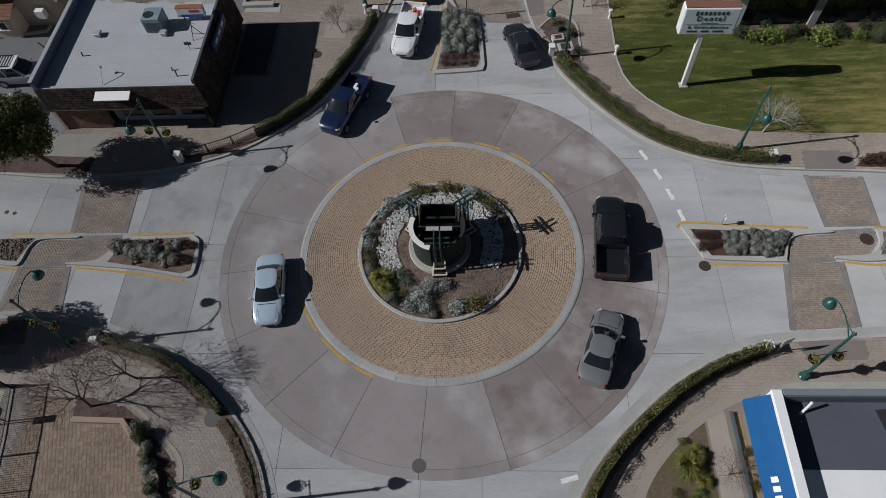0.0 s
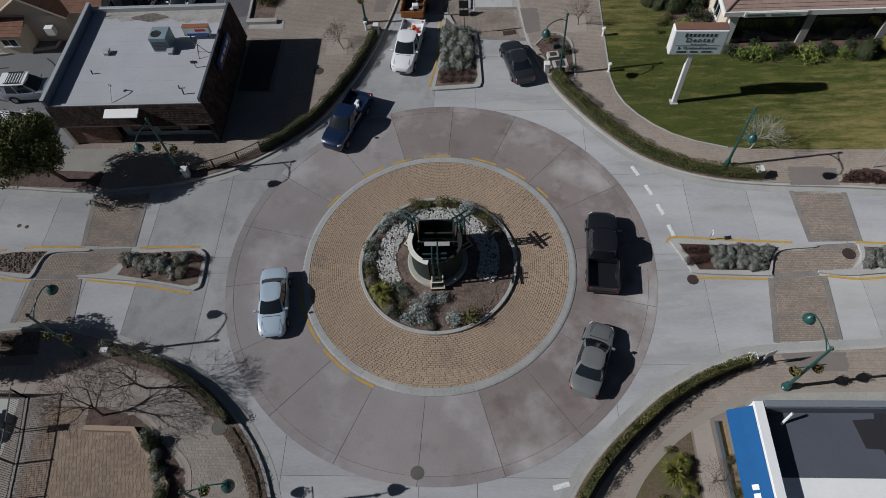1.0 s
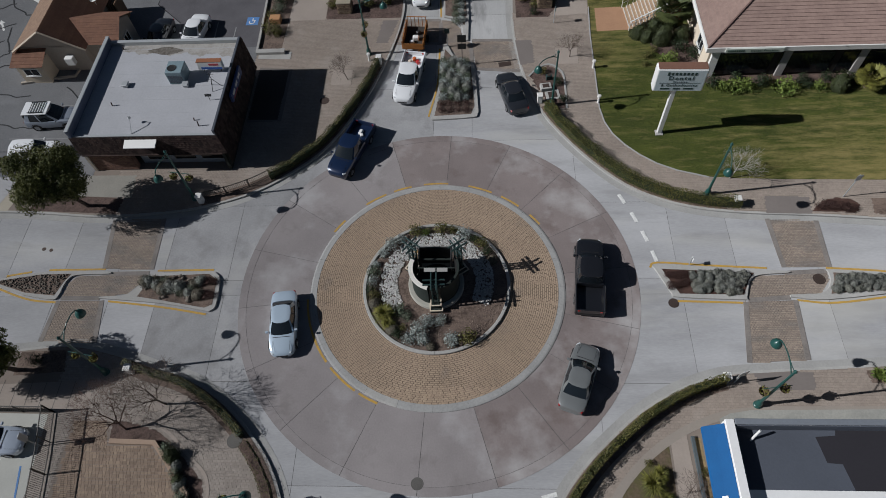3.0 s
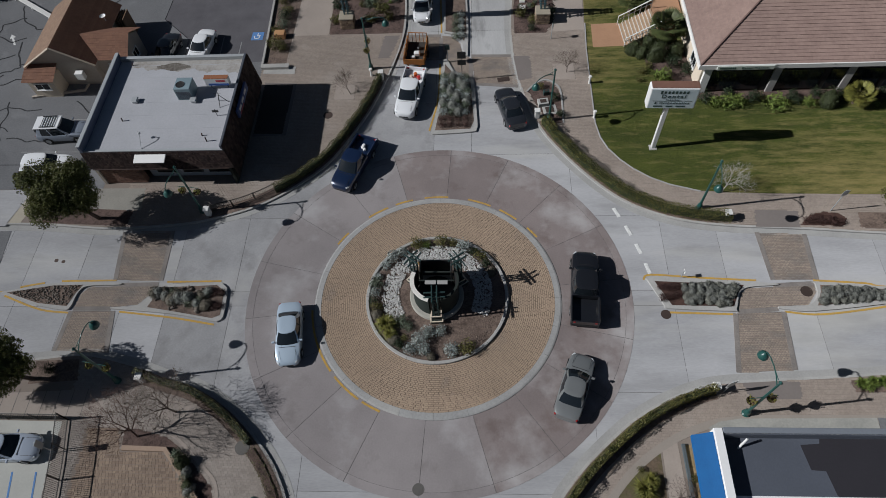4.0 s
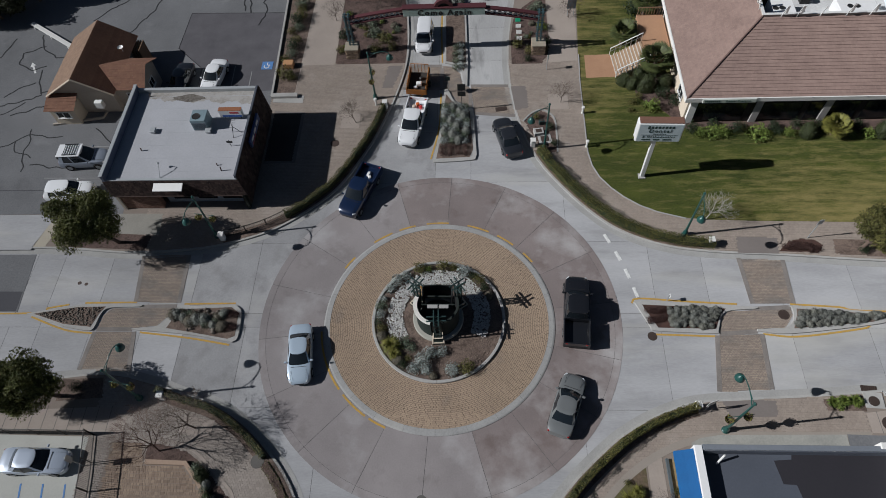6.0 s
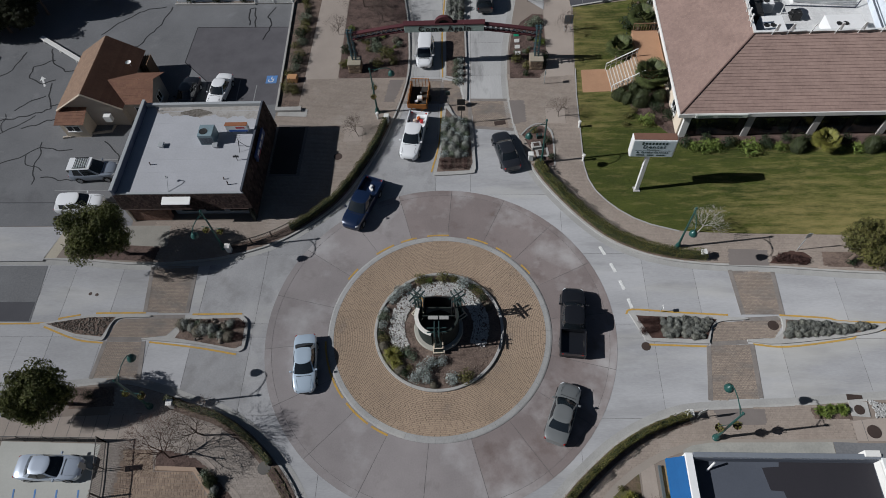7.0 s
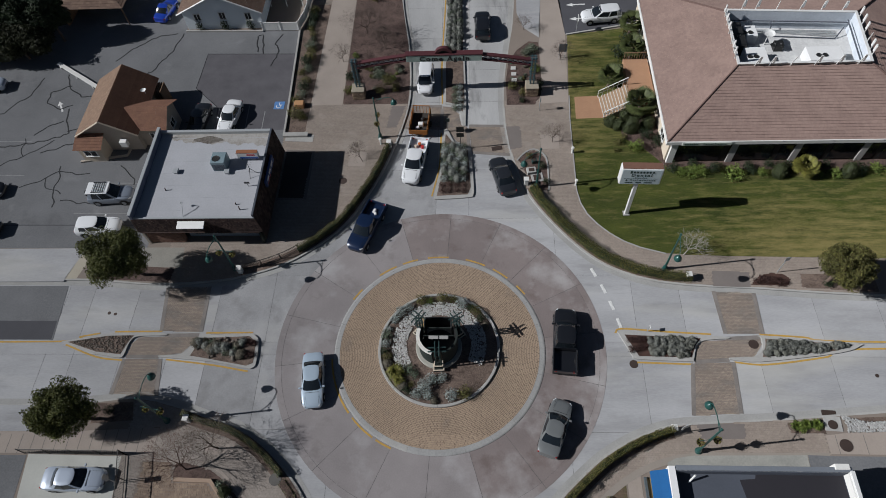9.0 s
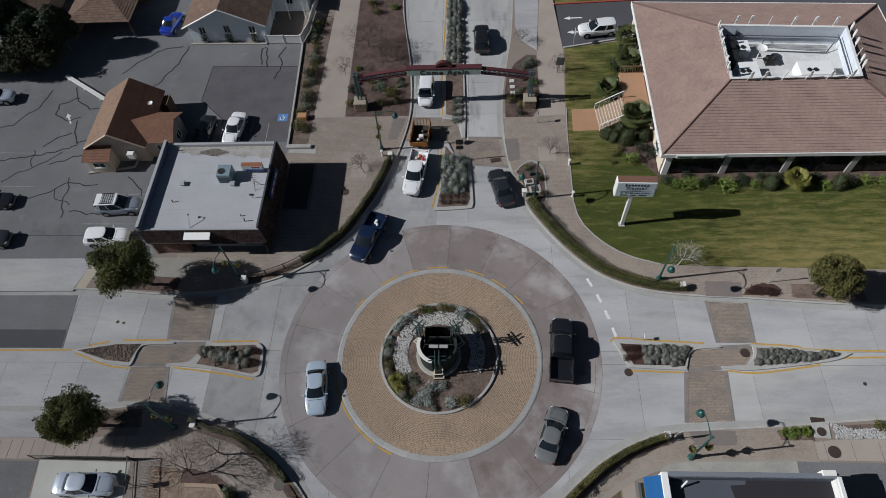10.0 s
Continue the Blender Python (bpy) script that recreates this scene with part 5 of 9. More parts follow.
        box(b, x, y, f + sz / 2, sx, sy, sz, 0.03)
        u = part("roof_unit", b, ROOF_WHITE if x > -4.5 and sz > 1 else BLACK_PAINT, ob, "pale rooftop air handler" if x > -4.5 and sz > 1 else "dark rooftop unit")
        for k in (-0.3, 0.3):
            b = bmesh.new()
            lathe(b, [(0.0, 0.01), (0.24, 0.01), (0.27, 0.05), (0.27, 0.0)], 16, (x - 0.4 + k, y - 0.3, f + sz + 0.002))
            part("fan_grille", b, BLACK_PAINT, u)
    b = bmesh.new()
    lathe(b, [(0.0, 0.0), (0.4, 0.06), (0.62, 0.2)], 20, (-2.1, 0.6, f + 1.3))
    rod(b, (-2.1, 0.6, f), (-2.1, 0.6, f + 1.3), 0.05, 0.05, 8)
    part("satellite_dish", b, WHITE_PAINT, ob, "white satellite dish")
    b = bmesh.new()
    for k in range(4):
        rod(b, (-5.4 + 0.3 * k, 2.9, f + 0.15), (5.5, 2.3 - 0.3 * k, f + 0.15), 0.04, 0.04, 6)
    part("pipe_run", b, HVAC, ob)
    for pts in ([(-5.5, 3.3, f + 1.0), (6.45, 2.55, f + 1.0), (6.5, 2.3, f + 1.0), (5.85, -4.0, f + 1.0)], [(-1.2, 3.0, f + 1.0), (-1.2, 2.5, f + 0.9), (-1.5, 1.8, f + 0.1), (5.2, 1.2, f + 0.1), (6.0, 2.0, f + 0.9)],
                [(-4.9, 3.2, f + 1.0), (-4.4, 2.2, f + 0.1)], [(5.5, -3.6, f + 1.6), (6.1, 2.2, f + 1.6)]):
        b = bmesh.new()
        for p, q in zip(pts, pts[1:]):
            rod(b, p, q, 0.055, 0.055, 6)
        part("cable_tray", b, ROOF_DARK, ob, "dark cable tray")
    for s, span, horiz in ((-1, wx, True), (1, wx, True), (-1, wy, False), (1, wy, False)):
        for k, t in enumerate((-0.42, -0.3, -0.12, 0.08, 0.26, 0.44)):
            b = bmesh.new()
            u = t * 0.9 + 0.5
            ends = ((top[0], top[1]) if s < 0 else (top[3], top[2])) if horiz else ((top[0], top[3]) if s < 0 else (top[1], top[2]))
            p = Vector(ends[0]).lerp(Vector(ends[1]), u) + (Vector((0, s * 0.14, -0.1)) if horiz else Vector((s * 0.14, 0, -0.1)))
            q = p + (Vector((0.15, s * 0.15, 1.25)) if horiz else Vector((s * 0.15, 0.1, 1.25)))
            rod(b, p, q, 0.045, 0.045, 4)
            if k != 2:
                side = Vector((0.14, 0, 0)) if horiz else Vector((0, 0.14, 0))
                box(b, *(p.lerp(q, 0.75) + side), 0.2 if horiz else 0.1, 0.1 if horiz else 0.2, 0.8)
            part("antenna", b, WHITE_PAINT, ob, "white rooftop antenna post")
    b = bmesh.new()
    box(b, -ex + 3.7, -ey - 0.12, ez - 0.14, 4.6, 0.12, 0.4, 0.01)
    fs = part("fascia_sign", b, shade("pale_green_sign", (0.66, 0.7, 0.64), rough=0.6), ob, "pale green sign board on the eaves")
    INK = gloss("dark_green_ink", (0.015, 0.06, 0.045), 0.5)
    lettering("letters", "Dental Practice", 0.27, INK, fs, pose(-ex + 4.45, -ey - 0.19, ez - 0.14, 90, 0, 0), 0.008, 1.25, 0.002)
    b = bmesh.new()
    for q in range(8):
        box(b, -ex + 1.65 + 0.17 * q, -ey - 0.19, ez - 0.14, 0.1, 0.015, 0.17)
    part("name_bar", b, INK, fs)


dental_office()


def shop_south_east():
    ob = thing("flat_roofed_corner_shop", (23.0, -20.0, WALK_Z), "white corner shop with charcoal flat roof and blue awning", "shop")
    x0, x1, y0, y1 = -6.3, 6.3, -12.0, 9.7
    b = bmesh.new()
    for cx, cy, sx, sy in ((x0 + 0.15, (y0 + y1) / 2, 0.3, y1 - y0), (x1 - 0.15, (y0 + y1) / 2, 0.3, y1 - y0), (0, y1 - 0.15, x1 - x0 - 0.6, 0.3), (0, y0 + 0.15, x1 - x0 - 0.6, 0.3)):
        box(b, cx, cy, 1.6, sx, sy, 3.2)
    part("wall", b, WHITE_WALL, ob, "white stucco wall")
    b = bmesh.new()
    box(b, x0 + 0.2, (y0 + y1) / 2, 3.25, 0.5, y1 - y0, 0.2, 0.02)
    part("coping", b, ROOF_WHITE, ob, "wide white coping")
    b = bmesh.new()
    box(b, 0.25, y1 - 0.12, 3.24, x1 - x0 - 0.5, 0.34, 0.16, 0.02)
    part("coping", b, shade("grey_coping", (0.2, 0.22, 0.25), rough=0.7), ob, "grey metal coping")
    b = bmesh.new()
    box(b, x1 - 0.05, (y0 + y1) / 2, 3.25, 0.3, y1 - y0 - 0.4, 0.2, 0.02)
    part("coping", b, WHITE_PAINT, ob, "white coping")
    b = bmesh.new()
    box(b, 0, 7.6, 2.42, x1 - x0 - 0.5, 3.9, 0.1)
    part("roof", b, ROOF_DARK, ob, "charcoal felt roof")
    b = bmesh.new()
    box(b, 0, -2.95, 2.44, x1 - x0 - 0.5, 18.1, 0.1)
    part("roof", b, ROOF_WHITE, ob, "white coated roof")
    b = bmesh.new()
    prism(b, [(0.0, 9.62), (-0.15, 9.06), (-1.25, 8.98), (-1.0, 7.56), (-0.2, 7.5), (0.1, 6.0), (5.9, 5.9), (5.95, 9.62)], 2.47, 2.482)
    part("roof_patch", b, shade("newer_felt", (0.032, 0.03, 0.036), (0.025, 0.024, 0.029), rough=0.7), ob)
    b = bmesh.new()
    box(b, 0, y1 - 0.325, 2.83, x1 - x0 - 0.7, 0.05, 0.82, 0.01)
    part("felt_upstand", b, ROOF_DARK, ob, "charcoal felt turned up the parapet")
    b = bmesh.new()
    rod(b, (-4.85, 8.75, 2.4), (-4.5, 9.1, 3.25), 0.07, 0.07, 8)
    part("vent_pipe", b, WHITE_PAINT, ob, "white leaning vent pipe")
    b = bmesh.new()
    box(b, 5.6, 9.75, 3.05, 1.0, 0.4, 0.8, 0.03)
    part("entry_box", b, WHITE_WALL, ob)
    # awning: a sloped canvas on a frame, with a scalloped skirt
    b = bmesh.new()
    t, o = (x0 - 0.02, 3.05), (x0 - 1.05, 2.35)
    n = 14
    rows = []
    for i in range(n + 1):
        y = y1 - 0.15 - i * 0.75
        sag = 0.015 if i % 2 else 0.0
        rows.append([b.verts.new((t[0], y, t[1])), b.verts.new(((t[0] + o[0]) / 2, y, (t[1] + o[1]) / 2 - sag - 0.02)), b.verts.new((o[0], y, o[1])), b.verts.new((o[0], y, o[1] - 0.28)),
                     b.verts.new((o[0] + 0.03, y, o[1] - 0.28)), b.verts.new((t[0], y, t[1] - 0.04))])
    for r, s in zip(rows, rows[1:]):
        for k in range(5):
            b.faces.new((r[k], r[k + 1], s[k + 1], s[k]))
    b.faces.new(rows[0]), b.faces.new(rows[-1][::-1])
    aw = part("awning", b, AWNING_BLUE, ob, "bright blue canvas awning")
    b = bmesh.new()
    m = Matrix.Translation((x0 - 0.62, 5.6, 2.66)) @ Matrix.Rotation(radians(-34), 4, "Y")
    for k in range(7):
        box(b, 0, -0.42 * k, 0, 0.32, 0.26, 0.012, m=m)
    part("pale_bar", b, WHITE_PAINT, aw)
    b = bmesh.new()
    box(b, x0 - 0.12, 6.2, 1.2, 0.12, 3.0, 1.5)
    part("window", b, GLASS_DARK, ob, "dark shop window")


shop_south_east()

b = bmesh.new()
prism(b, [(17.6, -9.3), (18.3, -8.95), (19.6, -8.74), (28.1, -8.62), (28.1, -10.2), (17.6, -10.2)], WALK_Z - 0.05, TOP + 0.02)
setting("shop_apron", b, shade("grey_green_slab", (0.34, 0.335, 0.305), (0.25, 0.25, 0.23), grain=7, patch=0.6, amount=1.0, rough=0.9), "pale concrete strip along the corner shop", "walkway")
b = bmesh.new()
prism(b, [(28.15, -8.6), (30.2, -8.66), (64, -8.62), (64, -40), (29.45, -40), (29.45, -10.2), (28.15, -10.2)], WALK_Z - 0.05, TOP + 0.014)
setting("shop_side_yard", b, ASPHALT, "grey asphalt yard beside the corner shop", "car park")

# ---- street furniture ----


def street_lamp(at, arm_deg, label, baskets=True, h=5.6, name="street_lamp"):
    """Teal pole with a scrolled bracket, a bell lamp and a bar of hanging baskets."""
    ob = thing(name, (*at, WALK_Z), label, "lamp", "street lamps", arm_deg)
    b = bmesh.new()
    lathe(b, [(0.0, 0.0), (0.26, 0.0), (0.26, 0.1), (0.2, 0.16), (0.2, 0.5), (0.13, 0.62), (0.11, 0.7)], 14)
    part("base", b, LAMP_GREEN, ob, "", True)
    b = bmesh.new()
    rod(b, (0, 0, 0.6), (0, 0, h), 0.1, 0.065, 12)
    lathe(b, [(0.085, 0), (0.12, 0.06), (0.06, 0.18), (0.0, 0.24)], 10, (0, 0, h))
    part("pole", b, LAMP_GREEN, ob, "", True)
    b = bmesh.new()
    pts = [(0, 0, h - 0.5), (0.45, 0, h - 0.12), (1.0, 0, h + 0.1), (1.55, 0, h + 0.12), (1.9, 0, h - 0.02), (1.95, 0, h - 0.2)]
    for p, q in zip(pts, pts[1:]):
        rod(b, p, q, 0.035, 0.035, 7)
    rod(b, (0, 0, h - 0.05), (1.55, 0, h + 0.12), 0.022, 0.022, 6)
    for x in (0.3, 0.6, 0.9):
        rod(b, (x, 0, h - 0.24 + 0.35 * x), (x, 0, h - 0.05 + 0.1 * x), 0.015, 0.015, 5)
    part("bracket", b, LAMP_GREEN, ob)
    b = bmesh.new()
    lathe(b, [(0.05, 0.0), (0.08, -0.08), (0.2, -0.16), (0.3, -0.34), (0.33, -0.5), (0.31, -0.5), (0.0, -0.44)], 18, (1.95, 0, h - 0.16))
    hd = part("lamp_head", b, LAMP_GREEN, ob, "teal bell-shaped lamp head", True)
    b = bmesh.new()
    lathe(b, [(0.24, 0.0), (0.2, -0.1), (0.1, -0.17), (0.0, -0.19)], 14, (1.95, 0, h - 0.62))
    part("lens", b, gloss("frosted_lens", (0.6, 0.6, 0.55), 0.3), hd, "", True)
    if baskets:
        b = bmesh.new()
        rod(b, (0, -0.85, 3.25), (0, 0.85, 3.25), 0.025, 0.025, 6)
        part("basket_bar", b, LAMP_GREEN, ob)
        for s in (-0.62, 0.62):
            b = bmesh.new()
            lathe(b, [(0.0, -0.28), (0.16, -0.24), (0.27, -0.08), (0.3, 0.0)], 12, (0, s, 2.75))
            for k in range(3):
                a = radians(120 * k)
                rod(b, (0.28 * math.cos(a), s + 0.28 * math.sin(a), 2.75), (0, s, 3.24), 0.008, 0.008, 3)
            bk = part("hanging_basket", b, shade("coir_liner", (0.16, 0.11, 0.07), rough=0.95), ob, "coir-lined hanging flower basket")
            b = bmesh.new()
            leaf_ball(b, (0, s, 2.85), (0.3, 0.3, 0.2), 90, 0.11, random.Random(int(100 * at[0] + s * 10)))
            part("foliage", b, LEAF_YELLOWGREEN, bk)
    return ob


def leaf_ball(bm, at, r, count, size, rg, shell=0.75, droop=0.0, half=False):
    """Small bent leaves strewn over and inside a lumpy ball."""
    cx, cy, cz = at
    for _ in range(count):
        u, th = rg.uniform(-1, 1) if not half else rg.uniform(-0.1, 1), rg.uniform(0, 2 * math.pi)
        q = math.sqrt(max(0, 1 - u * u))
        n = Vector((q * math.cos(th), q * math.sin(th), u))
        k = shell + (1 - shell) * rg.random() ** 0.5
        lump = 1 + 0.16 * math.sin(3.1 * th + 2 * u + cx) + 0.1 * math.sin(5.3 * th - 3 * u)
        p = Vector((cx + n.x * r[0] * k * lump, cy + n.y * r[1] * k * lump, cz + n.z * r[2] * k * lump))
        t = Vector((rg.gauss(0, 1), rg.gauss(0, 1), rg.gauss(0, 1)))
        nn = (n * 1.1 + t * 0.55).normalized()
        a = nn.cross(Vector((0.3, 0.2, 1))).normalized()
        if a.length < 0.1:
            a = Vector((1, 0, 0))
        c = nn.cross(a)
        ang = rg.uniform(0, 6.28)
        a, c = a * math.cos(ang) + c * math.sin(ang), c * math.cos(ang) - a * math.sin(ang)
        s = size * rg.uniform(0.6, 1.35)
        v = [bm.verts.new(p - a * s * 0.5), bm.verts.new(p + c * s * 0.28 + nn * s * 0.08), bm.verts.new(p + a * s * 0.55 - Vector((0, 0, droop * s))), bm.verts.new(p - c * s * 0.28 + nn * s * 0.08)]
        bm.faces.new(v)


def leafy(name, base, dark, island=0.35, rough=0.6):
    m = shade(name, base, dark, grain=3, patch=0.9, amount=0.9, rough=rough, bump=0.0, island=island, spec=0.25)
    return m


LEAF_DARK = leafy("dark_evergreen_leaf", (0.122, 0.127, 0.035), (0.05, 0.06, 0.018))
LEAF_DUSK = leafy("dull_olive_leaf", (0.1, 0.092, 0.036), (0.04, 0.04, 0.016), 0.45)
LEAF_HEDGE = leafy("hedge_leaf", (0.132, 0.12, 0.037), (0.048, 0.054, 0.016), 0.45)
LEAF_YELLOWGREEN = leafy("yellow_green_leaf", (0.17, 0.16, 0.036), (0.07, 0.078, 0.02))
LEAF_BRIGHT = leafy("bright_green_leaf", (0.17, 0.215, 0.045), (0.05, 0.085, 0.018))
LEAF_SAGE = leafy("silver_sage_leaf", (0.34, 0.37, 0.35), (0.19, 0.22, 0.205))
LEAF_GREYGREEN = leafy("grey_green_leaf", (0.14, 0.165, 0.115), (0.075, 0.095, 0.065))
LEAF_DEEP = leafy("deep_green_leaf", (0.028, 0.042, 0.018), (0.014, 0.022, 0.01))
# hedge leaf darkened to carry the shadow over the car park's far corner
LEAF_SHADED = leafy("shaded_hedge_leaf", (0.034, 0.037, 0.014), (0.014, 0.017, 0.007))
BARK = shade("grey_brown_bark", (0.17, 0.125, 0.1), (0.09, 0.068, 0.055), grain=9, patch=2, stretch=(3, 3, 0.6), rough=0.95, bump=0.7)
TWIG = shade("bare_twig_bark", (0.15, 0.115, 0.095), (0.09, 0.07, 0.06), grain=9, rough=0.95)

LAMP_LABEL = "teal green street lamp with bell head and hanging flower baskets"
street_lamp((20.05, -8.4), 98, LAMP_LABEL)
street_lamp((-19.2, 7.85), 262, LAMP_LABEL)
street_lamp((-22.0, -6.45), 80, LAMP_LABEL)
street_lamp((20.05, 7.7), 258, "teal green street lamp with bell head beside the hedge", False)
street_lamp((-6.8, 23.85), 2, "dark street lamp with bell head and flower baskets on the plaza", True)
street_lamp((9.15, 17.1), 218, "teal green street lamp with bell head in the corner bed", False)
street_lamp((-11.2, -15.5), 12, LAMP_LABEL)


ARCH_STEEL = gloss("blue_green_steel", (0.05, 0.095, 0.11), rough=0.45)


def arch():
    ob = thing("town_arch", (-0.15, 30.6, WALK_Z), "maroon and green steel arch over the road on stone plinths", "arch")
    for s in (-1, 1):
        x = 9.45 * s
        b = bmesh.new()
        box(b, x, -0.5, 0.55, 1.25, 1.15, 1.1)
        pl = part("plinth", b, TAN_STONE, ob, "rubble stone plinth")
        b = bmesh.new()
        rg = random.Random(3 + s)
        for r in range(5):
            for c in range(5):
                for fy, fx in ((-1.1, None), (None, -0.65), (None, 0.65)):
                    w, hgt = rg.uniform(0.18, 0.26), rg.uniform(0.15, 0.21)
                    if fy is not None:
                        box(b, x - 0.5 + 0.25 * c + (0.1 if r % 2 else 0) - 0.05, fy, 0.12 + 0.21 * r, w, 0.08, hgt, 0.02)
                    else:
                        box(b, x + fx, -0.95 + 0.23 * c + (0.08 if r % 2 else 0), 0.12 + 0.21 * r, 0.08, w, hgt, 0.02)
        part("rubble", b, TAN_STONE, pl)
        b = bmesh.new()
        box(b, x, -0.5, 1.15, 1.4, 1.3, 0.12, 0.02)
        part("cap", b, PLINTH_CAP, pl, "tan stone plinth cap")
        for sx in (-0.18, 0.18):
            for sy in (-0.18, 0.18):
                b = bmesh.new()
                box(b, x + sx, -0.2 + sy, 2.95, 0.14, 0.14, 3.6, 0.015)
                part("post", b, ARCH_STEEL, ob, "blue-green steel post")
        for z in (1.8, 2.6, 3.4, 4.2, 4.65):
            b = bmesh.new()
            for q in (-0.18, 0.18):
                box(b, x, -0.2 + q, z, 0.75, 0.07, 0.12, 0.01)
                box(b, x + q, -0.2, z, 0.07, 0.75, 0.12, 0.01)
            part("tie", b, ARCH_STEEL, ob)
    n = 36
    top = [(-9.4 + 18.8 * i / n, 4.15 + 1.15 * math.sin(math.pi * i / n)) for i in range(n + 1)]
    b = bmesh.new()
    for (xa, za), (xb, zb) in zip(top, top[1:]):
        for dz, hh in ((0.0, 0.16), (-0.62, 0.12)):
            p, q = Vector((xa, 0, za + dz)), Vector((xb, 0, zb + dz))
            d = q - p
            m = Matrix.Translation((p + q) / 2) @ Matrix.Rotation(-math.atan2(d.z, d.x), 4, "Y")
            box(b, 0, 0, 0, d.length + 0.02, 0.42, hh, m=m)
    part("chord", b, MAROON, ob, "maroon arched chord")
    for s in (-1, 1):
        b = bmesh.new()
        for i in range(n):
            (xa, za), (xb, zb) = top[i], top[i + 1]
            if s * (xa + xb) > 8.0:
                rod(b, (xa, 0, za - 0.58), (xb, 0, zb - 0.04), 0.05, 0.05, 4)
                rod(b, (xa, 0, za - 0.04), (xb, 0, zb - 0.58), 0.05, 0.05, 4)
                lathe(b, [(0.0, -0.05), (0.17, -0.03), (0.17, 0.03), (0.0, 0.05)], 6, ((xa + xb) / 2, 0, (za + zb) / 2 - 0.31))
        part("lattice", b, WHITE_PAINT, ob, "pale cut-out lattice")
    b = bmesh.new()
    box(b, 0.1, -0.26, 4.83, 7.9, 0.12, 0.78, 0.02)
    pn = part("name_panel", b, SIGN_GREEN, ob, "weathered green name panel")
    b = bmesh.new()
    box(b, 0.1, -0.02, 5.3, 8.1, 0.66, 0.14, 0.02)
    part("panel_cap", b, MAROON, pn)
    b = bmesh.new()
    lathe(b, [(0.62, -0.2), (0.95, -0.2), (0.95, 0.2), (0.62, 0.2), (0.62, -0.2)], 20, (0, 0, 0), 0, 180)
    bmesh.ops.transform(b, matrix=Matrix.Translation((0.1, -0.02, 5.15)) @ Matrix.Rotation(radians(90), 4, "X"), verts=b.verts[:])
    part("crest", b, MAROON, ob, "maroon round crest")
    b = bmesh.new()
    lathe(b, [(0.0, -0.06), (0.62, -0.06), (0.62, 0.06), (0.0, 0.06)], 18)
    bmesh.ops.transform(b, matrix=Matrix.Translation((0.1, -0.02, 5.2)) @ Matrix.Rotation(radians(90), 4, "X"), verts=b.verts[:])
    part("crest_disc", b, DARK_GREEN, ob)
    lettering("letters", "Come Again", 0.85, BLACK_PAINT, pn, pose(0.15, -0.33, 4.8, 90, 0, 0), 0.012, 1.25)


arch()


SIGN_INK = gloss("dark_green_sign_ink", (0.02, 0.05, 0.045), 0.5)


def office_sign():
    ob = thing("pole_sign", (17.45, 13.65, WALK_Z), "white box sign with dark lettering on a lawn pole", "sign")
    b = bmesh.new()
    box(b, 0, 0.2, 2.4, 0.34, 0.3, 4.9, 0.02)
    part("pole", b, WHITE_PAINT, ob, "white square pole")
    b = bmesh.new()
    box(b, 0, 0.2, 0.04, 0.6, 0.55, 0.12, 0.02)
    part("footing", b, KERB, ob)
    m = pose(0.18, 0.37, 5.8, 0, 0, -2)
    b = bmesh.new()
    box(b, 0, 0, 0, 3.6, 0.8, 2.12, 0.08, m=m)
    bx = part("sign_box", b, WHITE_PAINT, ob, "white sign box")
    b = bmesh.new()
    box(b, 0, 0, 1.07, 3.44, 0.7, 0.03, m=m)
    part("rusty_top", b, shade("rust_brown_top", (0.2, 0.105, 0.075), (0.13, 0.07, 0.05), grain=5, rough=0.9), bx, "rust-brown top sheet")
    for s, rz in ((-1, 0), (1, 180)):
        b = bmesh.new()
        box(b, 0, s * 0.405, 0, 3.36, 0.02, 1.9, m=m)
        fc = part("face", b, shade("pale_blue_face", (0.56, 0.64, 0.66), (0.48, 0.56, 0.58), rough=0.5), bx, "pale blue-white sign face")
        ink = SIGN_INK
        fm = m @ pose(0, s * 0.425, 0, 90, 0, rz)
        b = bmesh.new()
        for q in range(8):
            box(b, -0.95 + 0.27 * q, 0.66, 0, 0.16, 0.24 if q else 0.32, 0.012, m=fm)
        part("name_bar", b, ink, fc)
        lettering("letters", "Dental", 0.52, ink, fc, fm @ pose(0, 0.25, 0), 0.008, 1.3, 0.006)
        lettering("letters", "Practice", 0.2, ink, fc, fm @ pose(0, -0.08, 0), 0.008, 1.5, 0.0)
        lettering("letters", "& Orthodontics", 0.32, ink, fc, fm @ pose(0, -0.42, 0), 0.008, 1.25, 0.002)
        b = bmesh.new()
        box(b, 0, -0.2, 0, 2.9, 0.02, 0.012, m=fm)
        part("rule_line", b, ink, fc)
        b = bmesh.new()
        for k, w in ((-0.95, 0.66), (-0.12, 0.5), (0.72, 0.7)):
            box(b, k, -0.74, 0, w, 0.13, 0.012, m=fm)
        part("number_bar", b, ink, fc)


office_sign()


def post_sign(at, h, rz, w, hh, material, label, posts=1, name="road_sign"):
    ob = thing(name, (*at, WALK_Z), label, "sign", "", rz)
    for k in range(posts):
        b = bmesh.new()
        x = (k - (posts - 1) / 2) * w * 0.7
        rod(b, (x, 0, 0), (x, 0, h), 0.035, 0.035, 7)
        part("post", b, HVAC if material is not BLACK_PAINT else BLACK_PAINT, ob)
    b = bmesh.new()
    box(b, 0, -0.05, h - hh / 2, w, 0.03, hh, 0.01)
    part("plate", b, material, ob)
    return ob


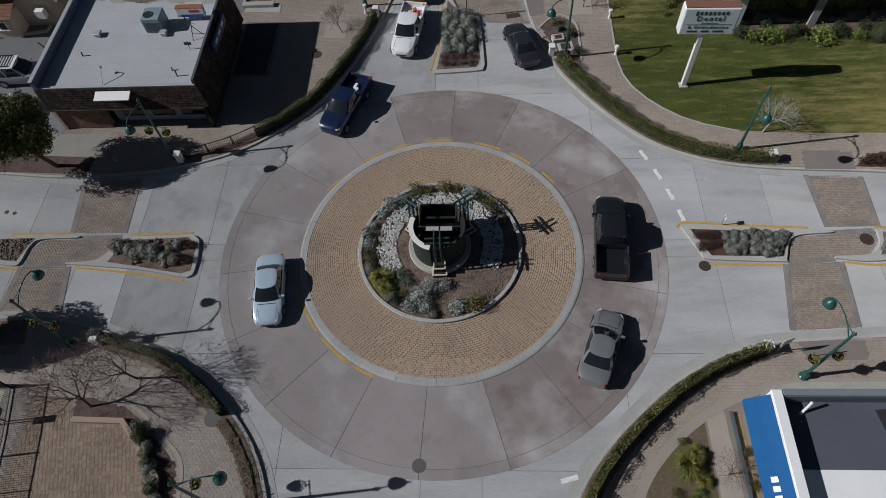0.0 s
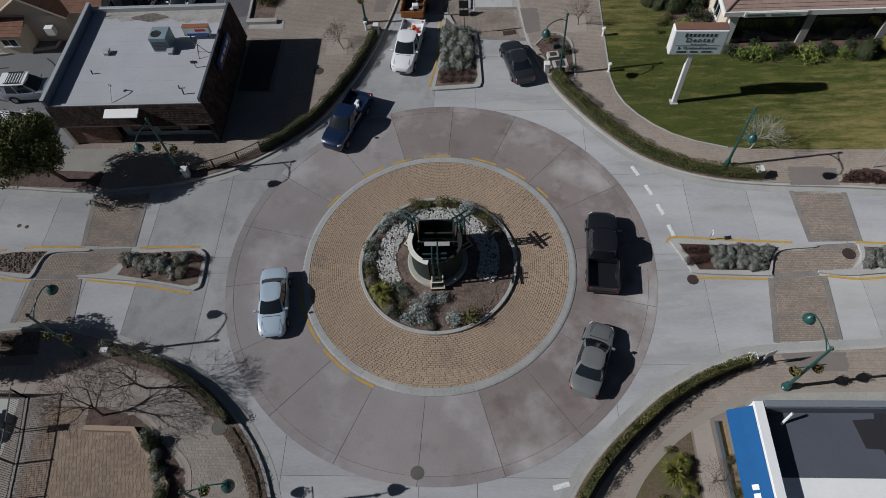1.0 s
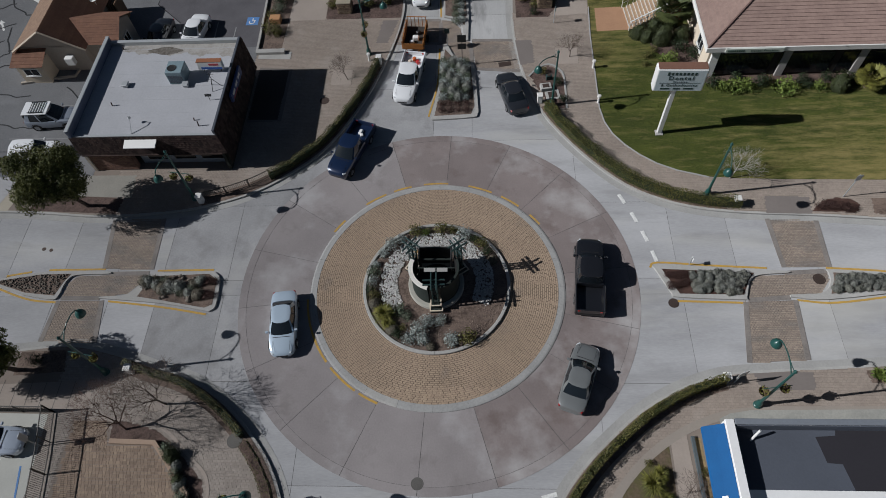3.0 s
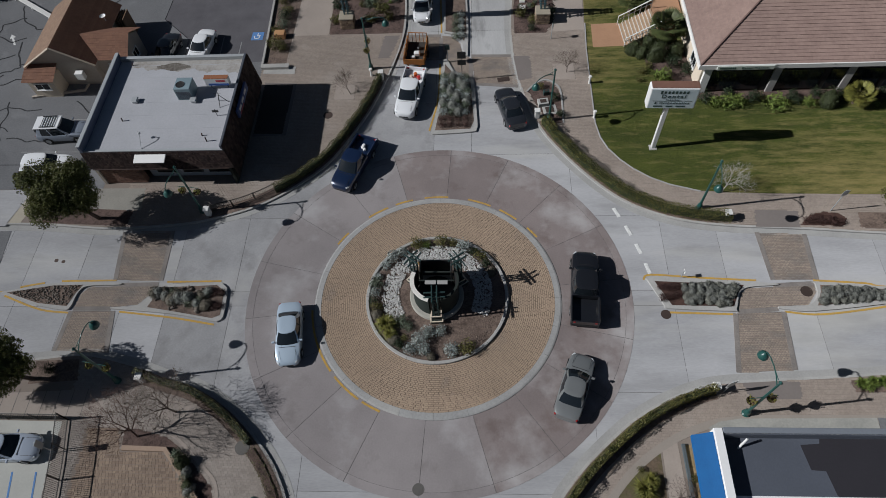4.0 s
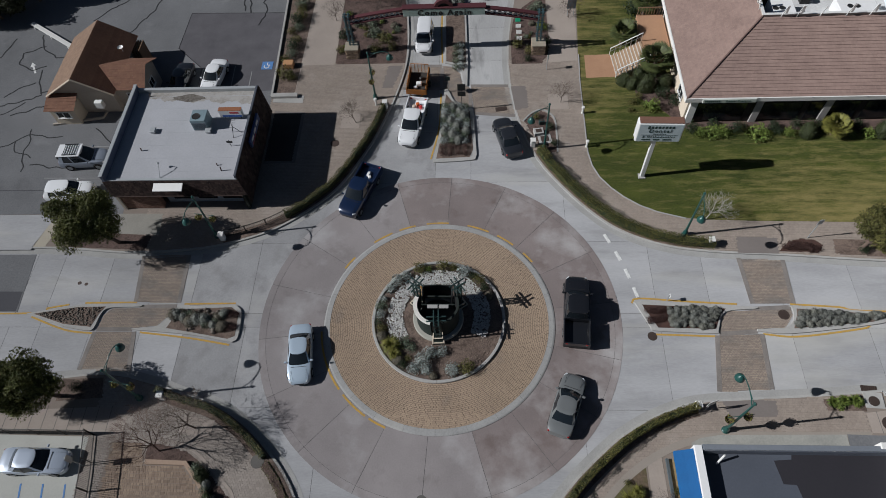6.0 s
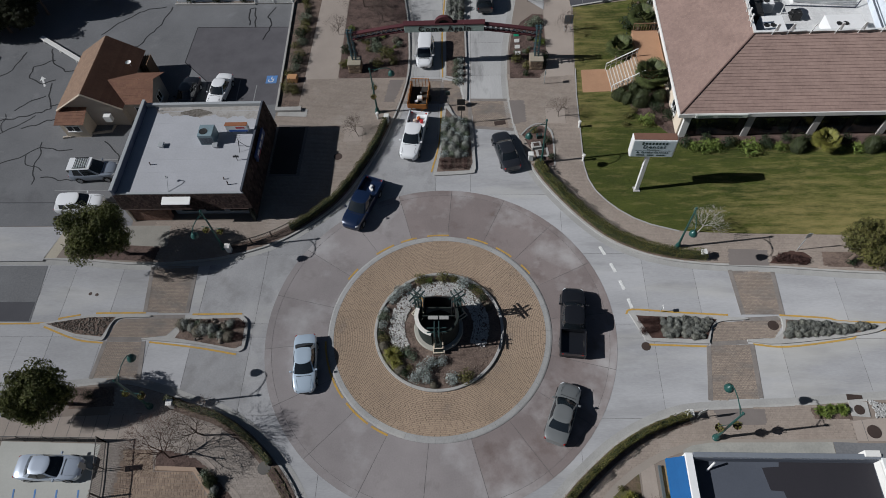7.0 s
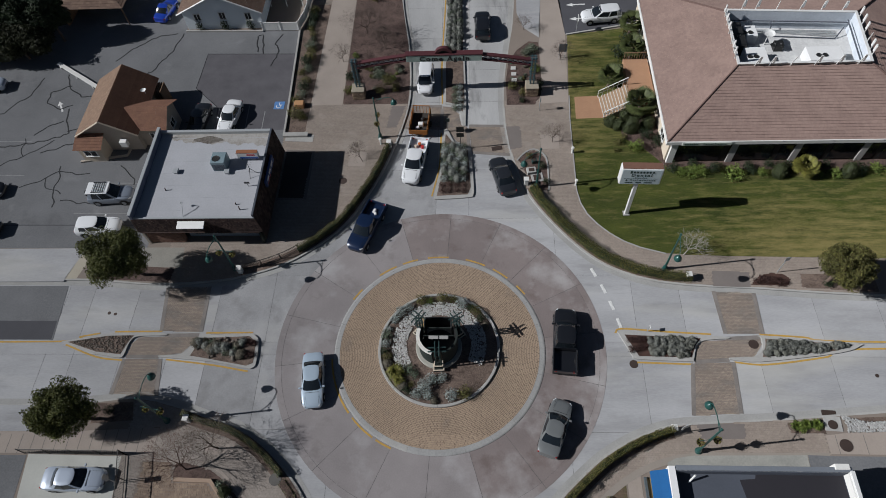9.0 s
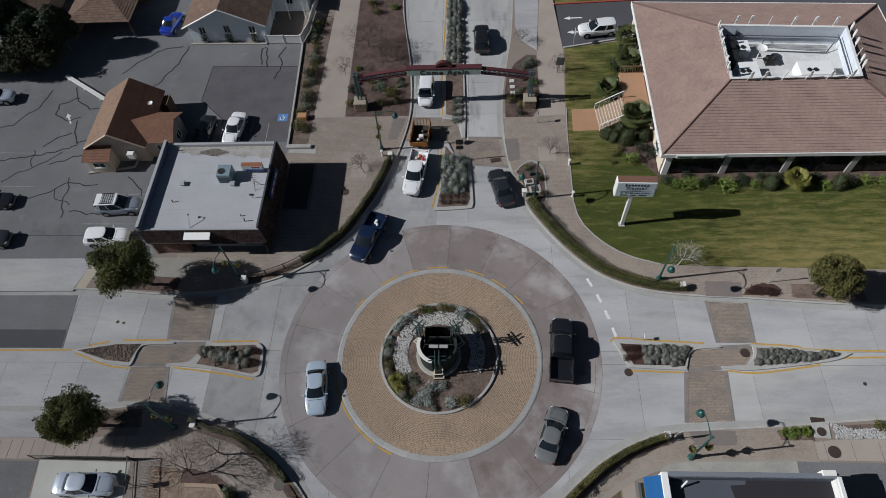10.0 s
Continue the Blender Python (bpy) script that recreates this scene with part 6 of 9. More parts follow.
sg = post_sign((1.65, 22.3), 3.2, 0, 0.75, 0.75, BLACK_PAINT, "black framed road sign on a post in the median")
b = bmesh.new()
box(b, 0, -0.05, 2.0, 0.75, 0.03, 0.6, 0.01)
part("plate", b, BLACK_PAINT, sg)
post_sign((0.3, 24.7), 1.9, 0, 0.45, 0.5, GREEN_STEEL, "narrow sign post at the median tip")
post_sign((19.0, -6.95), 1.9, 20, 0.7, 0.75, WHITE_PAINT, "white road sign on a slanting view post at the hedge end")
post_sign((29.85, 7.35), 2.6, 10, 0.45, 0.6, HVAC, "small grey sign on a post by the pavement")
post_sign((17.7, 1.65), 0.9, 90, 0.3, 0.3, WHITE_PAINT, "small white marker post in the median")
post_sign((-24.75, -11.35), 2.4, 90, 0.4, 0.9, HVAC, "grey sign on a post beside the parking bay")
post_sign((10.0, 27.4), 1.8, 90, 0.35, 0.45, GREEN_STEEL, "slim sign post on the plaza")
post_sign((15.0, 39.9), 2.2, 90, 0.7, 0.5, WHITE_PAINT, "white sign post beside the drive")
post_sign((13.0, 35.5), 2.0, 0, 0.9, 1.1, shade("blue_grey_panel", (0.12, 0.15, 0.18), rough=0.6), "blue-grey notice panel beside the walkway", 2)


def hedge_post(at, label="white stone marker block at the hedge end"):
    b = bmesh.new()
    box(b, 0, 0, 0.4, 0.42, 0.42, 0.8, 0.04)
    box(b, 0, 0, 0.84, 0.5, 0.5, 0.1, 0.03)
    ob = part("marker_block", b, WHITE_WALL)
    ob.matrix_basis = pose(*at, WALK_Z)
    return tagged(ob, label, "marker block", "hedge-end blocks")


for q in ((-18.6, 7.55), (-20.2, -6.4), (18.35, -6.85), (21.9, 6.75), (8.15, 17.5), (-5.75, 22.6)):
    hedge_post(q)


def bollard_light(at):
    b = bmesh.new()
    lathe(b, [(0.0, 0), (0.12, 0), (0.1, 0.05), (0.1, 0.65), (0.17, 0.7), (0.15, 0.82), (0.0, 0.86)], 10)
    ob = part("bollard", b, WHITE_WALL, smooth=True)
    ob.matrix_basis = pose(*at, WALK_Z)
    return tagged(ob, "short pale bollard at the lawn edge", "bollard", "lawn bollards")


for q in ((13.0, 21.45), (13.0, 17.3), (-6.7, 23.0)):
    bollard_light(q)


def utility_boxes():
    for x, y, sx, sy, h, lab in ((8.75, 19.0, 0.9, 0.7, 0.4, "pale utility cabinet in the corner bed"), (9.3, 18.3, 1.2, 1.1, 0.06, "flat concrete utility pad in the corner bed"), (9.1, 20.2, 0.5, 0.35, 0.45, "green utility cabinet in the corner bed")):
        ob = thing("utility_cabinet", (x, y, WALK_Z), lab, "utility box", "", 8)
        b = bmesh.new()
        box(b, 0, 0, h / 2, sx, sy, h, 0.02)
        part("body", b, GREEN_STEEL if "green" in lab else KERB, ob)
        b = bmesh.new()
        box(b, 0, 0, h + 0.012, sx * 0.6, sy * 0.6, 0.03, 0.01)
        part("lid", b, RUST_IRON, ob)


utility_boxes()


def manhole(x, y, r, z, material=RUST_IRON):
    b = bmesh.new()
    lathe(b, [(r + 0.06, -0.02), (r + 0.06, 0.005), (r, 0.006), (r - 0.02, 0.0), (r - 0.05, 0.007), (0.0, 0.009)], 24)
    ob = part("manhole_cover", b, material, smooth=False)
    ob.matrix_basis = pose(x, y, z)
    tagged(ob, "round %s cast-iron manhole cover set in the paving" % ("grey" if material is GREY_IRON else "brown"), "manhole cover", "manhole covers")


for x, y, r, z in ((16.2, -1.3, 0.3, 0.004), (26.3, 0.5, 0.36, 0.018), (-10.2, 18.15, 0.36, TOP + 0.004), (-12.35, -10.9, 0.42, TOP + 0.03), (-0.8, -13.3, 0.32, 0.014), (31.2, -7.85, 0.42, TOP + 0.03), (30.65, -6.28, 0.3, TOP + 0.07), (35.4, -2.2, 0.1, 0.002), (-30.0, 3.4, 0.1, 0.002), (-29.4, 3.3, 0.09, 0.002)):
    manhole(x, y, r, z, GREY_IRON if abs(y + 13.3) < 0.1 or abs(y + 10.9) < 0.1 else RUST_IRON)
for x, y, rz in ((30.7, -5.35, -4), (5.4, 22.3, 10)):
    b = bmesh.new()
    box(b, 0, 0, 0, 1.1, 0.55, 0.03)
    for k in range(7):
        box(b, -0.45 + 0.15 * k, 0, 0.018, 0.05, 0.5, 0.02)
    ob = tagged(part("drain_grate", b, RUST_IRON), "dark cast-iron storm drain grate", "drain grate")
    ob.matrix_basis = pose(x, y, 0.012, 0, 0, rz)
b = bmesh.new()
box(b, 0, 0, 0.03, 1.3, 1.15, 0.06, 0.01)
ob = tagged(part("utility_vault", b, KERB), "flat concrete vault lid in the kerb bed", "utility vault")
ob.matrix_basis = pose(30.68, -6.2, WALK_Z, 0, 0, -4)


def railing(line, h, label, every=0.14, name="iron_railing", z=WALK_Z, material=None):
    ob = thing(name, (0, 0, z), label, "railing")
    material = material or RAIL_IRON
    total = length_along(line)[-1]
    for zz in (0.12, h):
        b = bmesh.new()
        ribbon(b, line, -0.025, 0.025, zz - 0.025, zz + 0.025)
        part("rail", b, material, ob)
    k = int(total / 1.8)
    for i in range(k + 1):
        x, y, _ = point_at(line, total * i / max(k, 1))
        b = bmesh.new()
        box(b, x, y, (h + 0.08) / 2, 0.07, 0.07, h + 0.08, 0.01)
        part("post", b, material, ob)
    b = bmesh.new()
    rod(b, (0, 0, 0.1), (0, 0, h), 0.013, 0.013, 4)
    bar = mesh_of("baluster", b, material)
    for i in range(int(total / every)):
        x, y, hd = point_at(line, every * (i + 0.5))
        one = new("baluster", bar)
        one.parent = ob
        one.matrix_basis = pose(x, y, 0, 0, 0, hd)
    return ob


railing([point_at(offset(KERB_NW, 0.75), s)[:2] for s in np.linspace(*sorted((min(zip(length_along(KERB_NW), KERB_NW), key=lambda q: abs(q[1][0] + 18.2) + abs(q[1][1] - 7.1))[0], min(zip(length_along(KERB_NW), KERB_NW), key=lambda q: abs(q[1][0] + 13.4) + abs(q[1][1] - 9.2))[0])), 10)], 0.85, "dark iron railing curving along the kerb")
railing([(-24.6, -9.2), (-24.0, -12), (-23.2, -17)], 1.5, "dark iron fence beside the parking bay", 0.12)
railing([(-33, -9.15), (-24.6, -9.2)], 1.2, "dark iron fence above the parking bay", 0.16)
# white picket fence and gate by the blue house
fence = thing("white_fence", (0, 0, WALK_Z), "white painted panel fence beside the blue house", "fence")
fl = [(-22.4, 41.3), (-18.0, 41.2), (-17.4, 43.5), (-17.0, 50)]
for p, q in zip(fl, fl[1:]):
    d = math.hypot(q[0] - p[0], q[1] - p[1])
    k = max(1, int(d / 1.6))
    for i in range(k):
        t0, t1 = i / k, (i + 1) / k
        a, c = Vector((*p, 0)).lerp(Vector((*q, 0)), t0), Vector((*p, 0)).lerp(Vector((*q, 0)), t1)
        m = Matrix.Translation((a + c) / 2) @ Matrix.Rotation(math.atan2(c.y - a.y, c.x - a.x), 4, "Z")
        for s in range(7):
            b = bmesh.new()
            box(b, -d / k / 2 + (s + 0.5) * d / k / 7, 0, 0.62, d / k / 7 - 0.02, 0.04, 1.05, m=m)
            part("picket", b, WHITE_PAINT, fence)
        b = bmesh.new()
        box(b, 0, 0, 1.2, d / k, 0.07, 0.08, m=m)
        part("top_rail", b, WHITE_PAINT, fence)
        b = bmesh.new()
        box(b, -d / k / 2, 0, 0.7, 0.12, 0.12, 1.4, 0.02, m=m)
        part("post", b, WHITE_PAINT, fence)


def low_wall(pts, h, w, material, label, name="low_wall"):
    b = bmesh.new()
    ribbon(b, pts, -w / 2, w / 2, WALK_Z - 0.05, WALK_Z + h)
    return tagged(part(name, b, material), label, "wall", "", "structure")


low_wall([(-17.2, 24.2), (-17.25, 26), (-17.75, 38), (-17.9, 41.2)], 0.22, 0.2, KERB, "pale concrete kerb wall beside the car park", "lot_kerb")
low_wall([(-17.2, 24.3), (-14.6, 24.3)], 0.3, 0.5, KERB, "pale concrete edging at the bed's end", "bed_edging")
low_wall([(13.35, 29.5), (13.15, 25.7), (13.05, 16.7), (13.3, 15.1), (13.8, 13.85), (14.65, 12.65), (15.62, 11.65), (16.85, 10.72), (18.25, 10.02), (20.5, 9.32)], 0.07, 0.09, KERB_WORN, "pale concrete lawn edging", "lawn_edging")
low_wall([(-20.25, -11.05), (-17.35, -11.12), (-16.1, -12.45), (-14.65, -14.1), (-14.4, -18)], 0.3, 0.3, shade("buff_wall_cap", (0.42, 0.31, 0.23), rough=0.88), "low buff block wall round the plaza", "plaza_wall")
low_wall([(15.75, -10.4), (15.85, -18)], 0.2, 0.18, shade("dark_edging", (0.1, 0.12, 0.13), rough=0.8), "dark edging of the shop bed", "bed_edging")
low_wall([(13.8, 39.35), (22.9, 41.2)], 0.16, 0.2, KERB, "pale concrete kerb of the drive", "drive_kerb")
low_wall([(13.2, 47.5), (22.7, 47.9), (62, 49.9)], 0.14, 0.2, shade("red_kerb_paint", (0.36, 0.07, 0.05), (0.26, 0.06, 0.05), grain=6, rough=0.8), "red painted kerb of the driveway", "drive_kerb")
low_wall([(-38.4, 21.0), (-33.6, 21.8), (-33.5, 22.6)], 0.2, 0.2, BEIGE_WALL, "beige kerb at the house corner", "house_kerb")
low_wall([(-32.0, 41.5), (-22.4, 41.2)], 0.18, 0.2, KERB, "pale kerb before the blue house", "house_kerb")
low_wall([(14.2, -15.5), (12.9, -15.2), (12.3, -16.2), (12.2, -18)], 0.18, 0.2, KERB, "pale curved kerb in the corner bed", "bed_edging")


def stairs():
    ob = thing("entrance_stairs", (16.5, 27.65, WALK_Z), "buff entrance stairs with white handrails rising over the lawn", "stairs", rz=5)
    for k in range(10):
        b = bmesh.new()
        box(b, 0.2 + 0.28 * k, 0, 0.0775 * (k + 1), 0.272, 3.0, 0.155 * (k + 1), 0.01)
        part("step", b, shade("buff_tread", (0.42, 0.3, 0.2), (0.34, 0.24, 0.16), grain=8, rough=0.88) if k == 0 else bpy.data.materials["buff_tread"], ob)
        b = bmesh.new()
        box(b, 0.095 + 0.28 * k, 0, 0.155 * (k + 1) + 0.004, 0.055, 2.96, 0.012)
        part("nosing", b, WHITE_LINE, ob)
    for s in (-1.55, 1.55):
        for z, r in ((0.95, 0.05), (0.55, 0.03)):
            part("handrail", rod(bmesh.new(), (0, s, z), (2.9, s, z + 1.6), r, r, 6), WHITE_PAINT, ob, "white handrail")
        for k in range(7):
            part("rail_post", rod(bmesh.new(), (0.48 * k, s, 0.26 * k), (0.48 * k, s, 0.95 + 0.265 * k), 0.035, 0.035, 5), WHITE_PAINT, ob, "white rail post")
    lg = thing("timber_landing", (21.0, 31.6, WALK_Z), "terracotta landing with brown timber rail", "landing")
    b = bmesh.new()
    box(b, -0.38, -1.2, 0.775, 2.6, 6.0, 1.55)
    part("slab", b, bpy.data.materials["terracotta_slab"], lg)
    for k in range(10):
        part("baluster", box(bmesh.new(), -1.6 + 0.27 * k, 1.7, 1.98, 0.06, 0.06, 0.9), WOOD, lg)
    part("rail", box(bmesh.new(), -0.38, 1.7, 2.45, 2.6, 0.1, 0.08), WOOD, lg)


stairs()
# timber planter box by the car park and notice plaques at the arch
b = bmesh.new()
box(b, 0, 0, 0.3, 1.0, 0.75, 0.6, 0.03)
ob = tagged(part("timber_box", b, shade("orange_timber", (0.5, 0.28, 0.13), (0.38, 0.2, 0.1), grain=7, stretch=(1, 5, 1), rough=0.8)), "orange-brown timber box in the bed", "box")
ob.matrix_basis = pose(-16.1, 28.6, WALK_Z)
for k in range(4):
    b = bmesh.new()
    box(b, 0, 0, 0.18, 0.55, 0.05, 0.36, 0.01, m=pose(0, 0, 0, -35))
    ob = tagged(part("plaque", b, WHITE_WALL if k else gloss("green_plaque", (0.02, 0.3, 0.16), 0.5)), "small plaque on the arch bed" if k else "small green plaque on the arch bed", "plaque", "arch plaques")
    ob.matrix_basis = pose(7.45 + 0.02 * k, 34.7 - 0.95 * k, TOP)

# ---- plants ----


def hedge(line, h, w, label, leaf=None, density=520, name="clipped_hedge"):
    """A clipped hedge along a line: a twiggy core with thousands of small leaves over it, uneven on top."""
    leaf = leaf or LEAF_HEDGE
    ob = thing(name, (0, 0, WALK_Z), label, "hedge")
    total = length_along(line)[-1]
    rg = random.Random(int(total * 100))
    b = bmesh.new()
    core = []
    n = max(4, int(total / 0.5))
    for i in range(n + 1):
        x, y, hd = point_at(line, total * i / n)
        nx, ny = -math.sin(radians(hd)), math.cos(radians(hd))
        ww, hh = w * 0.3 * rg.uniform(0.85, 1.1), h * (0.74 if h > 0.5 else 0.3) * rg.uniform(0.9, 1.08)
        core.append([b.verts.new((x - nx * ww, y - ny * ww, 0)), b.verts.new((x - nx * ww, y - ny * ww, hh)), b.verts.new((x + nx * ww, y + ny * ww, hh)), b.verts.new((x + nx * ww, y + ny * ww, 0))])
    for r, s in zip(core, core[1:]):
        for k in range(3):
            b.faces.new((r[k], r[k + 1], s[k + 1], s[k]))
    b.faces.new(core[0]), b.faces.new(core[-1][::-1])
    part("core", b, LEAF_DEEP if h > 0.5 else MULCH_DARK, ob)
    b = bmesh.new()
    for i in range(int(total * density)):
        s = rg.uniform(0, total)
        x, y, hd = point_at(line, s)
        nx, ny = -math.sin(radians(hd)), math.cos(radians(hd))
        lump = 1 + 0.12 * math.sin(2.3 * s) + 0.1 * math.sin(5.1 * s + 1)
        if rg.random() < 0.55:
            u, z, up = rg.uniform(-0.5, 0.5) * w, h * lump * rg.uniform(0.86, 1.05), Vector((0, 0, 1))
        else:
            side = rg.choice((-1, 1))
            u, z, up = side * w * 0.5 * rg.uniform(0.8, 1.05), h * lump * rg.random(), Vector((nx * side, ny * side, 0.3))
        p = Vector((x + nx * u, y + ny * u, z))
        nn = (up + Vector((rg.gauss(0, 0.5), rg.gauss(0, 0.5), rg.gauss(0, 0.5)))).normalized()
        a = nn.orthogonal().normalized()
        c = nn.cross(a)
        g = rg.uniform(0, 6.28)
        a, c = a * math.cos(g) + c * math.sin(g), c * math.cos(g) - a * math.sin(g)
        q = rg.uniform(0.055, 0.115)
        b.faces.new([b.verts.new(p - a * q * 0.5), b.verts.new(p + c * q * 0.3), b.verts.new(p + a * q * 0.6), b.verts.new(p - c * q * 0.3)])
    part("foliage", b, leaf, ob)
    return ob


def stretch_of(line, s0, s1, d, n=16):
    out = []
    off = offset(line, d)
    for i in range(n + 1):
        x, y, _ = point_at(off, s0 + (s1 - s0) * i / n)
        out.append((x, y))
    return out


def run_near(line, x, y):
    """The run along a line that lies nearest to a place."""
    d = length_along(line)
    return min(zip(d, line), key=lambda q: (q[1][0] - x) ** 2 + (q[1][1] - y) ** 2)[0]


hedge(stretch_of(KERB_NW, run_near(KERB_NW, -13.6, 9.2), run_near(KERB_NW, -5.5, 22.2), 0.56), 0.85, 0.44, "dull olive clipped hedge along the kerb below the plaza", LEAF_DUSK, 420)
hedge(stretch_of(KERB_NE, run_near(KERB_NE, 8.2, 16.6), run_near(KERB_NE, 21.4, 6.1), 0.6), 0.8, 0.75, "clipped olive-green hedge along the kerb by the lawn")
hedge(stretch_of(KERB_SE, run_near(KERB_SE, 18.3, -6.4), run_near(KERB_SE, 6.3, -19), 0.54), 0.98, 0.5, "clipped olive-green hedge along the kerb by the corner shop")
hedge(stretch_of(KERB_SW, run_near(KERB_SW, -11.2, -10.6), run_near(KERB_SW, -19.8, -5.7), 0.55), 0.8, 0.5, "dark clipped hedge along the kerb", LEAF_DUSK, 260)
hedge(stretch_of(KERB_SW, run_near(KERB_SW, -7.3, -19), run_near(KERB_SW, -11.0, -10.9), 0.75), 0.4, 0.7, "sparse low planting strip along the kerb", LEAF_DUSK, 130, "low_planting")
# soil strips under the hedges
for line, a, c in ((KERB_NW, (-18.4, 7.0), (-5.5, 22.2)), (KERB_NE, (8.2, 16.6), (21.6, 6.1)), (KERB_SE, (18.5, -6.4), (6.3, -19)), (KERB_SW, (-7.3, -19), (-20, -5.6))):
    b = bmesh.new()
    s0, s1 = sorted((run_near(line, *a), run_near(line, *c)))
    ribbon(b, stretch_of(line, s0, s1, 0.0, 30), 0.2, 1.1, WALK_Z - 0.04, TOP + 0.012)
    setting("hedge_bed", b, MULCH, "bark-mulched strip under the kerb hedge", "bed")


def evergreen(at, crown, r, trunk_top, label, seed, count=5200, leaf=None, name="evergreen_tree", size=0.17):
    """A street tree: tapered leaning trunk, limbs and a lumpy crown of leaf clumps with gaps."""
    leaf = leaf or LEAF_DARK
    rg = random.Random(seed)
    ob = thing(name, (*at, WALK_Z), label, "tree")
    b = bmesh.new()
    top = Vector((*crown, trunk_top)) - Vector((*at, 0))
    mid = top * 0.5 + Vector((rg.uniform(-0.1, 0.1), rg.uniform(-0.1, 0.1), 0))
    rod(b, (0, 0, -0.05), mid, 0.17, 0.13, 9)
    rod(b, mid, top, 0.13, 0.1, 9)
    for k in range(9):
        a = 2 * math.pi * k / 9 + rg.uniform(-0.3, 0.3)
        e = top + Vector((math.cos(a) * r[0] * 0.6, math.sin(a) * r[1] * 0.6, rg.uniform(0.1, 1.0) * r[2]))
        rod(b, top.lerp(mid, rg.uniform(0, 0.4)), e, 0.06, 0.02, 6)
    part("trunk", b, BARK, ob, "grey-brown trunk and limbs", True)
    b = bmesh.new()
    c = top + Vector((0, 0, r[2] * 0.62))
    clumps = 46
    for k in range(clumps):
        u, th = rg.uniform(-0.75, 1), rg.uniform(0, 6.28)
        q = math.sqrt(1 - u * u)
        k_r = rg.uniform(0.5, 0.86)
        p = c + Vector((q * math.cos(th) * r[0] * k_r, q * math.sin(th) * r[1] * k_r, u * r[2] * k_r))
        s = rg.uniform(0.24, 0.42)
        leaf_ball(b, p, (r[0] * s, r[1] * s, r[2] * s), count // clumps, size, rg, 0.55, 0.2)
    part("crown", b, leaf, ob, "dark green leafy crown")
    return ob


evergreen((-27.7, 7.3), (-28.35, 6.75), (2.8, 2.5, 2.5), 2.95, "dark green evergreen street tree in a mulched bed", 11, 30000)
evergreen((-28.2, -6.3), (-28.9, -6.75), (2.4, 2.2, 2.2), 2.0, "dark green evergreen street tree by the walkway", 12, 27000)
evergreen((33.6, 6.2), (34.0, 6.2), (2.2, 2.0, 2.0), 1.95, "olive-green evergreen street tree by the kerb", 13, 19000, LEAF_HEDGE)
# near-black leaf colours stand in for the shadow lying over these trees
for k, (x, y, rx, ry, rz_) in enumerate(((-57.5, 37.3, 5.0, 2.4, 2.0), (-50.2, 37.3, 4.0, 2.3, 2.0), (-57, 40.6, 4.5, 2.3, 2.6), (-49.2, 40.2, 2.9, 2.1, 2.2), (-46.9, 40.3, 2.2, 1.9, 2.4), (-53.2, 42.4, 3.0, 2.0, 2.6))):
    evergreen((x, y), (x, y), (rx, ry, rz_), 1.2 if k < 2 else 2.8, "big hedge-like tree behind the car park with shade in its leaf colour", 30 + k, 17000, LEAF_DEEP if k > 1 else LEAF_SHADED, "overgrown_tree", 0.3)


def bare_tree(at, h, spread, label, seed, lean=(0, 0), levels=5, name="bare_tree", bark=None):
    """A leafless tree: a forking trunk whose limbs split into fine twigs."""
    rg = random.Random(seed)
    ob = thing(name, (*at, WALK_Z), label, "tree", "bare street trees")
    b, fine = bmesh.new(), bmesh.new()

    def grow(p, d, length, r, lev):
        q = p + d * length
        rod(b if lev < 3 else fine, p, q, r, r * 0.72, 6 if lev < 3 else 3, False)
        if lev >= levels:
            return
        turn = rg.uniform(0, 6.28)
        for k in range(3 if lev else 5):
            a = turn + 2 * math.pi * k / (3 if lev else 5) + rg.uniform(-0.5, 0.5)
            side = d.orthogonal().normalized()
            side = side * math.cos(a) + d.cross(side) * math.sin(a)
            nd = (d + side * spread * rg.uniform(0.7, 1.45) + Vector((0, 0, 0.08))).normalized()
            grow(p.lerp(q, rg.uniform(0.6, 1.0)), nd, length * rg.uniform(0.66, 0.9), max(r * 0.56, 0.0055), lev + 1)

    grow(Vector((0, 0, -0.05)), Vector((lean[0], lean[1], 1)).normalized(), h * 0.27, 0.0135 * h, 0)
    part("trunk", b, bark or TWIG, ob, "trunk and main limbs")
    part("twig_crown", fine, bark or TWIG, ob, "fine leafless twigs")
    return ob


BARE = "leafless young street tree with fine grey-brown twigs"
bare_tree((-8.4, 20.64), 3.1, 0.65, BARE, 21, (-0.4, 0.35))
bare_tree((11.1, 22.9), 3.0, 0.7, BARE, 22)
bare_tree((-19.5, -10.26), 5.4, 0.62, "leafless spreading tree with russet twigs in the plaza bed", 23, (-0.05, 0.12), 6, "bare_tree", shade("russet_twig", (0.16, 0.1, 0.08), (0.09, 0.06, 0.05), grain=9, rough=0.95))
bare_tree((-17.3, -8.6), 5.2, 0.6, "leafless grey tree on the paved corner", 24, (-0.08, -0.1), 6)
bare_tree((-9.6, 40.3), 5.0, 0.75, "leafless tree in the arch bed", 25, (0, 0), 6)
bare_tree((-7.3, 37.6), 3.4, 0.75, "leafless tree in the arch bed", 31, (0, 0.1), 6)
bare_tree((-12.0, 35.6), 3.0, 0.7, BARE, 26)
bare_tree((12.8, 35.2), 3.4, 0.75, BARE, 27)
bare_tree((22.0, 9.2), 3.9, 0.7, "pale grey leafless tree at the lawn edge", 28, (0.3, 0.1), 5, "bare_tree", PALE_TWIG)
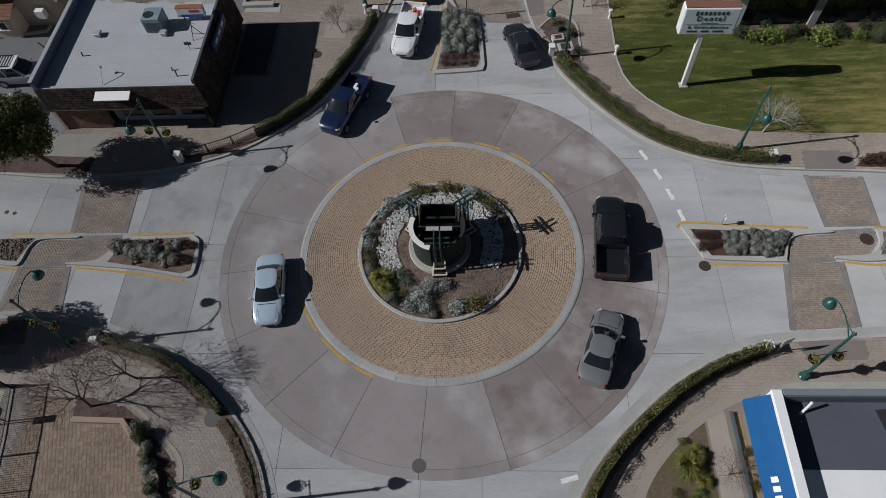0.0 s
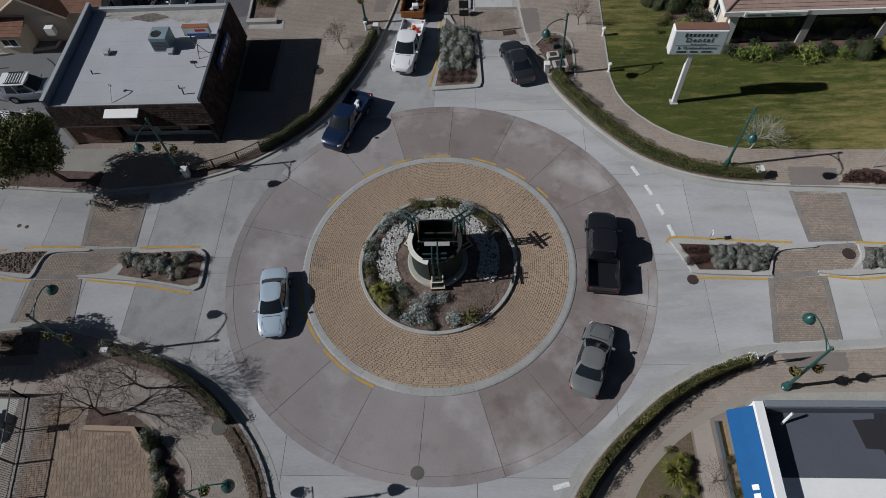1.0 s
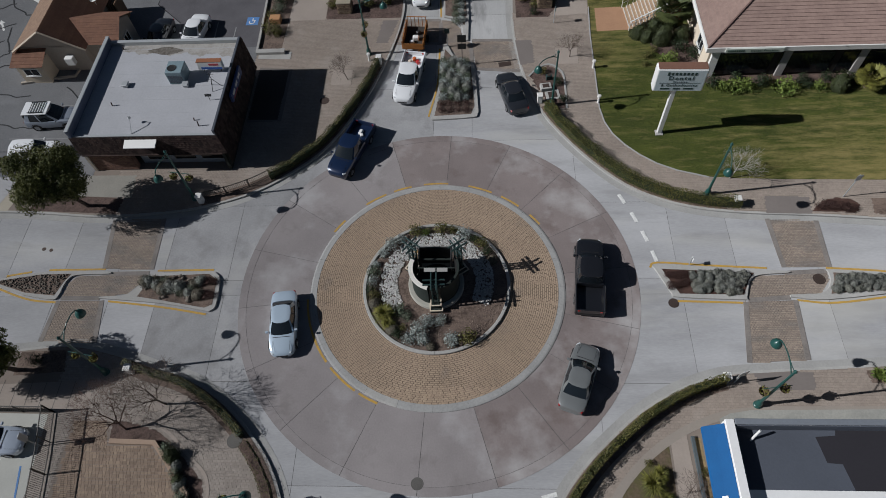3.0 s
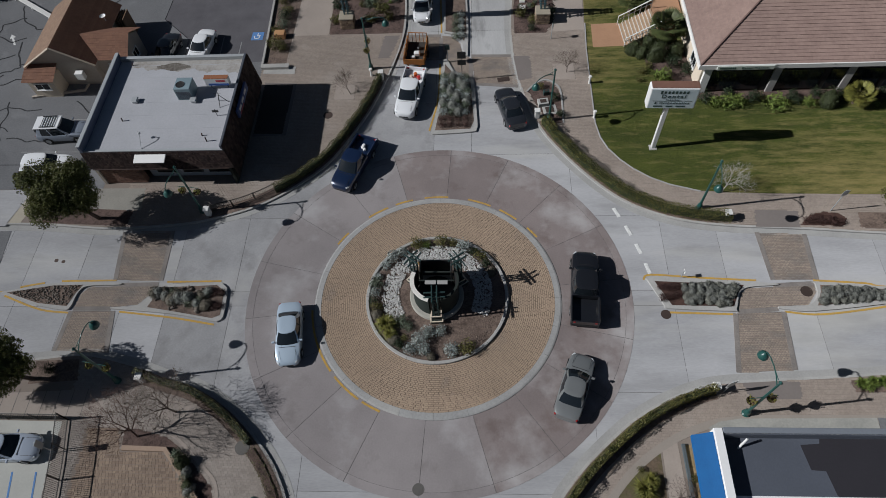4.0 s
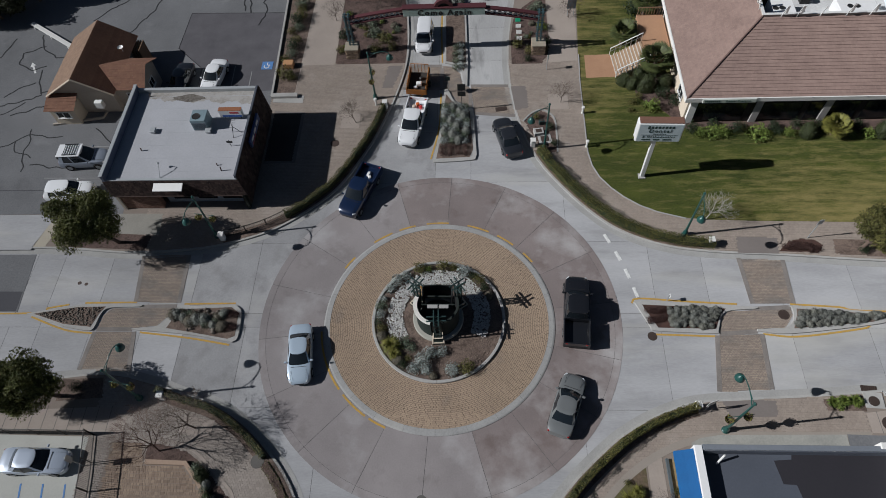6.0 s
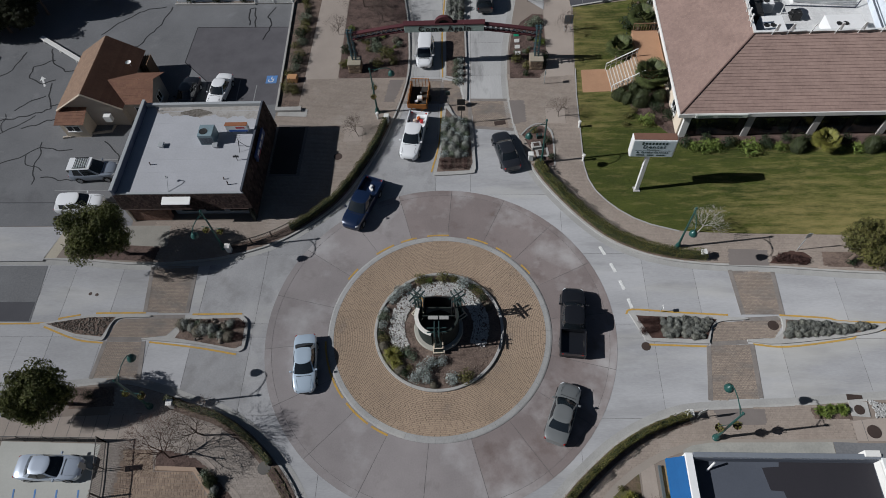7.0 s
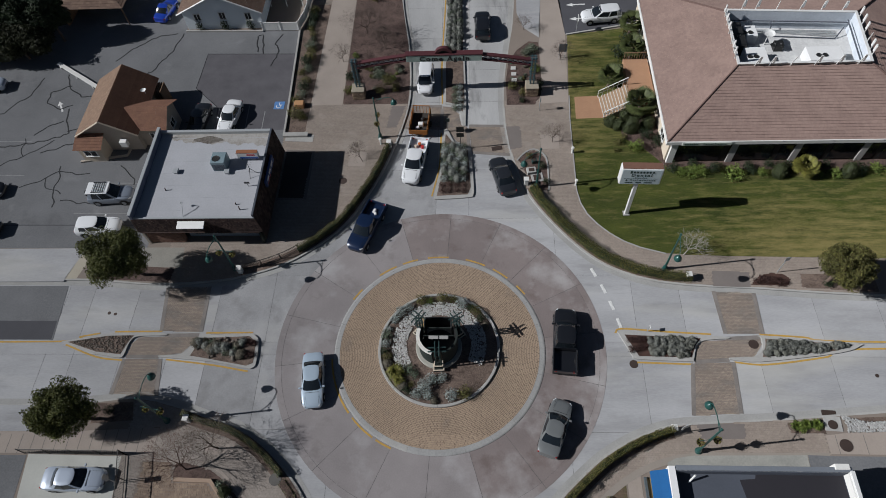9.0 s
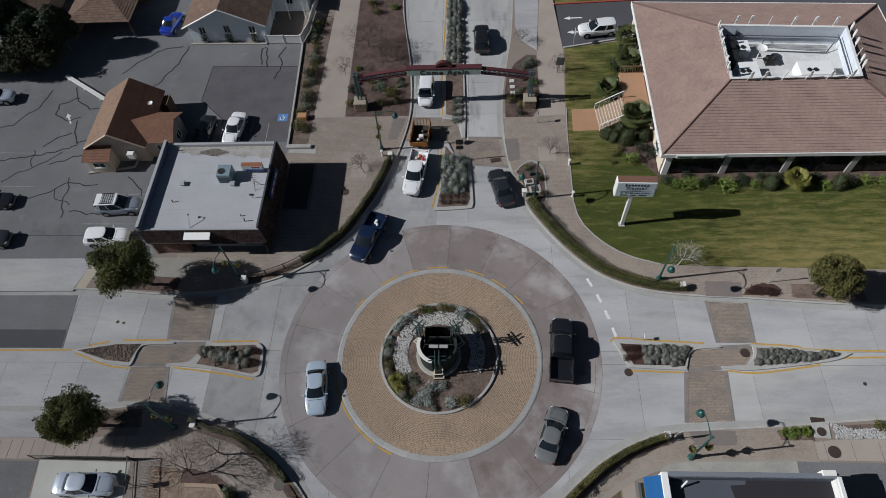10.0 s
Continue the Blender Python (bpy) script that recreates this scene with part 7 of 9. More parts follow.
bare_tree((15.0, -13.6), 2.4, 0.75, BARE, 29)
bare_tree((8.9, 40.5), 2.4, 0.75, BARE, 30)


def shrub_mesh(name, r, h, count, leaf, material, seed, spiky=False):
    b = bmesh.new()
    rg = random.Random(seed)
    if spiky:
        for _ in range(count):
            th, el = rg.uniform(0, 6.28), rg.uniform(0.25, 1.45)
            d = Vector((math.cos(th) * math.cos(el), math.sin(th) * math.cos(el), math.sin(el)))
            s = Vector((-math.sin(th), math.cos(th), 0)) * leaf
            p0, ln_ = d * 0.05, r * rg.uniform(0.75, 1.15)
            p1 = d * ln_ * 0.6 + Vector((0, 0, 0.1 * h))
            p2 = d * ln_ + Vector((0, 0, -0.15 * h))
            v = [b.verts.new(p0 - s), b.verts.new(p0 + s), b.verts.new(p1 + s), b.verts.new(p1 - s), b.verts.new(p2)]
            b.faces.new(v[:4]), b.faces.new((v[3], v[2], v[4]))
    else:
        for k in range(7):
            th = k * 0.9 + rg.random()
            q = 0 if k == 0 else rg.uniform(0.3, 0.5)
            leaf_ball(b, (math.cos(th) * r * q, math.sin(th) * r * q, h * rg.uniform(0.35, 0.5)), (r * 0.62, r * 0.62, h * 0.58), count // 7, leaf, rg, 0.6)
    me = mesh_of(name, b, material)
    return me


def dome_mesh(name, r, h, count, leaf, material, seed):
    """A tight mounded cushion: a lumpy dome with small leaves standing off its skin."""
    b = bmesh.new()
    rg = random.Random(seed)
    bumps = [(Vector((rg.gauss(0, 1), rg.gauss(0, 1), abs(rg.gauss(0, 1)))).normalized(), rg.uniform(0.06, 0.2)) for _ in range(14)]

    def skin(d):
        return 0.86 + sum(w * max(0, d.dot(q) - 0.72) * 3 for q, w in bumps)
    bmesh.ops.create_icosphere(b, subdivisions=2, radius=1)
    for v in b.verts:
        d = v.co.normalized()
        k = skin(d) * 0.93
        v.co = Vector((d.x * r * k, d.y * r * k, d.z * h * k))
    for _ in range(count):
        d = Vector((rg.gauss(0, 1), rg.gauss(0, 1), abs(rg.gauss(0, 1)))).normalized()
        k = skin(d) * rg.uniform(0.93, 1.14)
        p = Vector((d.x * r * k, d.y * r * k, d.z * h * k))
        nn = (d + Vector((rg.gauss(0, 0.45), rg.gauss(0, 0.45), rg.gauss(0, 0.45)))).normalized()
        a = nn.orthogonal().normalized()
        c = nn.cross(a)
        q = leaf * rg.uniform(0.7, 1.3)
        b.faces.new([b.verts.new(p - a * q * 0.6), b.verts.new(p + c * q * 0.3), b.verts.new(p + a * q * 0.6), b.verts.new(p - c * q * 0.3)])
    return mesh_of(name, b, material)


SHRUBS = {
    "slate": dome_mesh("slate", 0.5, 0.5, 620, 0.09, leafy("slate_green_leaf", (0.2, 0.2, 0.17), (0.105, 0.108, 0.09), 0.4), 8),
    "slate_tall": dome_mesh("slate_tall", 0.5, 0.62, 620, 0.09, leafy("slate_grey_leaf", (0.19, 0.195, 0.175), (0.1, 0.105, 0.092), 0.4), 18),
    "ball": dome_mesh("ball", 0.5, 0.85, 1100, 0.06, leafy("clipped_ball_leaf", (0.042, 0.05, 0.019), (0.018, 0.024, 0.01), 0.3), 38),
    "russet": dome_mesh("russet", 0.5, 0.55, 600, 0.08, leafy("russet_green_leaf", (0.12, 0.105, 0.08), (0.06, 0.055, 0.042), 0.3), 28),
    "wine": shrub_mesh("wine", 0.5, 0.5, 420, 0.09, leafy("wine_brown_leaf", (0.085, 0.045, 0.038), (0.035, 0.02, 0.018), 0.3), 9),
    "sage": shrub_mesh("sage", 0.5, 0.55, 520, 0.1, LEAF_SAGE, 1),
    "greygreen": shrub_mesh("greygreen", 0.5, 0.55, 480, 0.1, LEAF_GREYGREEN, 2),
    "dark": shrub_mesh("dark", 0.5, 0.7, 520, 0.1, LEAF_DEEP, 3),
    "bright": shrub_mesh("bright", 0.5, 0.6, 480, 0.11, LEAF_BRIGHT, 4),
    "olive": shrub_mesh("olive", 0.5, 0.6, 480, 0.1, LEAF_HEDGE, 5),
    "spiky": shrub_mesh("spiky", 0.6, 0.7, 330, 0.018, LEAF_YELLOWGREEN, 6, True),
    "strap": shrub_mesh("strap", 0.6, 0.6, 480, 0.02, LEAF_BRIGHT, 7, True),
}
SHRUB_LABEL = {"slate": "slate-green mounded shrub", "slate_tall": "slate-grey mounded shrub", "russet": "dull russet-green mounded shrub", "ball": "dark green clipped ball shrub", "wine": "wine-brown low shrub", "sage": "silver-grey mounded shrub", "greygreen": "grey-green low shrub", "dark": "dark green rounded shrub", "bright": "bright green leafy shrub",
               "olive": "olive-green low shrub", "spiky": "yellow-green spiky grass clump", "strap": "bright green strap-leaved clump"}


def shrub(kind, x, y, s=1.0, z=TOP, where="in the mulched bed", sz=None):
    ob = new("shrub", SHRUBS[kind])
    ob.matrix_basis = pose(x, y, z, 0, 0, rng.uniform(0, 360)) @ Matrix.Diagonal((s * rng.uniform(0.9, 1.1), s * rng.uniform(0.9, 1.1), (sz or s) * rng.uniform(0.9, 1.1), 1))
    return tagged(ob, SHRUB_LABEL[kind] + " " + where, "shrub", kind + " shrubs " + where)


# central island
for kind, x, y, s in (("sage", -3.4, 3.3, 1.2), ("sage", -2.7, 3.75, 1.0), ("olive", -1.6, 4.35, 1.3), ("olive", 0.2, 4.55, 1.2), ("sage", 1.9, 4.1, 1.3), ("olive", 3.1, 3.4, 1.1), ("dark", 3.6, 2.7, 0.9), ("greygreen", -4.5, 1.0, 1.1),
                      ("sage", -4.5, 0.3, 1.0), ("olive", -4.3, -0.9, 0.9), ("spiky", -3.5, -2.3, 1.6), ("spiky", -3.2, -3.0, 1.1), ("greygreen", -2.4, -2.0, 1.1), ("greygreen", -2.0, -2.5, 0.9), ("sage", -1.1, -3.5, 1.4), ("sage", -0.5, -2.9, 1.2),
                      ("sage", -1.7, -4.1, 1.1), ("sage", -0.8, -4.2, 1.0), ("sage", 0.35, -2.75, 1.0), ("sage", 1.1, -4.2, 1.15), ("olive", 2.2, -4.0, 1.3), ("bright", -0.9, 4.4, 0.8), ("dark", -2.5, -3.9, 0.8), ("olive", 1.2, 4.5, 0.9), ("russet", -4.2, -1.5, 0.9), ("russet", -2.9, -3.5, 0.8), ("olive", -2.2, -3.3, 0.6), ("sage", -3.9, 2.6, 0.9), ("sage", -4.4, 1.7, 0.7), ("dark", -4.6, -0.4, 0.7), ("russet", -0.3, -4.6, 0.6), ("dark", 2.7, 3.7, 0.8), ("russet", 4.0, 2.0, 0.7)):
    shrub(kind, x, y, s, 0.22, "on the central island")
# medians
MOUNDS = []
for k in range(22):
    t = k / 21
    shrub(("russet", "slate_tall", "greygreen")[k % 3], -20.9 + 3.9 * t + rng.uniform(-0.3, 0.3), 0.55 - 1.4 * rng.random() * (0.5 + 0.5 * t), rng.uniform(0.7, 1.05), 0.14, "in the west median")
for k in range(32):
    shrub(("sage", "greygreen", "slate_tall")[k % 3], 0.1 + (k % 4) * 0.62 + rng.uniform(-0.12, 0.12), 18.1 + (k // 4) * 0.6, rng.uniform(0.75, 1.05), 0.16, "in the north median")
for k in range(8):
    shrub("sage" if k % 2 else "greygreen", 1.0 + 0.5 * (k % 2), 27.8 + 0.95 * (k // 2) + 0.3 * (k % 2), 0.9, 0.16, "in the north median")
for k in range(117):
    MOUNDS.append(("slate_tall" if k % 4 else "greygreen", 0.2 + 0.56 * (k % 3) + rng.uniform(-0.12, 0.12), 37.5 + 0.46 * (k // 3) + rng.uniform(-0.2, 0.2), rng.uniform(0.65, 0.95), 0.16))
# arch beds and the car park bed
for kind, x, y, s in (("olive", -10.0, 48.5, 1.7), ("olive", -9.2, 46.6, 1.4), ("bright", -7.0, 47.5, 1.2), ("dark", -10.9, 32.8, 1.4), ("greygreen", -9.6, 34.6, 1.0), ("greygreen", -7.6, 32.9, 1.6), ("olive", -6.4, 32.0, 1.7), ("olive", -5.6, 31.0, 1.2),
                      ("greygreen", -8.0, 34.4, 1.2), ("olive", -10.8, 30.6, 1.2), ("olive", -7.2, 30.7, 1.3), ("greygreen", -5.2, 33.6, 0.9), ("bright", -10.6, 36.4, 0.9),
                      ("olive", 7.3, 31.0, 1.3), ("olive", 8.4, 30.0, 1.1), ("dark", 9.9, 30.2, 1.2), ("dark", 8.2, 28.8, 0.8), ("bright", 9.9, 33.5, 1.4), ("greygreen", 9.6, 36.8, 1.5), ("greygreen", 9.0, 36.2, 1.2), ("dark", 10.2, 31.2, 1.2)):
    shrub(kind, x, y, s, TOP, "in the arch bed")
for k in range(22):
    shrub(("olive", "russet", "bright", "russet")[k % 4], rng.uniform(-10.9, -5.2), rng.uniform(30.2, 35.5), rng.uniform(0.45, 0.85), TOP, "in the arch bed")
for k in range(10):
    shrub(("olive", "greygreen", "russet")[k % 3], rng.uniform(7.2, 10.1), rng.uniform(29.0, 36.5), rng.uniform(0.4, 0.75), TOP, "in the arch bed")
for k in range(16):
    shrub(("olive", "greygreen", "dark", "olive")[k % 4], -16.2 + rng.uniform(-0.45, 0.45), 29.5 + 0.98 * k + rng.uniform(-0.3, 0.3), rng.uniform(0.9, 1.6), TOP, "beside the car park")
for x, y, s in ((-16.2, 27.2, 1.7), (-15.6, 26.8, 1.2)):
    shrub("olive", x, y, s, TOP, "beside the car park")
# office beds
for kind, x, y, s in (("ball", 17.2, 25.35, 1.25), ("ball", 18.9, 26.1, 1.4), ("ball", 17.9, 24.9, 1.2), ("ball", 19.2, 24.5, 1.75), ("ball", 21.0, 25.0, 1.5), ("dark", 20.2, 26.3, 1.4), ("bright", 19.5, 21.9, 1.7), ("dark", 20.6, 23.4, 1.6), ("dark", 21.6, 22.6, 1.5), ("olive", 17.7, 22.6, 0.9), ("olive", 18.4, 23.4, 0.9), ("olive", 17.4, 21.6, 0.7),
                      ("dark", 18.9, 32.6, 2.0), ("dark", 19.6, 35.6, 2.0), ("dark", 20.8, 37.2, 2.4), ("olive", 21.0, 39.4, 2.0)):
    shrub(kind, x, y, s, TOP, "by the office entrance")
for kind, x, y, s in (("dark", 22.6, 19.3, 1.1), ("dark", 29.9, 19.5, 1.0), ("dark", 30.2, 18.9, 0.8), ("olive", 27.2, 19.4, 0.9), ("dark", 33.9, 19.4, 1.0), ("dark", 36.0, 19.4, 1.1), ("dark", 37.2, 19.5, 1.0), ("dark", 24.6, 19.9, 1.0), ("dark", 31.9, 19.7, 0.9), ("bright", 23.4, 18.9, 1.2), ("bright", 24.3, 18.8, 1.3), ("bright", 25.3, 18.9, 1.2), ("dark", 26.6, 19.2, 1.2), ("bright", 28.3, 18.6, 1.55), ("bright", 31.1, 18.7, 1.0), ("ball", 32.75, 18.7, 1.2), ("bright", 36.6, 18.5, 0.6), ("bright", 37.9, 18.5, 1.1), ("ball", 39.2, 18.6, 1.3),
                      ("dark", 40.4, 18.9, 1.2), ("bright", 42.0, 19.0, 1.2), ("bright", 43.6, 18.9, 1.3), ("dark", 45.4, 18.8, 1.3)):
    shrub(kind, x, y - 0.3, 1.22 * s, TOP, "along the office wall")
# kerb beds
for kind, x, y, s in (("strap", 27.9, -6.4, 0.9), ("strap", 28.6, -6.3, 0.9), ("strap", 29.4, -6.3, 0.9), ("bright", 28.2, -6.7, 0.7), ("olive", 35.2, -5.9, 1.1), ("olive", 39, -5.6, 1.1), ("spiky", 13.0, -13.2, 1.5), ("spiky", 13.5, -12.7, 1.1), ("spiky", 13.7, -14.0, 0.9), ("olive", 12.9, -12.0, 0.5), ("olive", 12.2, -14.6, 0.6), ("bright", 13.3, -14.6, 0.6), ("spiky", 13.0, -15.0, 0.8),
                      ("olive", 16.05, -12.5, 0.6), ("olive", 16.1, -14.2, 0.6), ("wine", 27.9, 6.4, 0.9), ("wine", 28.5, 6.5, 1.1), ("wine", 29.1, 6.4, 1.1), ("wine", 29.7, 6.3, 1.0), ("wine", 30.2, 6.2, 0.8), ("dark", 9.8, 19.6, 0.9), ("dark", 10.1, 17.6, 0.9), ("olive", 8.6, 20.9, 0.9), ("dark", -27.0, -5.7, 1.0), ("dark", 33.8, 6.1, 1.0)):
    shrub(kind, x, y, s, TOP, "in the kerb bed")
for k in range(13):
    t = k / 12
    shrub(("greygreen", "ball", "slate_tall")[k % 3], -16.5 + 2.55 * t ** 0.8 + rng.uniform(-0.25, 0.25), -11.4 - 5.6 * t + rng.uniform(-0.2, 0.2), rng.uniform(0.7, 1.05), TOP, "in the plaza bed")
for x in (-30.2, -27.0, -23.9):
    shrub("dark", x, 41.75, 1.0, TOP, "against the blue house", 1.8)


def fan_palm(at, h, label, seed, size=1.0, leaf=None):
    rg = random.Random(seed)
    ob = thing("fan_palm", (*at, WALK_Z), label, "palm", "fan palms")
    b = bmesh.new()
    rod(b, (0, 0, 0), (0.1, 0, h), 0.2, 0.14, 9)
    part("trunk", b, BARK, ob)
    for k in range(44):
        b = bmesh.new()
        th, el = 2.4 * k, rg.uniform(-0.1, 1.2)
        d = Vector((math.cos(th) * math.cos(el), math.sin(th) * math.cos(el), math.sin(el)))
        o = Vector((0.1, 0, h))
        tip = o + d * size * rg.uniform(0.6, 0.9)
        rod(b, o, tip, 0.02, 0.014, 4)
        side = d.cross(Vector((0, 0, 1))).normalized()
        up = side.cross(d)
        for j in range(17):
            g = radians(-84 + 10.5 * j)
            e = tip + (d * math.cos(g) + side * math.sin(g)) * 0.75 * size - up * 0.1 + Vector((0, 0, -0.12))
            w = (side * math.cos(g) - d * math.sin(g)) * 0.05 * size
            b.faces.new([b.verts.new(tip), b.verts.new(tip.lerp(e, 0.55) - w), b.verts.new(e), b.verts.new(tip.lerp(e, 0.55) + w)])
        part("frond", b, leaf or LEAF_HEDGE, ob)
    return ob


PALMS = ((20.1, 26.4, 1.8), (17.7, 30.9, 1.3), (20.4, 34.9, 1.9), (20.9, 38.9, 1.9))
LEAF_PALM = leafy("dark_palm_leaf", (0.085, 0.098, 0.034), (0.04, 0.052, 0.018))
fan_palm((34.9, 18.5), 0.9, "low yellow-olive fan palm along the office wall", 49, 0.9, LEAF_YELLOWGREEN)
for k, (x, y, h) in enumerate(PALMS):
    fan_palm((x, y), h, "shaggy green fan palm beside the office stairs", 50 + k, 1.25 if k == 0 else 1.05, LEAF_PALM)


def stones(name, place, count, lo, hi, material, label, seed, z=0.17):
    """Loose rounded stones strewn where place() says."""
    rg = random.Random(seed)
    b = bmesh.new()
    made = 0
    while made < count:
        p = place(rg)
        if p is None:
            continue
        made += 1
        s = rg.uniform(lo, hi)
        m = Matrix.Translation((p[0], p[1], z + s * 0.25)) @ Euler((rg.uniform(-0.5, 0.5), rg.uniform(-0.5, 0.5), rg.uniform(0, 6))).to_matrix().to_4x4() @ Matrix.Diagonal((s, s * rg.uniform(0.65, 0.95), s * rg.uniform(0.5, 0.75), 1))
        vs = [b.verts.new(m @ Vector(v)) for v in ((0, 0, 0.5), (0.45, 0.1, 0.22), (0.1, 0.46, 0.2), (-0.44, 0.14, 0.24), (-0.1, -0.45, 0.2), (0.4, -0.25, -0.2), (0.25, 0.4, -0.22), (-0.38, 0.3, -0.2), (-0.3, -0.38, -0.2))]
        for f in ((0, 1, 2), (0, 2, 3), (0, 3, 4), (0, 4, 1), (1, 5, 6), (1, 6, 2), (2, 6, 7), (2, 7, 3), (3, 7, 8), (3, 8, 4), (4, 8, 5), (4, 5, 1)):
            b.faces.new([vs[i] for i in f])
    return tagged(part(name, b, material), label, "stones", "", "stuff")


def in_ring(rg):
    a, r = radians(rg.uniform(-28, 215)), rg.uniform(2.75, 4.0)
    return r * math.cos(a), 0.25 + r * math.sin(a) * 1.02


stones("white_cobbles", in_ring, 2500, 0.1, 0.21, WHITE_STONE, "curved band of white cobbles on the island", 61, 0.27)


BARK_CHIP = shade("bark_chip", (0.26, 0.2, 0.165), (0.12, 0.09, 0.075), grain=6, rough=0.95, island=0.4)


def in_poly(pts):
    x0, x1, y0, y1 = min(p[0] for p in pts), max(p[0] for p in pts), min(p[1] for p in pts), max(p[1] for p in pts)

    def pick(rg):
        x, y = rg.uniform(x0, x1), rg.uniform(y0, y1)
        return (x, y) if inside(pts, x, y) else None
    return pick


for k in range(190):
    x, y = rng.uniform(17.7, 21.8), rng.uniform(-0.7, 1.15)
    if inside([(17.4, 1.08), (21.7, 0.82), (21.25, 0.4), (20.75, -0.6), (17.5, -0.52)], x, y):
        if k % 2:
            shrub("slate" if k % 4 == 1 else "slate_tall", x, y, rng.uniform(0.35, 0.62), 0.13, "in the east median")
        else:
            MOUNDS.append(("slate" if k % 4 else "slate_tall", x, y, rng.uniform(0.35, 0.62), 0.13))
for k in range(10):
    shrub("wine", 16.1 + 0.3 * (k % 5), 0.85 - 0.85 * (k // 5) + rng.uniform(-0.2, 0.2), 0.7, 0.15, "in the east median")
for k in range(330):
    x, y = rng.uniform(26.8, 34.2), rng.uniform(-0.7, 1.0)
    if inside([(26.9, -0.5), (27.3, 0.4), (27.45, 0.8), (33.4, 0.4), (34.1, 0.38), (32.6, 0.0)], x, y):
        MOUNDS.append(("slate" if k % 2 else "slate_tall", x, y, rng.uniform(0.35, 0.62), 0.13))
for kind in sorted({m[0] for m in MOUNDS}):
    # the far medians' packed cushions, one mass for each kind
    b = bmesh.new()
    for _, x, y, s, z in (m for m in MOUNDS if m[0] == kind):
        me = SHRUBS[kind].copy()
        me.transform(pose(x, y, z, 0, 0, rng.uniform(0, 360)) @ Matrix.Diagonal((s, s * rng.uniform(0.85, 1.1), s * rng.uniform(0.8, 1.1), 1)))
        b.from_mesh(me)
        bpy.data.meshes.remove(me)
    tagged(part("median_planting", b, SHRUBS[kind].materials[0]), "packed grey-green mounded shrubs in the medians", "shrubs", "", "stuff")
for k in range(8):
    shrub("wine", -0.1 + 0.7 * (k % 4), 16.7 + 0.7 * (k // 4), 0.75, 0.15, "in the north median")
for k in range(6):
    shrub("wine", -16.7 + 0.35 * (k % 3), 0.4 - 1.1 * (k // 3), 0.75, 0.15, "in the west median")
stones("river_stones", in_poly([(-21.2, -0.6), (-20.7, 0.8), (-17.0, 0.95), (-16.8, -1.4), (-19.4, -1.0)]), 40, 0.25, 0.5, RIVER_STONE, "brown stones among the median shrubs", 64)
stones("white_cobbles", in_poly([(31.4, -5.55), (31.75, -6.4), (31.6, -6.85), (42, -6.6), (42, -5.7), (35.8, -5.95), (33.2, -6.05), (32.6, -5.85)]), 2200, 0.09, 0.19, GREY_STONE, "white cobbles in the kerb bed", 65)
stones("bark_chips", in_poly([(-32.5, 0.5), (-29.3, 1.05), (-27.2, 1.1), (-27.5, 0.4), (-27.8, -0.6), (-30, -0.35)]), 300, 0.08, 0.18, RIVER_STONE, "brown bark and gravel chips in the median", 66)
stones("bark_chips", in_poly([(-3.6, -3.2), (-1.5, -4.6), (1.5, -4.6), (3.6, -3.2), (4.5, -1.5), (4.6, 1.2), (4.0, 0.6), (2.6, -1.0), (1.8, -1.5), (-1.6, -1.6), (-3, -1), (-4.5, 0.3)]), 1800, 0.035, 0.09, BARK_CHIP, "bark chips on the island soil", 67, 0.24)


# lawn grass: short blades in tufts, denser where the turf is green
def grass():
    rg = np.random.default_rng(5)
    n = 190000
    x, y = rg.uniform(13.2, 50, n), rg.uniform(8.6, 39, n)
    poly = [(13.9, 39.2), (13.4, 29.5), (13.3, 26), (13.2, 16.7), (13.45, 15.1), (13.95, 13.95), (14.8, 12.75), (15.75, 11.8), (17.0, 10.9), (18.3, 10.2), (20.6, 9.5), (22.5, 9.3), (26, 9.15), (50, 8.5), (50, 18.3), (22.3, 19.1), (20.4, 21.5), (18.2, 23.5), (18.1, 26.5), (16.9, 26), (13.7, 25.9), (13.7, 29.5), (16.8, 29.6), (20, 31.5), (21, 34), (21.5, 40)]
    keep = np.array([inside(poly, a, c) for a, c in zip(x, y)])
    x, y = x[keep], y[keep]
    n = len(x)
    th, h, w = rg.uniform(0, 6.28, n), rg.uniform(0.04, 0.08, n), rg.uniform(0.014, 0.03, n)
    lx, ly = rg.normal(0, 0.05, n), rg.normal(0, 0.05, n)
    v = np.zeros((n, 3, 3))
    v[:, 0] = np.stack([x - np.cos(th) * w, y - np.sin(th) * w, np.full(n, TOP + 0.008)], 1)
    v[:, 1] = np.stack([x + np.cos(th) * w, y + np.sin(th) * w, np.full(n, TOP + 0.008)], 1)
    v[:, 2] = np.stack([x + lx, y + ly, TOP + h], 1)
    me = bpy.data.meshes.new("grass")
    me.from_pydata(v.reshape(-1, 3).tolist(), [], np.arange(3 * n).reshape(-1, 3).tolist())
    me.materials.append(turf("grass_blade", 0.75, 0.0, 0.16))
    tagged(new("grass", me), "short mown grass on the office lawn", "grass", "", "stuff")


grass()

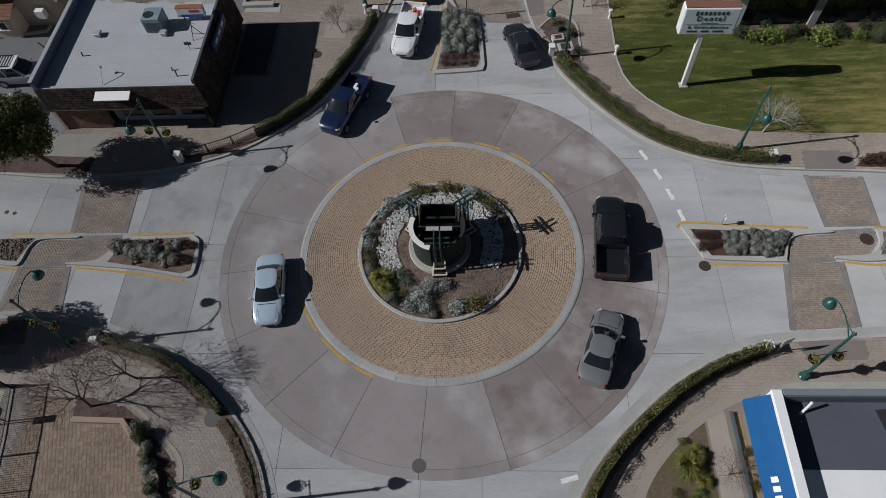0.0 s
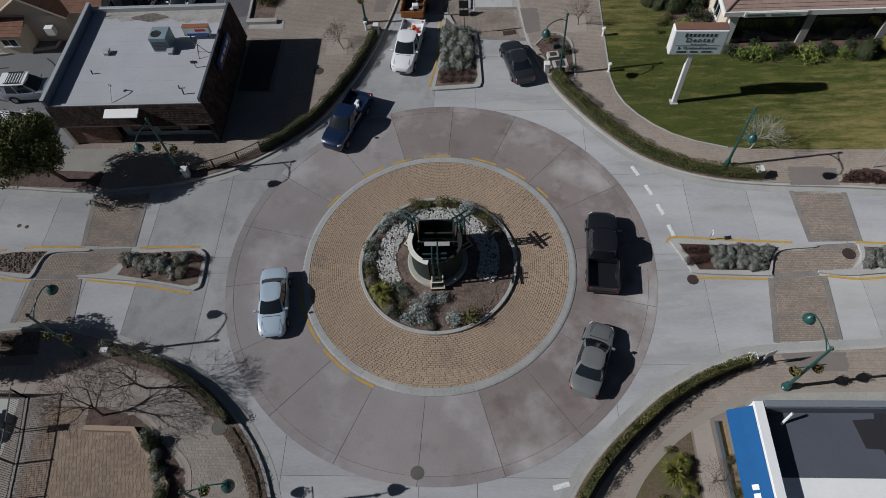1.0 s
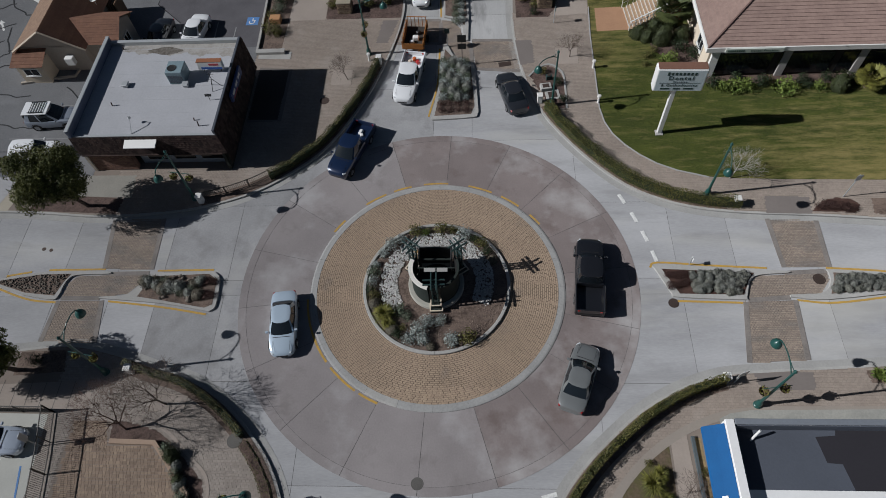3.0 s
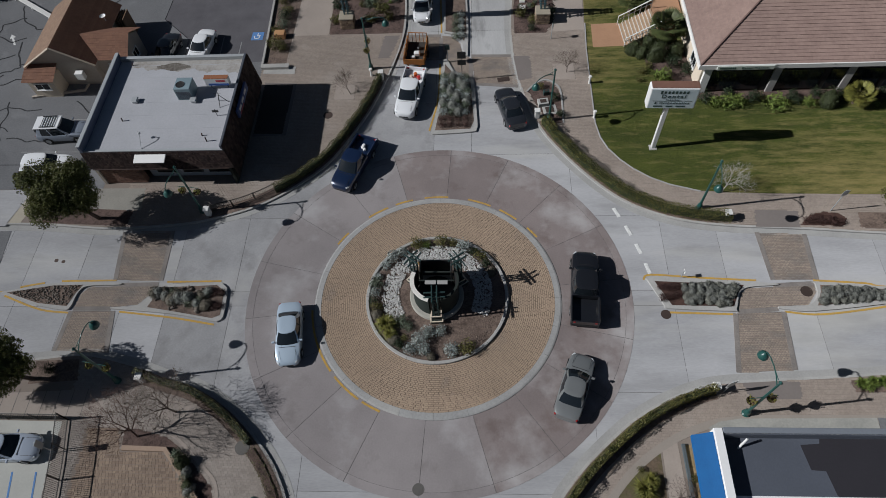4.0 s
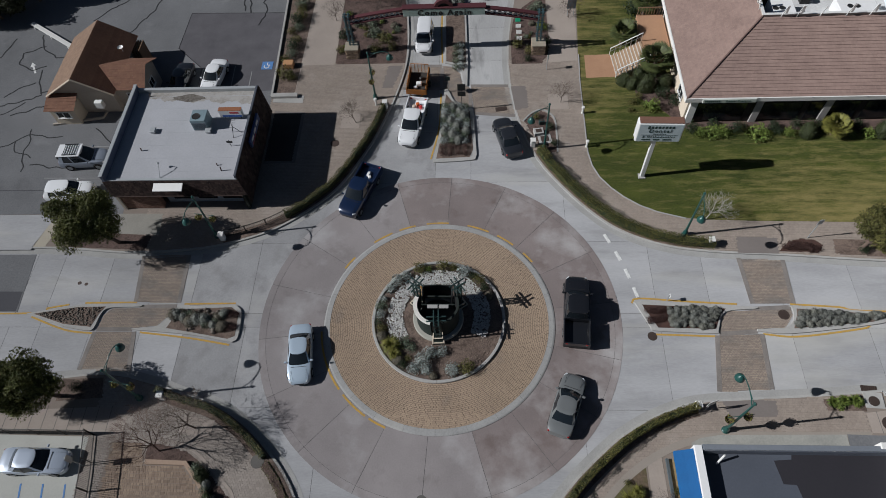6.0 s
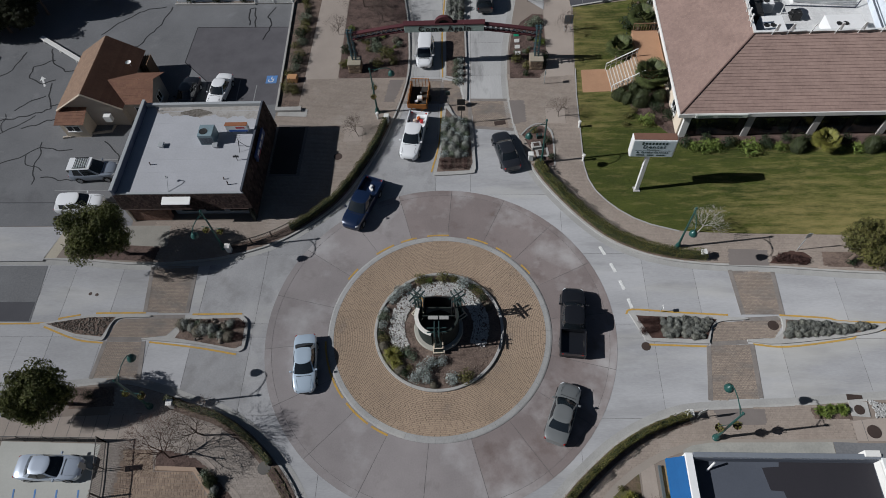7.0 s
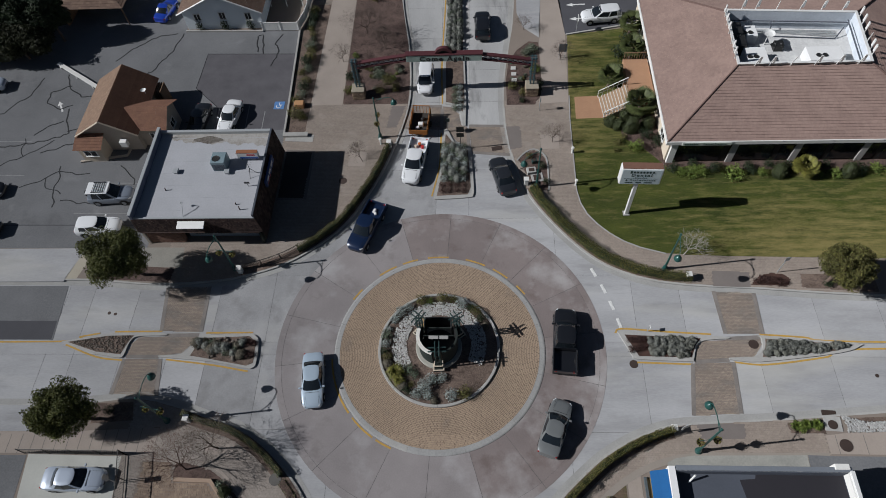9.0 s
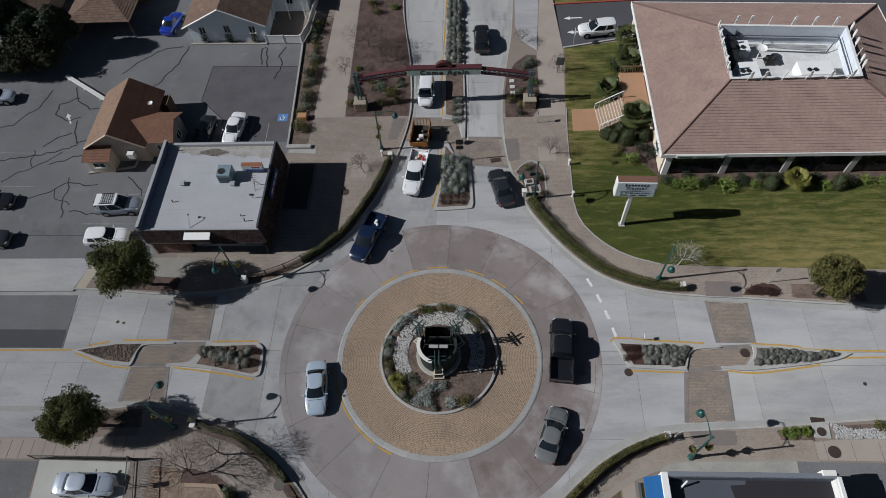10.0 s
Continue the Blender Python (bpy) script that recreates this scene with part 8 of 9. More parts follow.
# ---- vehicles ----
CAR_GLASS = gloss("tinted_car_glass", (0.012, 0.016, 0.02), rough=0.05, coat=0.5)
TYRE = shade("tyre_rubber", (0.022, 0.022, 0.023), rough=0.85)
RIM = gloss("alloy_rim", (0.42, 0.43, 0.44), rough=0.3, metal=0.8)
TRIM = gloss("black_car_trim", (0.018, 0.018, 0.019), rough=0.5)
HEADLIGHT = gloss("headlight_lens", (0.55, 0.58, 0.6), rough=0.1, coat=0.5)
TAILLIGHT = gloss("tail_light_lens", (0.3, 0.015, 0.015), rough=0.15, coat=0.5)
PAINTS = {}


def car_paint(name, base, metal=0.0):
    if name not in PAINTS:
        PAINTS[name] = gloss(name, base, rough=0.28, metal=metal, coat=0.8, flake=0.04)
    return PAINTS[name]


def loft(bm, sections):
    """Skin through closed sections of equal count."""
    rows = [[bm.verts.new(p) for p in s] for s in sections]
    n = len(rows[0])
    for r, s in zip(rows, rows[1:]):
        for i in range(n):
            j = (i + 1) % n
            bm.faces.new((r[i], r[j], s[j], s[i]))
    bm.faces.new(rows[0][::-1]), bm.faces.new(rows[-1])


def body_section(x, w, z0, z1, shoulder=0.16):
    """A car-body cross-section: rockers tucked in, rounded shoulders, slightly crowned top."""
    h = z1 - z0
    half = [(0.0, z0), (w * 0.86, z0), (w * 0.97, z0 + 0.12 * h), (w, z0 + 0.5 * h), (w * 0.985, z1 - shoulder * h - 0.04), (w * 0.92, z1 - 0.035), (w * 0.8, z1), (w * 0.4, z1 + 0.025), (0.0, z1 + 0.032)]
    right = [(x, -y, z) for y, z in half]
    left = [(x, y, z) for y, z in reversed(half[1:-1])]
    return right + left


def vehicle(kind, at, heading, paint, label, category, group="", L=4.7, W=1.82, H=1.45, name="car"):
    """A car that faces +x: body, cabin with panes, wheels, lamps and mirrors. at: centre on the ground."""
    ob = thing(name, (*at[:2], at[2] if len(at) > 2 else 0.0), label, category, group, heading)
    hw, hl = W / 2, L / 2
    pick, suv, van = kind == "pickup", kind == "suv", kind == "van"
    belt = 0.93 if kind == "sedan" else 1.06 if suv else 1.12 if pick else 1.05
    g = 0.2 if kind == "sedan" else 0.28
    hood = hl - (1.25 if kind == "sedan" else 1.2 if suv else 1.35 if pick else 0.75)
    nose = belt - (0.2 if kind == "sedan" else 0.12)
    tail = {"sedan": -hl + 0.75, "suv": -hl + 0.12, "pickup": -hl + 2.0, "van": -hl + 0.1}[kind]
    b = bmesh.new()
    back = belt + (0.03 if kind == "sedan" else 0.0)
    st = [(-hl, hw * 0.62, g + 0.16, back - 0.24), (-hl + 0.06, hw * 0.8, g + 0.08, back - 0.1), (-hl + 0.22, hw * 0.91, g + 0.03, back - 0.03), (-hl + 0.6, hw * 0.98, g, back)]
    st += [(tail + 0.45, hw, g, belt + 0.02), (0.0, hw, g, belt), (hood, hw * 0.99, g, belt - 0.01), (hl - 0.75, hw * 0.965, g, nose + 0.09), (hl - 0.4, hw * 0.91, g + 0.02, nose + 0.04), (hl - 0.17, hw * 0.8, g + 0.05, nose - 0.04),
           (hl - 0.04, hw * 0.62, g + 0.12, nose - 0.14), (hl, hw * 0.45, g + 0.18, nose - 0.24)]
    if van or suv:
        st = [(-hl, hw * 0.74, g + 0.12, back - 0.12), (-hl + 0.1, hw * 0.9, g + 0.04, back - 0.02)] + st[3:]
    if pick:
        st = [s for s in st if s[0] >= tail - 0.05 or s[0] > -0.2]
        st = [(tail + 0.02, hw, g, belt)] + [s for s in st if s[0] > tail + 0.1]
    loft(b, [body_section(*s) for s in st])
    part("body", b, paint, ob, "", True)
    if pick:
        b = bmesh.new()
        mid, ln_ = (-hl + tail) / 2, tail + hl
        box(b, mid, 0, (g + 0.5) / 2 + 0.12, ln_, W * 0.96, 0.36, 0.03)
        for s in (-1, 1):
            box(b, mid, s * (hw - 0.06), (0.5 + belt) / 2 + 0.02, ln_, 0.12, belt - 0.46, 0.035)
        box(b, -hl + 0.05, 0, (0.5 + belt) / 2, 0.1, W - 0.2, belt - 0.52, 0.03)
        bed = part("cargo_bed", b, paint, ob, "", True)
        b = bmesh.new()
        box(b, mid, 0, 0.59, ln_ - 0.15, W - 0.28, 0.05)
        for k in range(9):
            box(b, mid, -0.7 + 0.175 * k, 0.63, ln_ - 0.2, 0.06, 0.03)
        part("bed_liner", b, TRIM, bed, "black ribbed bed liner")
    # cabin
    cb0 = tail if not pick else tail + 0.02
    rear_rake = {"sedan": 0.62, "suv": 0.28, "pickup": 0.12, "van": 0.18}[kind]
    front_rake = {"sedan": 0.76, "suv": 0.8, "pickup": 0.72, "van": 0.62}[kind]
    r0, r1 = cb0 + rear_rake, hood - front_rake
    rw, rz_ = hw * (0.72 if kind == "sedan" else 0.77), H
    bw = hw * 0.93

    def outline(xf, xr, w, z):
        """Half a plan of the glasshouse, from the middle of the windscreen round to the middle of the rear window."""
        ln_, mid = xf - xr, xr + (xf - xr) * 0.47
        return [(xf, 0.0, z), (xf - 0.04, 0.5 * w, z), (xf - 0.16, 0.84 * w, z), (xf - 0.16 - 0.07 * ln_, 0.93 * w, z), (mid + 0.05, w, z), (mid - 0.05, w, z),
                (xr + 0.1 + 0.14 * ln_, 0.96 * w, z), (xr + 0.1, 0.86 * w, z), (xr + 0.02, 0.5 * w, z), (xr, 0.0, z)]

    lo, hi = outline(hood, cb0, bw, belt - 0.03), outline(r1, r0, rw, rz_ - 0.05)
    half = [tuple((p + q) / 2 + d for p, q, d in zip(u, v, (0.0, 0.025 * (u[1] > 0), 0.02))) for u, v in zip(lo, hi)]
    b = bmesh.new()
    rings = []
    for grow, z in ((0.02, rz_ - 0.06), (0.0, rz_ - 0.015), (-0.14, rz_ + 0.012), (-0.45, rz_ + 0.025)):
        row = []
        for x, y, _ in hi + [(x, -y, z_) for x, y, z_ in hi[-2:0:-1]]:
            cx = (r0 + r1) / 2
            row.append(b.verts.new((cx + (x - cx) * (1 + grow), y * (1 + grow), z)))
        rings.append(row)
    for p, q in zip(rings, rings[1:]):
        for k in range(18):
            b.faces.new((p[k], p[(k + 1) % 18], q[(k + 1) % 18], q[k]))
    b.faces.new(rings[-1])
    cab = part("roof", b, paint, ob, "", True)

    def strip(nm, first, last, s, material, out):
        w = bmesh.new()
        rows = []
        for k in range(first, last + 1):
            o = Vector((half[k][0] - (r0 + r1) / 2, s * half[k][1] * 1.5, 0)).normalized() * out
            rows.append([w.verts.new(Vector((p[0], s * p[1], p[2])) + o) for p in (lo[k], half[k], hi[k])])
        for p, q in zip(rows, rows[1:]):
            for k in range(2):
                w.faces.new((p[k], q[k], q[k + 1], p[k + 1]))
        return w, nm, material

    for first, last, nm in ((0, 2, "windscreen"), (7, 9, "rear_window")):
        w = bmesh.new()
        ks = list(range(first, last + 1))
        cols = [(k, 1) for k in ks] + [(k, -1) for k in reversed(ks) if k not in (0, 9)]
        cols = sorted(cols, key=lambda c: c[1] * half[c[0]][1])
        rows = [[w.verts.new((p[0], s * p[1], p[2])) for p in (lo[k], half[k], hi[k])] for k, s in cols]
        for p, q in zip(rows, rows[1:]):
            for k in range(2):
                w.faces.new((p[k], q[k], q[k + 1], p[k + 1]))
        part(nm, w, CAR_GLASS, cab, "", True)
    for s in (-1, 1):
        for first, last, nm, mt, out in ((2, 3, "pillar", paint, 0.012), (3, 4, "side_window", CAR_GLASS, 0.0), (4, 5, "pillar", paint if kind != "sedan" else TRIM, 0.01), (5, 6, "side_window", CAR_GLASS, 0.0), (6, 7, "pillar", paint, 0.012)):
            w, nm, mt = strip(nm, first, last, s, mt, out)
            part(nm, w, mt, cab, "", True)
    # shut lines of the bonnet, the boot and the doors
    b = bmesh.new()
    for s in (-1, 1):
        box(b, (hood + hl) / 2 - 0.05, s * hw * 0.62, (belt + nose) / 2 + 0.042, (hl - hood) * 0.7, 0.014, 0.012)
    box(b, hood + 0.06, 0, belt + 0.014, 0.03, hw * 1.24, 0.02)
    part("shut_line", b, TRIM, ob)
    # wheels
    wr = 0.33 if kind == "sedan" else 0.38
    for x in (hl - 0.9, -hl + (0.95 if not pick else 1.15)):
        for s in (-1, 1):
            b = bmesh.new()
            lathe(b, [(wr * 0.62, -0.11), (wr * 0.96, -0.11), (wr, -0.07), (wr, 0.07), (wr * 0.96, 0.11), (wr * 0.62, 0.11)], 20)
            bmesh.ops.transform(b, matrix=Matrix.Translation((x, s * (hw - 0.1), wr)) @ Matrix.Rotation(radians(90), 4, "X"), verts=b.verts[:])
            wl = part("wheel", b, TYRE, ob, "", True)
            b = bmesh.new()
            lathe(b, [(0.0, -0.1), (wr * 0.2, -0.105), (wr * 0.55, -0.08), (wr * 0.63, -0.105), (wr * 0.63, 0.105), (wr * 0.55, 0.08), (wr * 0.2, 0.105), (0.0, 0.1)], 14)
            bmesh.ops.transform(b, matrix=Matrix.Translation((x, s * (hw - 0.1), wr)) @ Matrix.Rotation(radians(90), 4, "X"), verts=b.verts[:])
            part("rim", b, RIM, wl, "", True)
            b = bmesh.new()
            lathe(b, [(wr + 0.02, -0.1), (wr + 0.06, -0.1), (wr + 0.06, 0.1), (wr + 0.02, 0.1)], 14, (0, 0, 0), 0, 180)
            bmesh.ops.transform(b, matrix=Matrix.Translation((x, s * (hw - 0.095), wr)) @ Matrix.Rotation(radians(90), 4, "X"), verts=b.verts[:])
            part("wheel_arch", b, TRIM, ob)
    for s in (-1, 1):
        b = bmesh.new()
        box(b, hl - 0.25, s * hw * 0.68, nose - 0.1, 0.34, 0.22, 0.13, 0.05, rz=-s * 38)
        part("headlight", b, HEADLIGHT, ob)
        b = bmesh.new()
        box(b, -hl + (0.12 if not pick else 0.06), s * hw * 0.74, belt - 0.17, 0.16, 0.2, 0.18, 0.03, rz=s * 25 if not pick else 0)
        part("tail_light", b, TAILLIGHT, ob)
        b = bmesh.new()
        box(b, hood - 0.35, s * (hw + 0.06), belt + 0.08, 0.14, 0.22, 0.14, 0.03)
        part("mirror", b, paint, ob)
    b = bmesh.new()
    box(b, hl - 0.01, 0, g + 0.26, 0.05, W * 0.42, 0.14, 0.02)
    part("grille", b, TRIM, ob)
    b = bmesh.new()
    box(b, -hl + 0.02, 0, g + 0.22, 0.1, W * (0.9 if pick else 0.6), 0.16, 0.03)
    part("rear_bumper", b, TRIM if pick else paint, ob)
    return ob, cab, (r0, r1, rw)


def sunroof(cab, span, H, x0, x1):
    b = bmesh.new()
    box(b, (x0 + x1) / 2, 0, H + 0.004, x1 - x0, span[2] * 1.25, 0.016, 0.004)
    part("sunroof", b, CAR_GLASS, cab, "dark glass sunroof")


SILVER = car_paint("silver_blue_paint", (0.44, 0.53, 0.62), 0.25)
SILVER2 = car_paint("silver_paint", (0.4, 0.45, 0.53), 0.25)
BLUE = car_paint("deep_blue_paint", (0.009, 0.02, 0.056), 0.2)
BLACK = car_paint("black_paint_gloss", (0.012, 0.013, 0.016))
CHARCOAL = car_paint("charcoal_paint", (0.03, 0.033, 0.04), 0.3)
GREYP = car_paint("warm_grey_paint", (0.2, 0.21, 0.21), 0.25)
WHITEP = car_paint("white_car_paint", (0.72, 0.73, 0.74))
BRIGHT_BLUE = car_paint("bright_blue_paint", (0.015, 0.05, 0.38), 0.2)

# on the roundabout and its legs
vehicle("pickup", (10.6, 0.5), 85, BLACK, "black crew-cab pickup truck on the roundabout", "pickup truck", L=5.85, W=2.0, H=1.88, name="pickup_truck")
_, cab_s, sp = vehicle("sedan", (-10.35, -3.05), 276, SILVER, "silver-blue sedan with dark sunroof on the roundabout", "car", L=4.75, W=1.84, H=1.42, name="sedan")
sunroof(cab_s, sp, 1.42, -0.58, -0.08)
b = bmesh.new()
box(b, 0, 0, 0.12, 0.5, 0.3, 0.24, 0.06)
box(b, 0.25, 0.2, 0.1, 0.3, 0.25, 0.2, 0.05, rz=30)
ob = tagged(part("white_bundle", b, WHITE_PAINT), "crumpled white bundle in the blue pickup bed", "bundle")
ob.matrix_basis = pose(-6.55, 13.95, 0.645, 0, 0, 250)
vehicle("pickup", (-7.2, 12.2), 250, BLUE, "deep blue pickup truck entering the roundabout", "pickup truck", L=5.6, W=1.95, H=1.78, name="pickup_truck")
vehicle("sedan", (5.85, 18.3), 105, CHARCOAL, "charcoal sedan leaving the roundabout", "car", L=4.75, W=1.84, H=1.43, name="sedan")
vehicle("sedan", (9.3, -6.8), 70, GREYP, "grey sedan on the roundabout", "car", L=4.7, W=1.82, H=1.43, name="sedan")
vehicle("suv", (4.1, 40.8), 91, BLACK, "black sport utility car beyond the arch", "car", L=4.7, W=1.88, H=1.62, name="suv")
truck, _, _ = vehicle("pickup", (-2.95, 20.2), 261, WHITEP, "white pickup truck towing an orange trailer", "pickup truck", L=5.7, W=1.95, H=1.8, name="pickup_truck")
vehicle("van", (-2.3, 32.0), 269, WHITEP, "white compact van under the arch", "van", L=4.4, W=1.8, H=1.8, name="van")


def trailer():
    ob = thing("utility_trailer", (-2.65, 25.4, 0.0), "rusty orange utility trailer with steel sides", "trailer", rz=266)
    orange = shade("orange_rusted_steel", (0.42, 0.17, 0.035), (0.24, 0.1, 0.04), grain=6, patch=1.2, rough=0.75)
    b = bmesh.new()
    box(b, 0, 0, 0.55, 3.0, 1.8, 0.1, 0.02)
    part("deck", b, shade("trailer_deck", (0.05, 0.045, 0.04), rough=0.9), ob)
    for s in (-1, 1):
        b = bmesh.new()
        box(b, 0, s * 0.92, 0.95, 3.0, 0.06, 0.75, 0.01)
        part("side", b, orange, ob)
        for k in range(6):
            part("stake", box(bmesh.new(), -1.45 + 0.58 * k, s * 0.98, 0.95, 0.08, 0.06, 0.85, 0.01), orange, ob)
        b = bmesh.new()
        lathe(b, [(0.2, -0.1), (0.33, -0.1), (0.33, 0.1), (0.2, 0.1)], 16)
        bmesh.ops.transform(b, matrix=Matrix.Translation((-0.2, s * 1.06, 0.33)) @ Matrix.Rotation(radians(90), 4, "X"), verts=b.verts[:])
        part("wheel", b, TYRE, ob)
    b = bmesh.new()
    box(b, 1.5, 0, 0.85, 0.06, 1.84, 0.6, 0.01)
    part("front_board", b, orange, ob)
    b = bmesh.new()
    for k in range(6):
        box(b, -1.55, -0.85 + 0.34 * k, 1.1, 0.05, 0.05, 1.1)
    box(b, -1.55, 0, 1.62, 0.06, 1.8, 0.06)
    part("tailgate_frame", b, orange, ob)
    b = bmesh.new()
    for s in (-1, 1):
        rod(b, (1.4, s * 0.7, 0.5), (2.35, 0, 0.5), 0.05, 0.05, 6)
    part("drawbar", b, orange, ob)
    for k, (x, y, s, mt) in enumerate(((0.3, 0.1, 0.55, WHITE_PAINT), (0.75, -0.25, 0.4, WHITE_PAINT), (-0.5, 0.3, 0.4, TRIM))):
        b = bmesh.new()
        box(b, 0, 0, s * 0.35, s, s * 0.8, s * 0.7, 0.06, rz=20 * k)
        o2 = part("sack", b, mt)
        o2.matrix_basis = pose(-2.65 + y, 25.4 - x, 0.6)
        tagged(o2, "bulky white sack in the trailer" if k < 2 else "dark bundle in the trailer", "sack")
    for k, (x, y, c) in enumerate(((-2.55, 22.3, (0.5, 0.12, 0.03)), (-2.25, 21.9, (0.45, 0.03, 0.03)), (-2.9, 22.0, (0.6, 0.5, 0.4)))):
        b = bmesh.new()
        lathe(b, [(0.0, 0.0), (0.16, 0.0), (0.18, 0.3), (0.14, 0.36), (0.0, 0.38)], 12)
        o2 = part("drum_can", b, gloss("can_paint", c, 0.45), smooth=True)
        o2.matrix_basis = pose(x, y, 0.64)
        tagged(o2, "coloured work can in the pickup bed", "can", "work cans")


trailer()
# parked cars
fj, cab_f, sp = vehicle("suv", (-33.3, 16.2, TOP), 2, car_paint("slate_paint", (0.22, 0.25, 0.3), 0.2), "two-tone off-road car with white roof rack in the car park", "car", L=4.5, W=1.88, H=1.78, name="off_road_car")
b = bmesh.new()
box(b, (sp[0] + sp[1]) / 2 - 0.1, 0, 1.8, sp[1] - sp[0] + 0.1, 1.5, 0.07, 0.03)
part("white_roof", b, WHITEP, cab_f, "white roof panel")
b = bmesh.new()
for k in range(6):
    part("rack_bar", box(bmesh.new(), -1.3 + 0.22 * k, 0, 1.9, 0.04, 1.2, 0.04), TRIM, cab_f, "black roof rack bar")
for s in (-1, 1):
    part("rack_rail", box(bmesh.new(), -0.75, s * 0.62, 1.92, 1.3, 0.05, 0.06), TRIM, cab_f, "black roof rack rail")
b.free()
b = bmesh.new()
lathe(b, [(0.0, -0.1), (0.33, -0.1), (0.35, 0.0), (0.33, 0.1), (0.0, 0.1)], 18)
bmesh.ops.transform(b, matrix=Matrix.Translation((-2.38, 0.1, 0.98)) @ Matrix.Rotation(radians(90), 4, "Y"), verts=b.verts[:])
part("spare_wheel", b, TYRE, fj)
vehicle("suv", (-33.4, 12.35, TOP), 3, WHITEP, "white hatchback parked beside the shop", "car", L=4.4, W=1.8, H=1.55, name="hatchback")
vehicle("sedan", (-23.4, 26.7, TOP), 262, WHITEP, "white sedan parked behind the shop", "car", L=4.6, W=1.8, H=1.43, name="sedan")
vehicle("sedan", (-26.7, 26.2, TOP), 265, BLACK, "black sedan parked behind the shop", "car", L=4.7, W=1.82, H=1.43, name="sedan")
vehicle("sedan", (-35.2, 45.0, TOP), 80, BRIGHT_BLUE, "bright blue hatchback parked beside the carport", "car", L=4.2, W=1.76, H=1.48, name="hatchback")
_, cab_w, sp = vehicle("suv", (18.0, 41.9, TOP), 186, WHITEP, "white sport utility car with glass roof on the driveway", "car", L=4.7, W=1.9, H=1.65, name="suv")
sunroof(cab_w, sp, 1.65, -1.2, 0.35)
vehicle("suv", (-53.2, 32.2, TOP), 5, SILVER2, "silver sport utility car in the car park", "car", L=4.6, W=1.85, H=1.65, name="suv")
vehicle("sedan", (-47.2, 17.0, TOP), 3, BLACK, "black sedan in the car park", "car", L=4.6, W=1.82, H=1.45, name="sedan")
vehicle("suv", (-45.6, 12.2, TOP), 2, CHARCOAL, "charcoal sport utility car in the car park", "car", L=4.6, W=1.85, H=1.65, name="suv")
vehicle("sedan", (-27.9, -11.2, TOP), 0, SILVER2, "silver sedan parked in the concrete bay", "car", L=4.85, W=1.84, H=1.45, name="sedan")

# ---- car park markings and cracks ----


def stripe(name, line, w, material, label, z=TOP + 0.006, group="", h=0.004):
    b = bmesh.new()
    ribbon(b, line, -w / 2, w / 2, z - 0.01, z + h)
    return tagged(part(name, b, material), label, "road marking", group, "structure")


BAY_LINE = shade("faded_bay_paint", (0.3, 0.3, 0.3), (0.2, 0.2, 0.205), grain=5, patch=1.5, amount=1.1, rough=0.85)
for pts in ([(-37, 14.4), (-28.6, 14.3)], [(-37, 18.2), (-28.6, 18.1)], [(-44, 19.3), (-51, 19.5)], [(-45, 24), (-52, 24.2)]):
    stripe("bay_line", pts, 0.09, BAY_LINE, "faded white parking bay line", group="bay lines")
for pts in ([(-25.0, 24.0), (-25.1, 28.6)], [(-21.6, 24.0), (-21.8, 28.8)], [(-19.8, 24.2), (-19.9, 28.0)]):
    stripe("bay_line", pts, 0.09, BAY_LINE, "faded white parking bay line", TOP + 0.011, group="bay lines")
for k in range(5):
    stripe("blue_bay_line", [(-32 + 1.6 * k, -12.6), (-31.4 + 1.6 * k, -15.8)], 0.12, BLUE_LINE, "blue painted bay hatch line", group="blue bay lines")
b = bmesh.new()
box(b, 0, 0, 0, 1.15, 1.15, 0.012)
hc = tagged(part("accessible_bay_mark", b, BLUE_LINE), "blue painted accessible bay square", "road marking", "", "structure")
hc.matrix_basis = pose(-18.45, 28.8, TOP + 0.012)
b = bmesh.new()
lathe(b, [(0.2, 0.0), (0.3, 0.0), (0.3, 0.006), (0.2, 0.006)], 14, (-0.05, -0.12, 0.006), 150, 400)
box(b, 0.0, 0.2, 0.01, 0.09, 0.4, 0.008)
box(b, 0.15, 0.05, 0.01, 0.3, 0.09, 0.008)
part("white_symbol", b, WHITE_LINE, hc)


def arrow(x, y, rz, s=1.0):
    b = bmesh.new()
    prism(b, [(-1.3 * s, -0.1), (0.2 * s, -0.1), (0.2 * s, -0.32), (1.0 * s, 0), (0.2 * s, 0.32), (0.2 * s, 0.1), (-1.3 * s, 0.1)], -0.005, 0.004)
    ob = tagged(part("lane_arrow", b, WHITE_LINE), "worn white painted arrow", "road marking", "lane arrows", "structure")
    ob.matrix_basis = pose(x, y, TOP + 0.006, 0, 0, rz)


arrow(15.2, 44.8, 182)
arrow(15.4, 42.2, 182)
arrow(-43.6, 29.3, 120, 0.8)
# white wooden barrier arm on the ground by the brown house
b = bmesh.new()
box(b, 0, 0, 0.35, 7.4, 0.5, 0.12, 0.02)
for k in (-3, 0, 3):
    box(b, k, 0, 0.15, 0.2, 0.6, 0.3, 0.02)
ob = tagged(part("timber_barrier", b, WHITE_WALL), "low white barrier beside the brown-roofed house", "barrier")
ob.matrix_basis = pose(-43.0, 33.9, WALK_Z, 0, 0, -34)


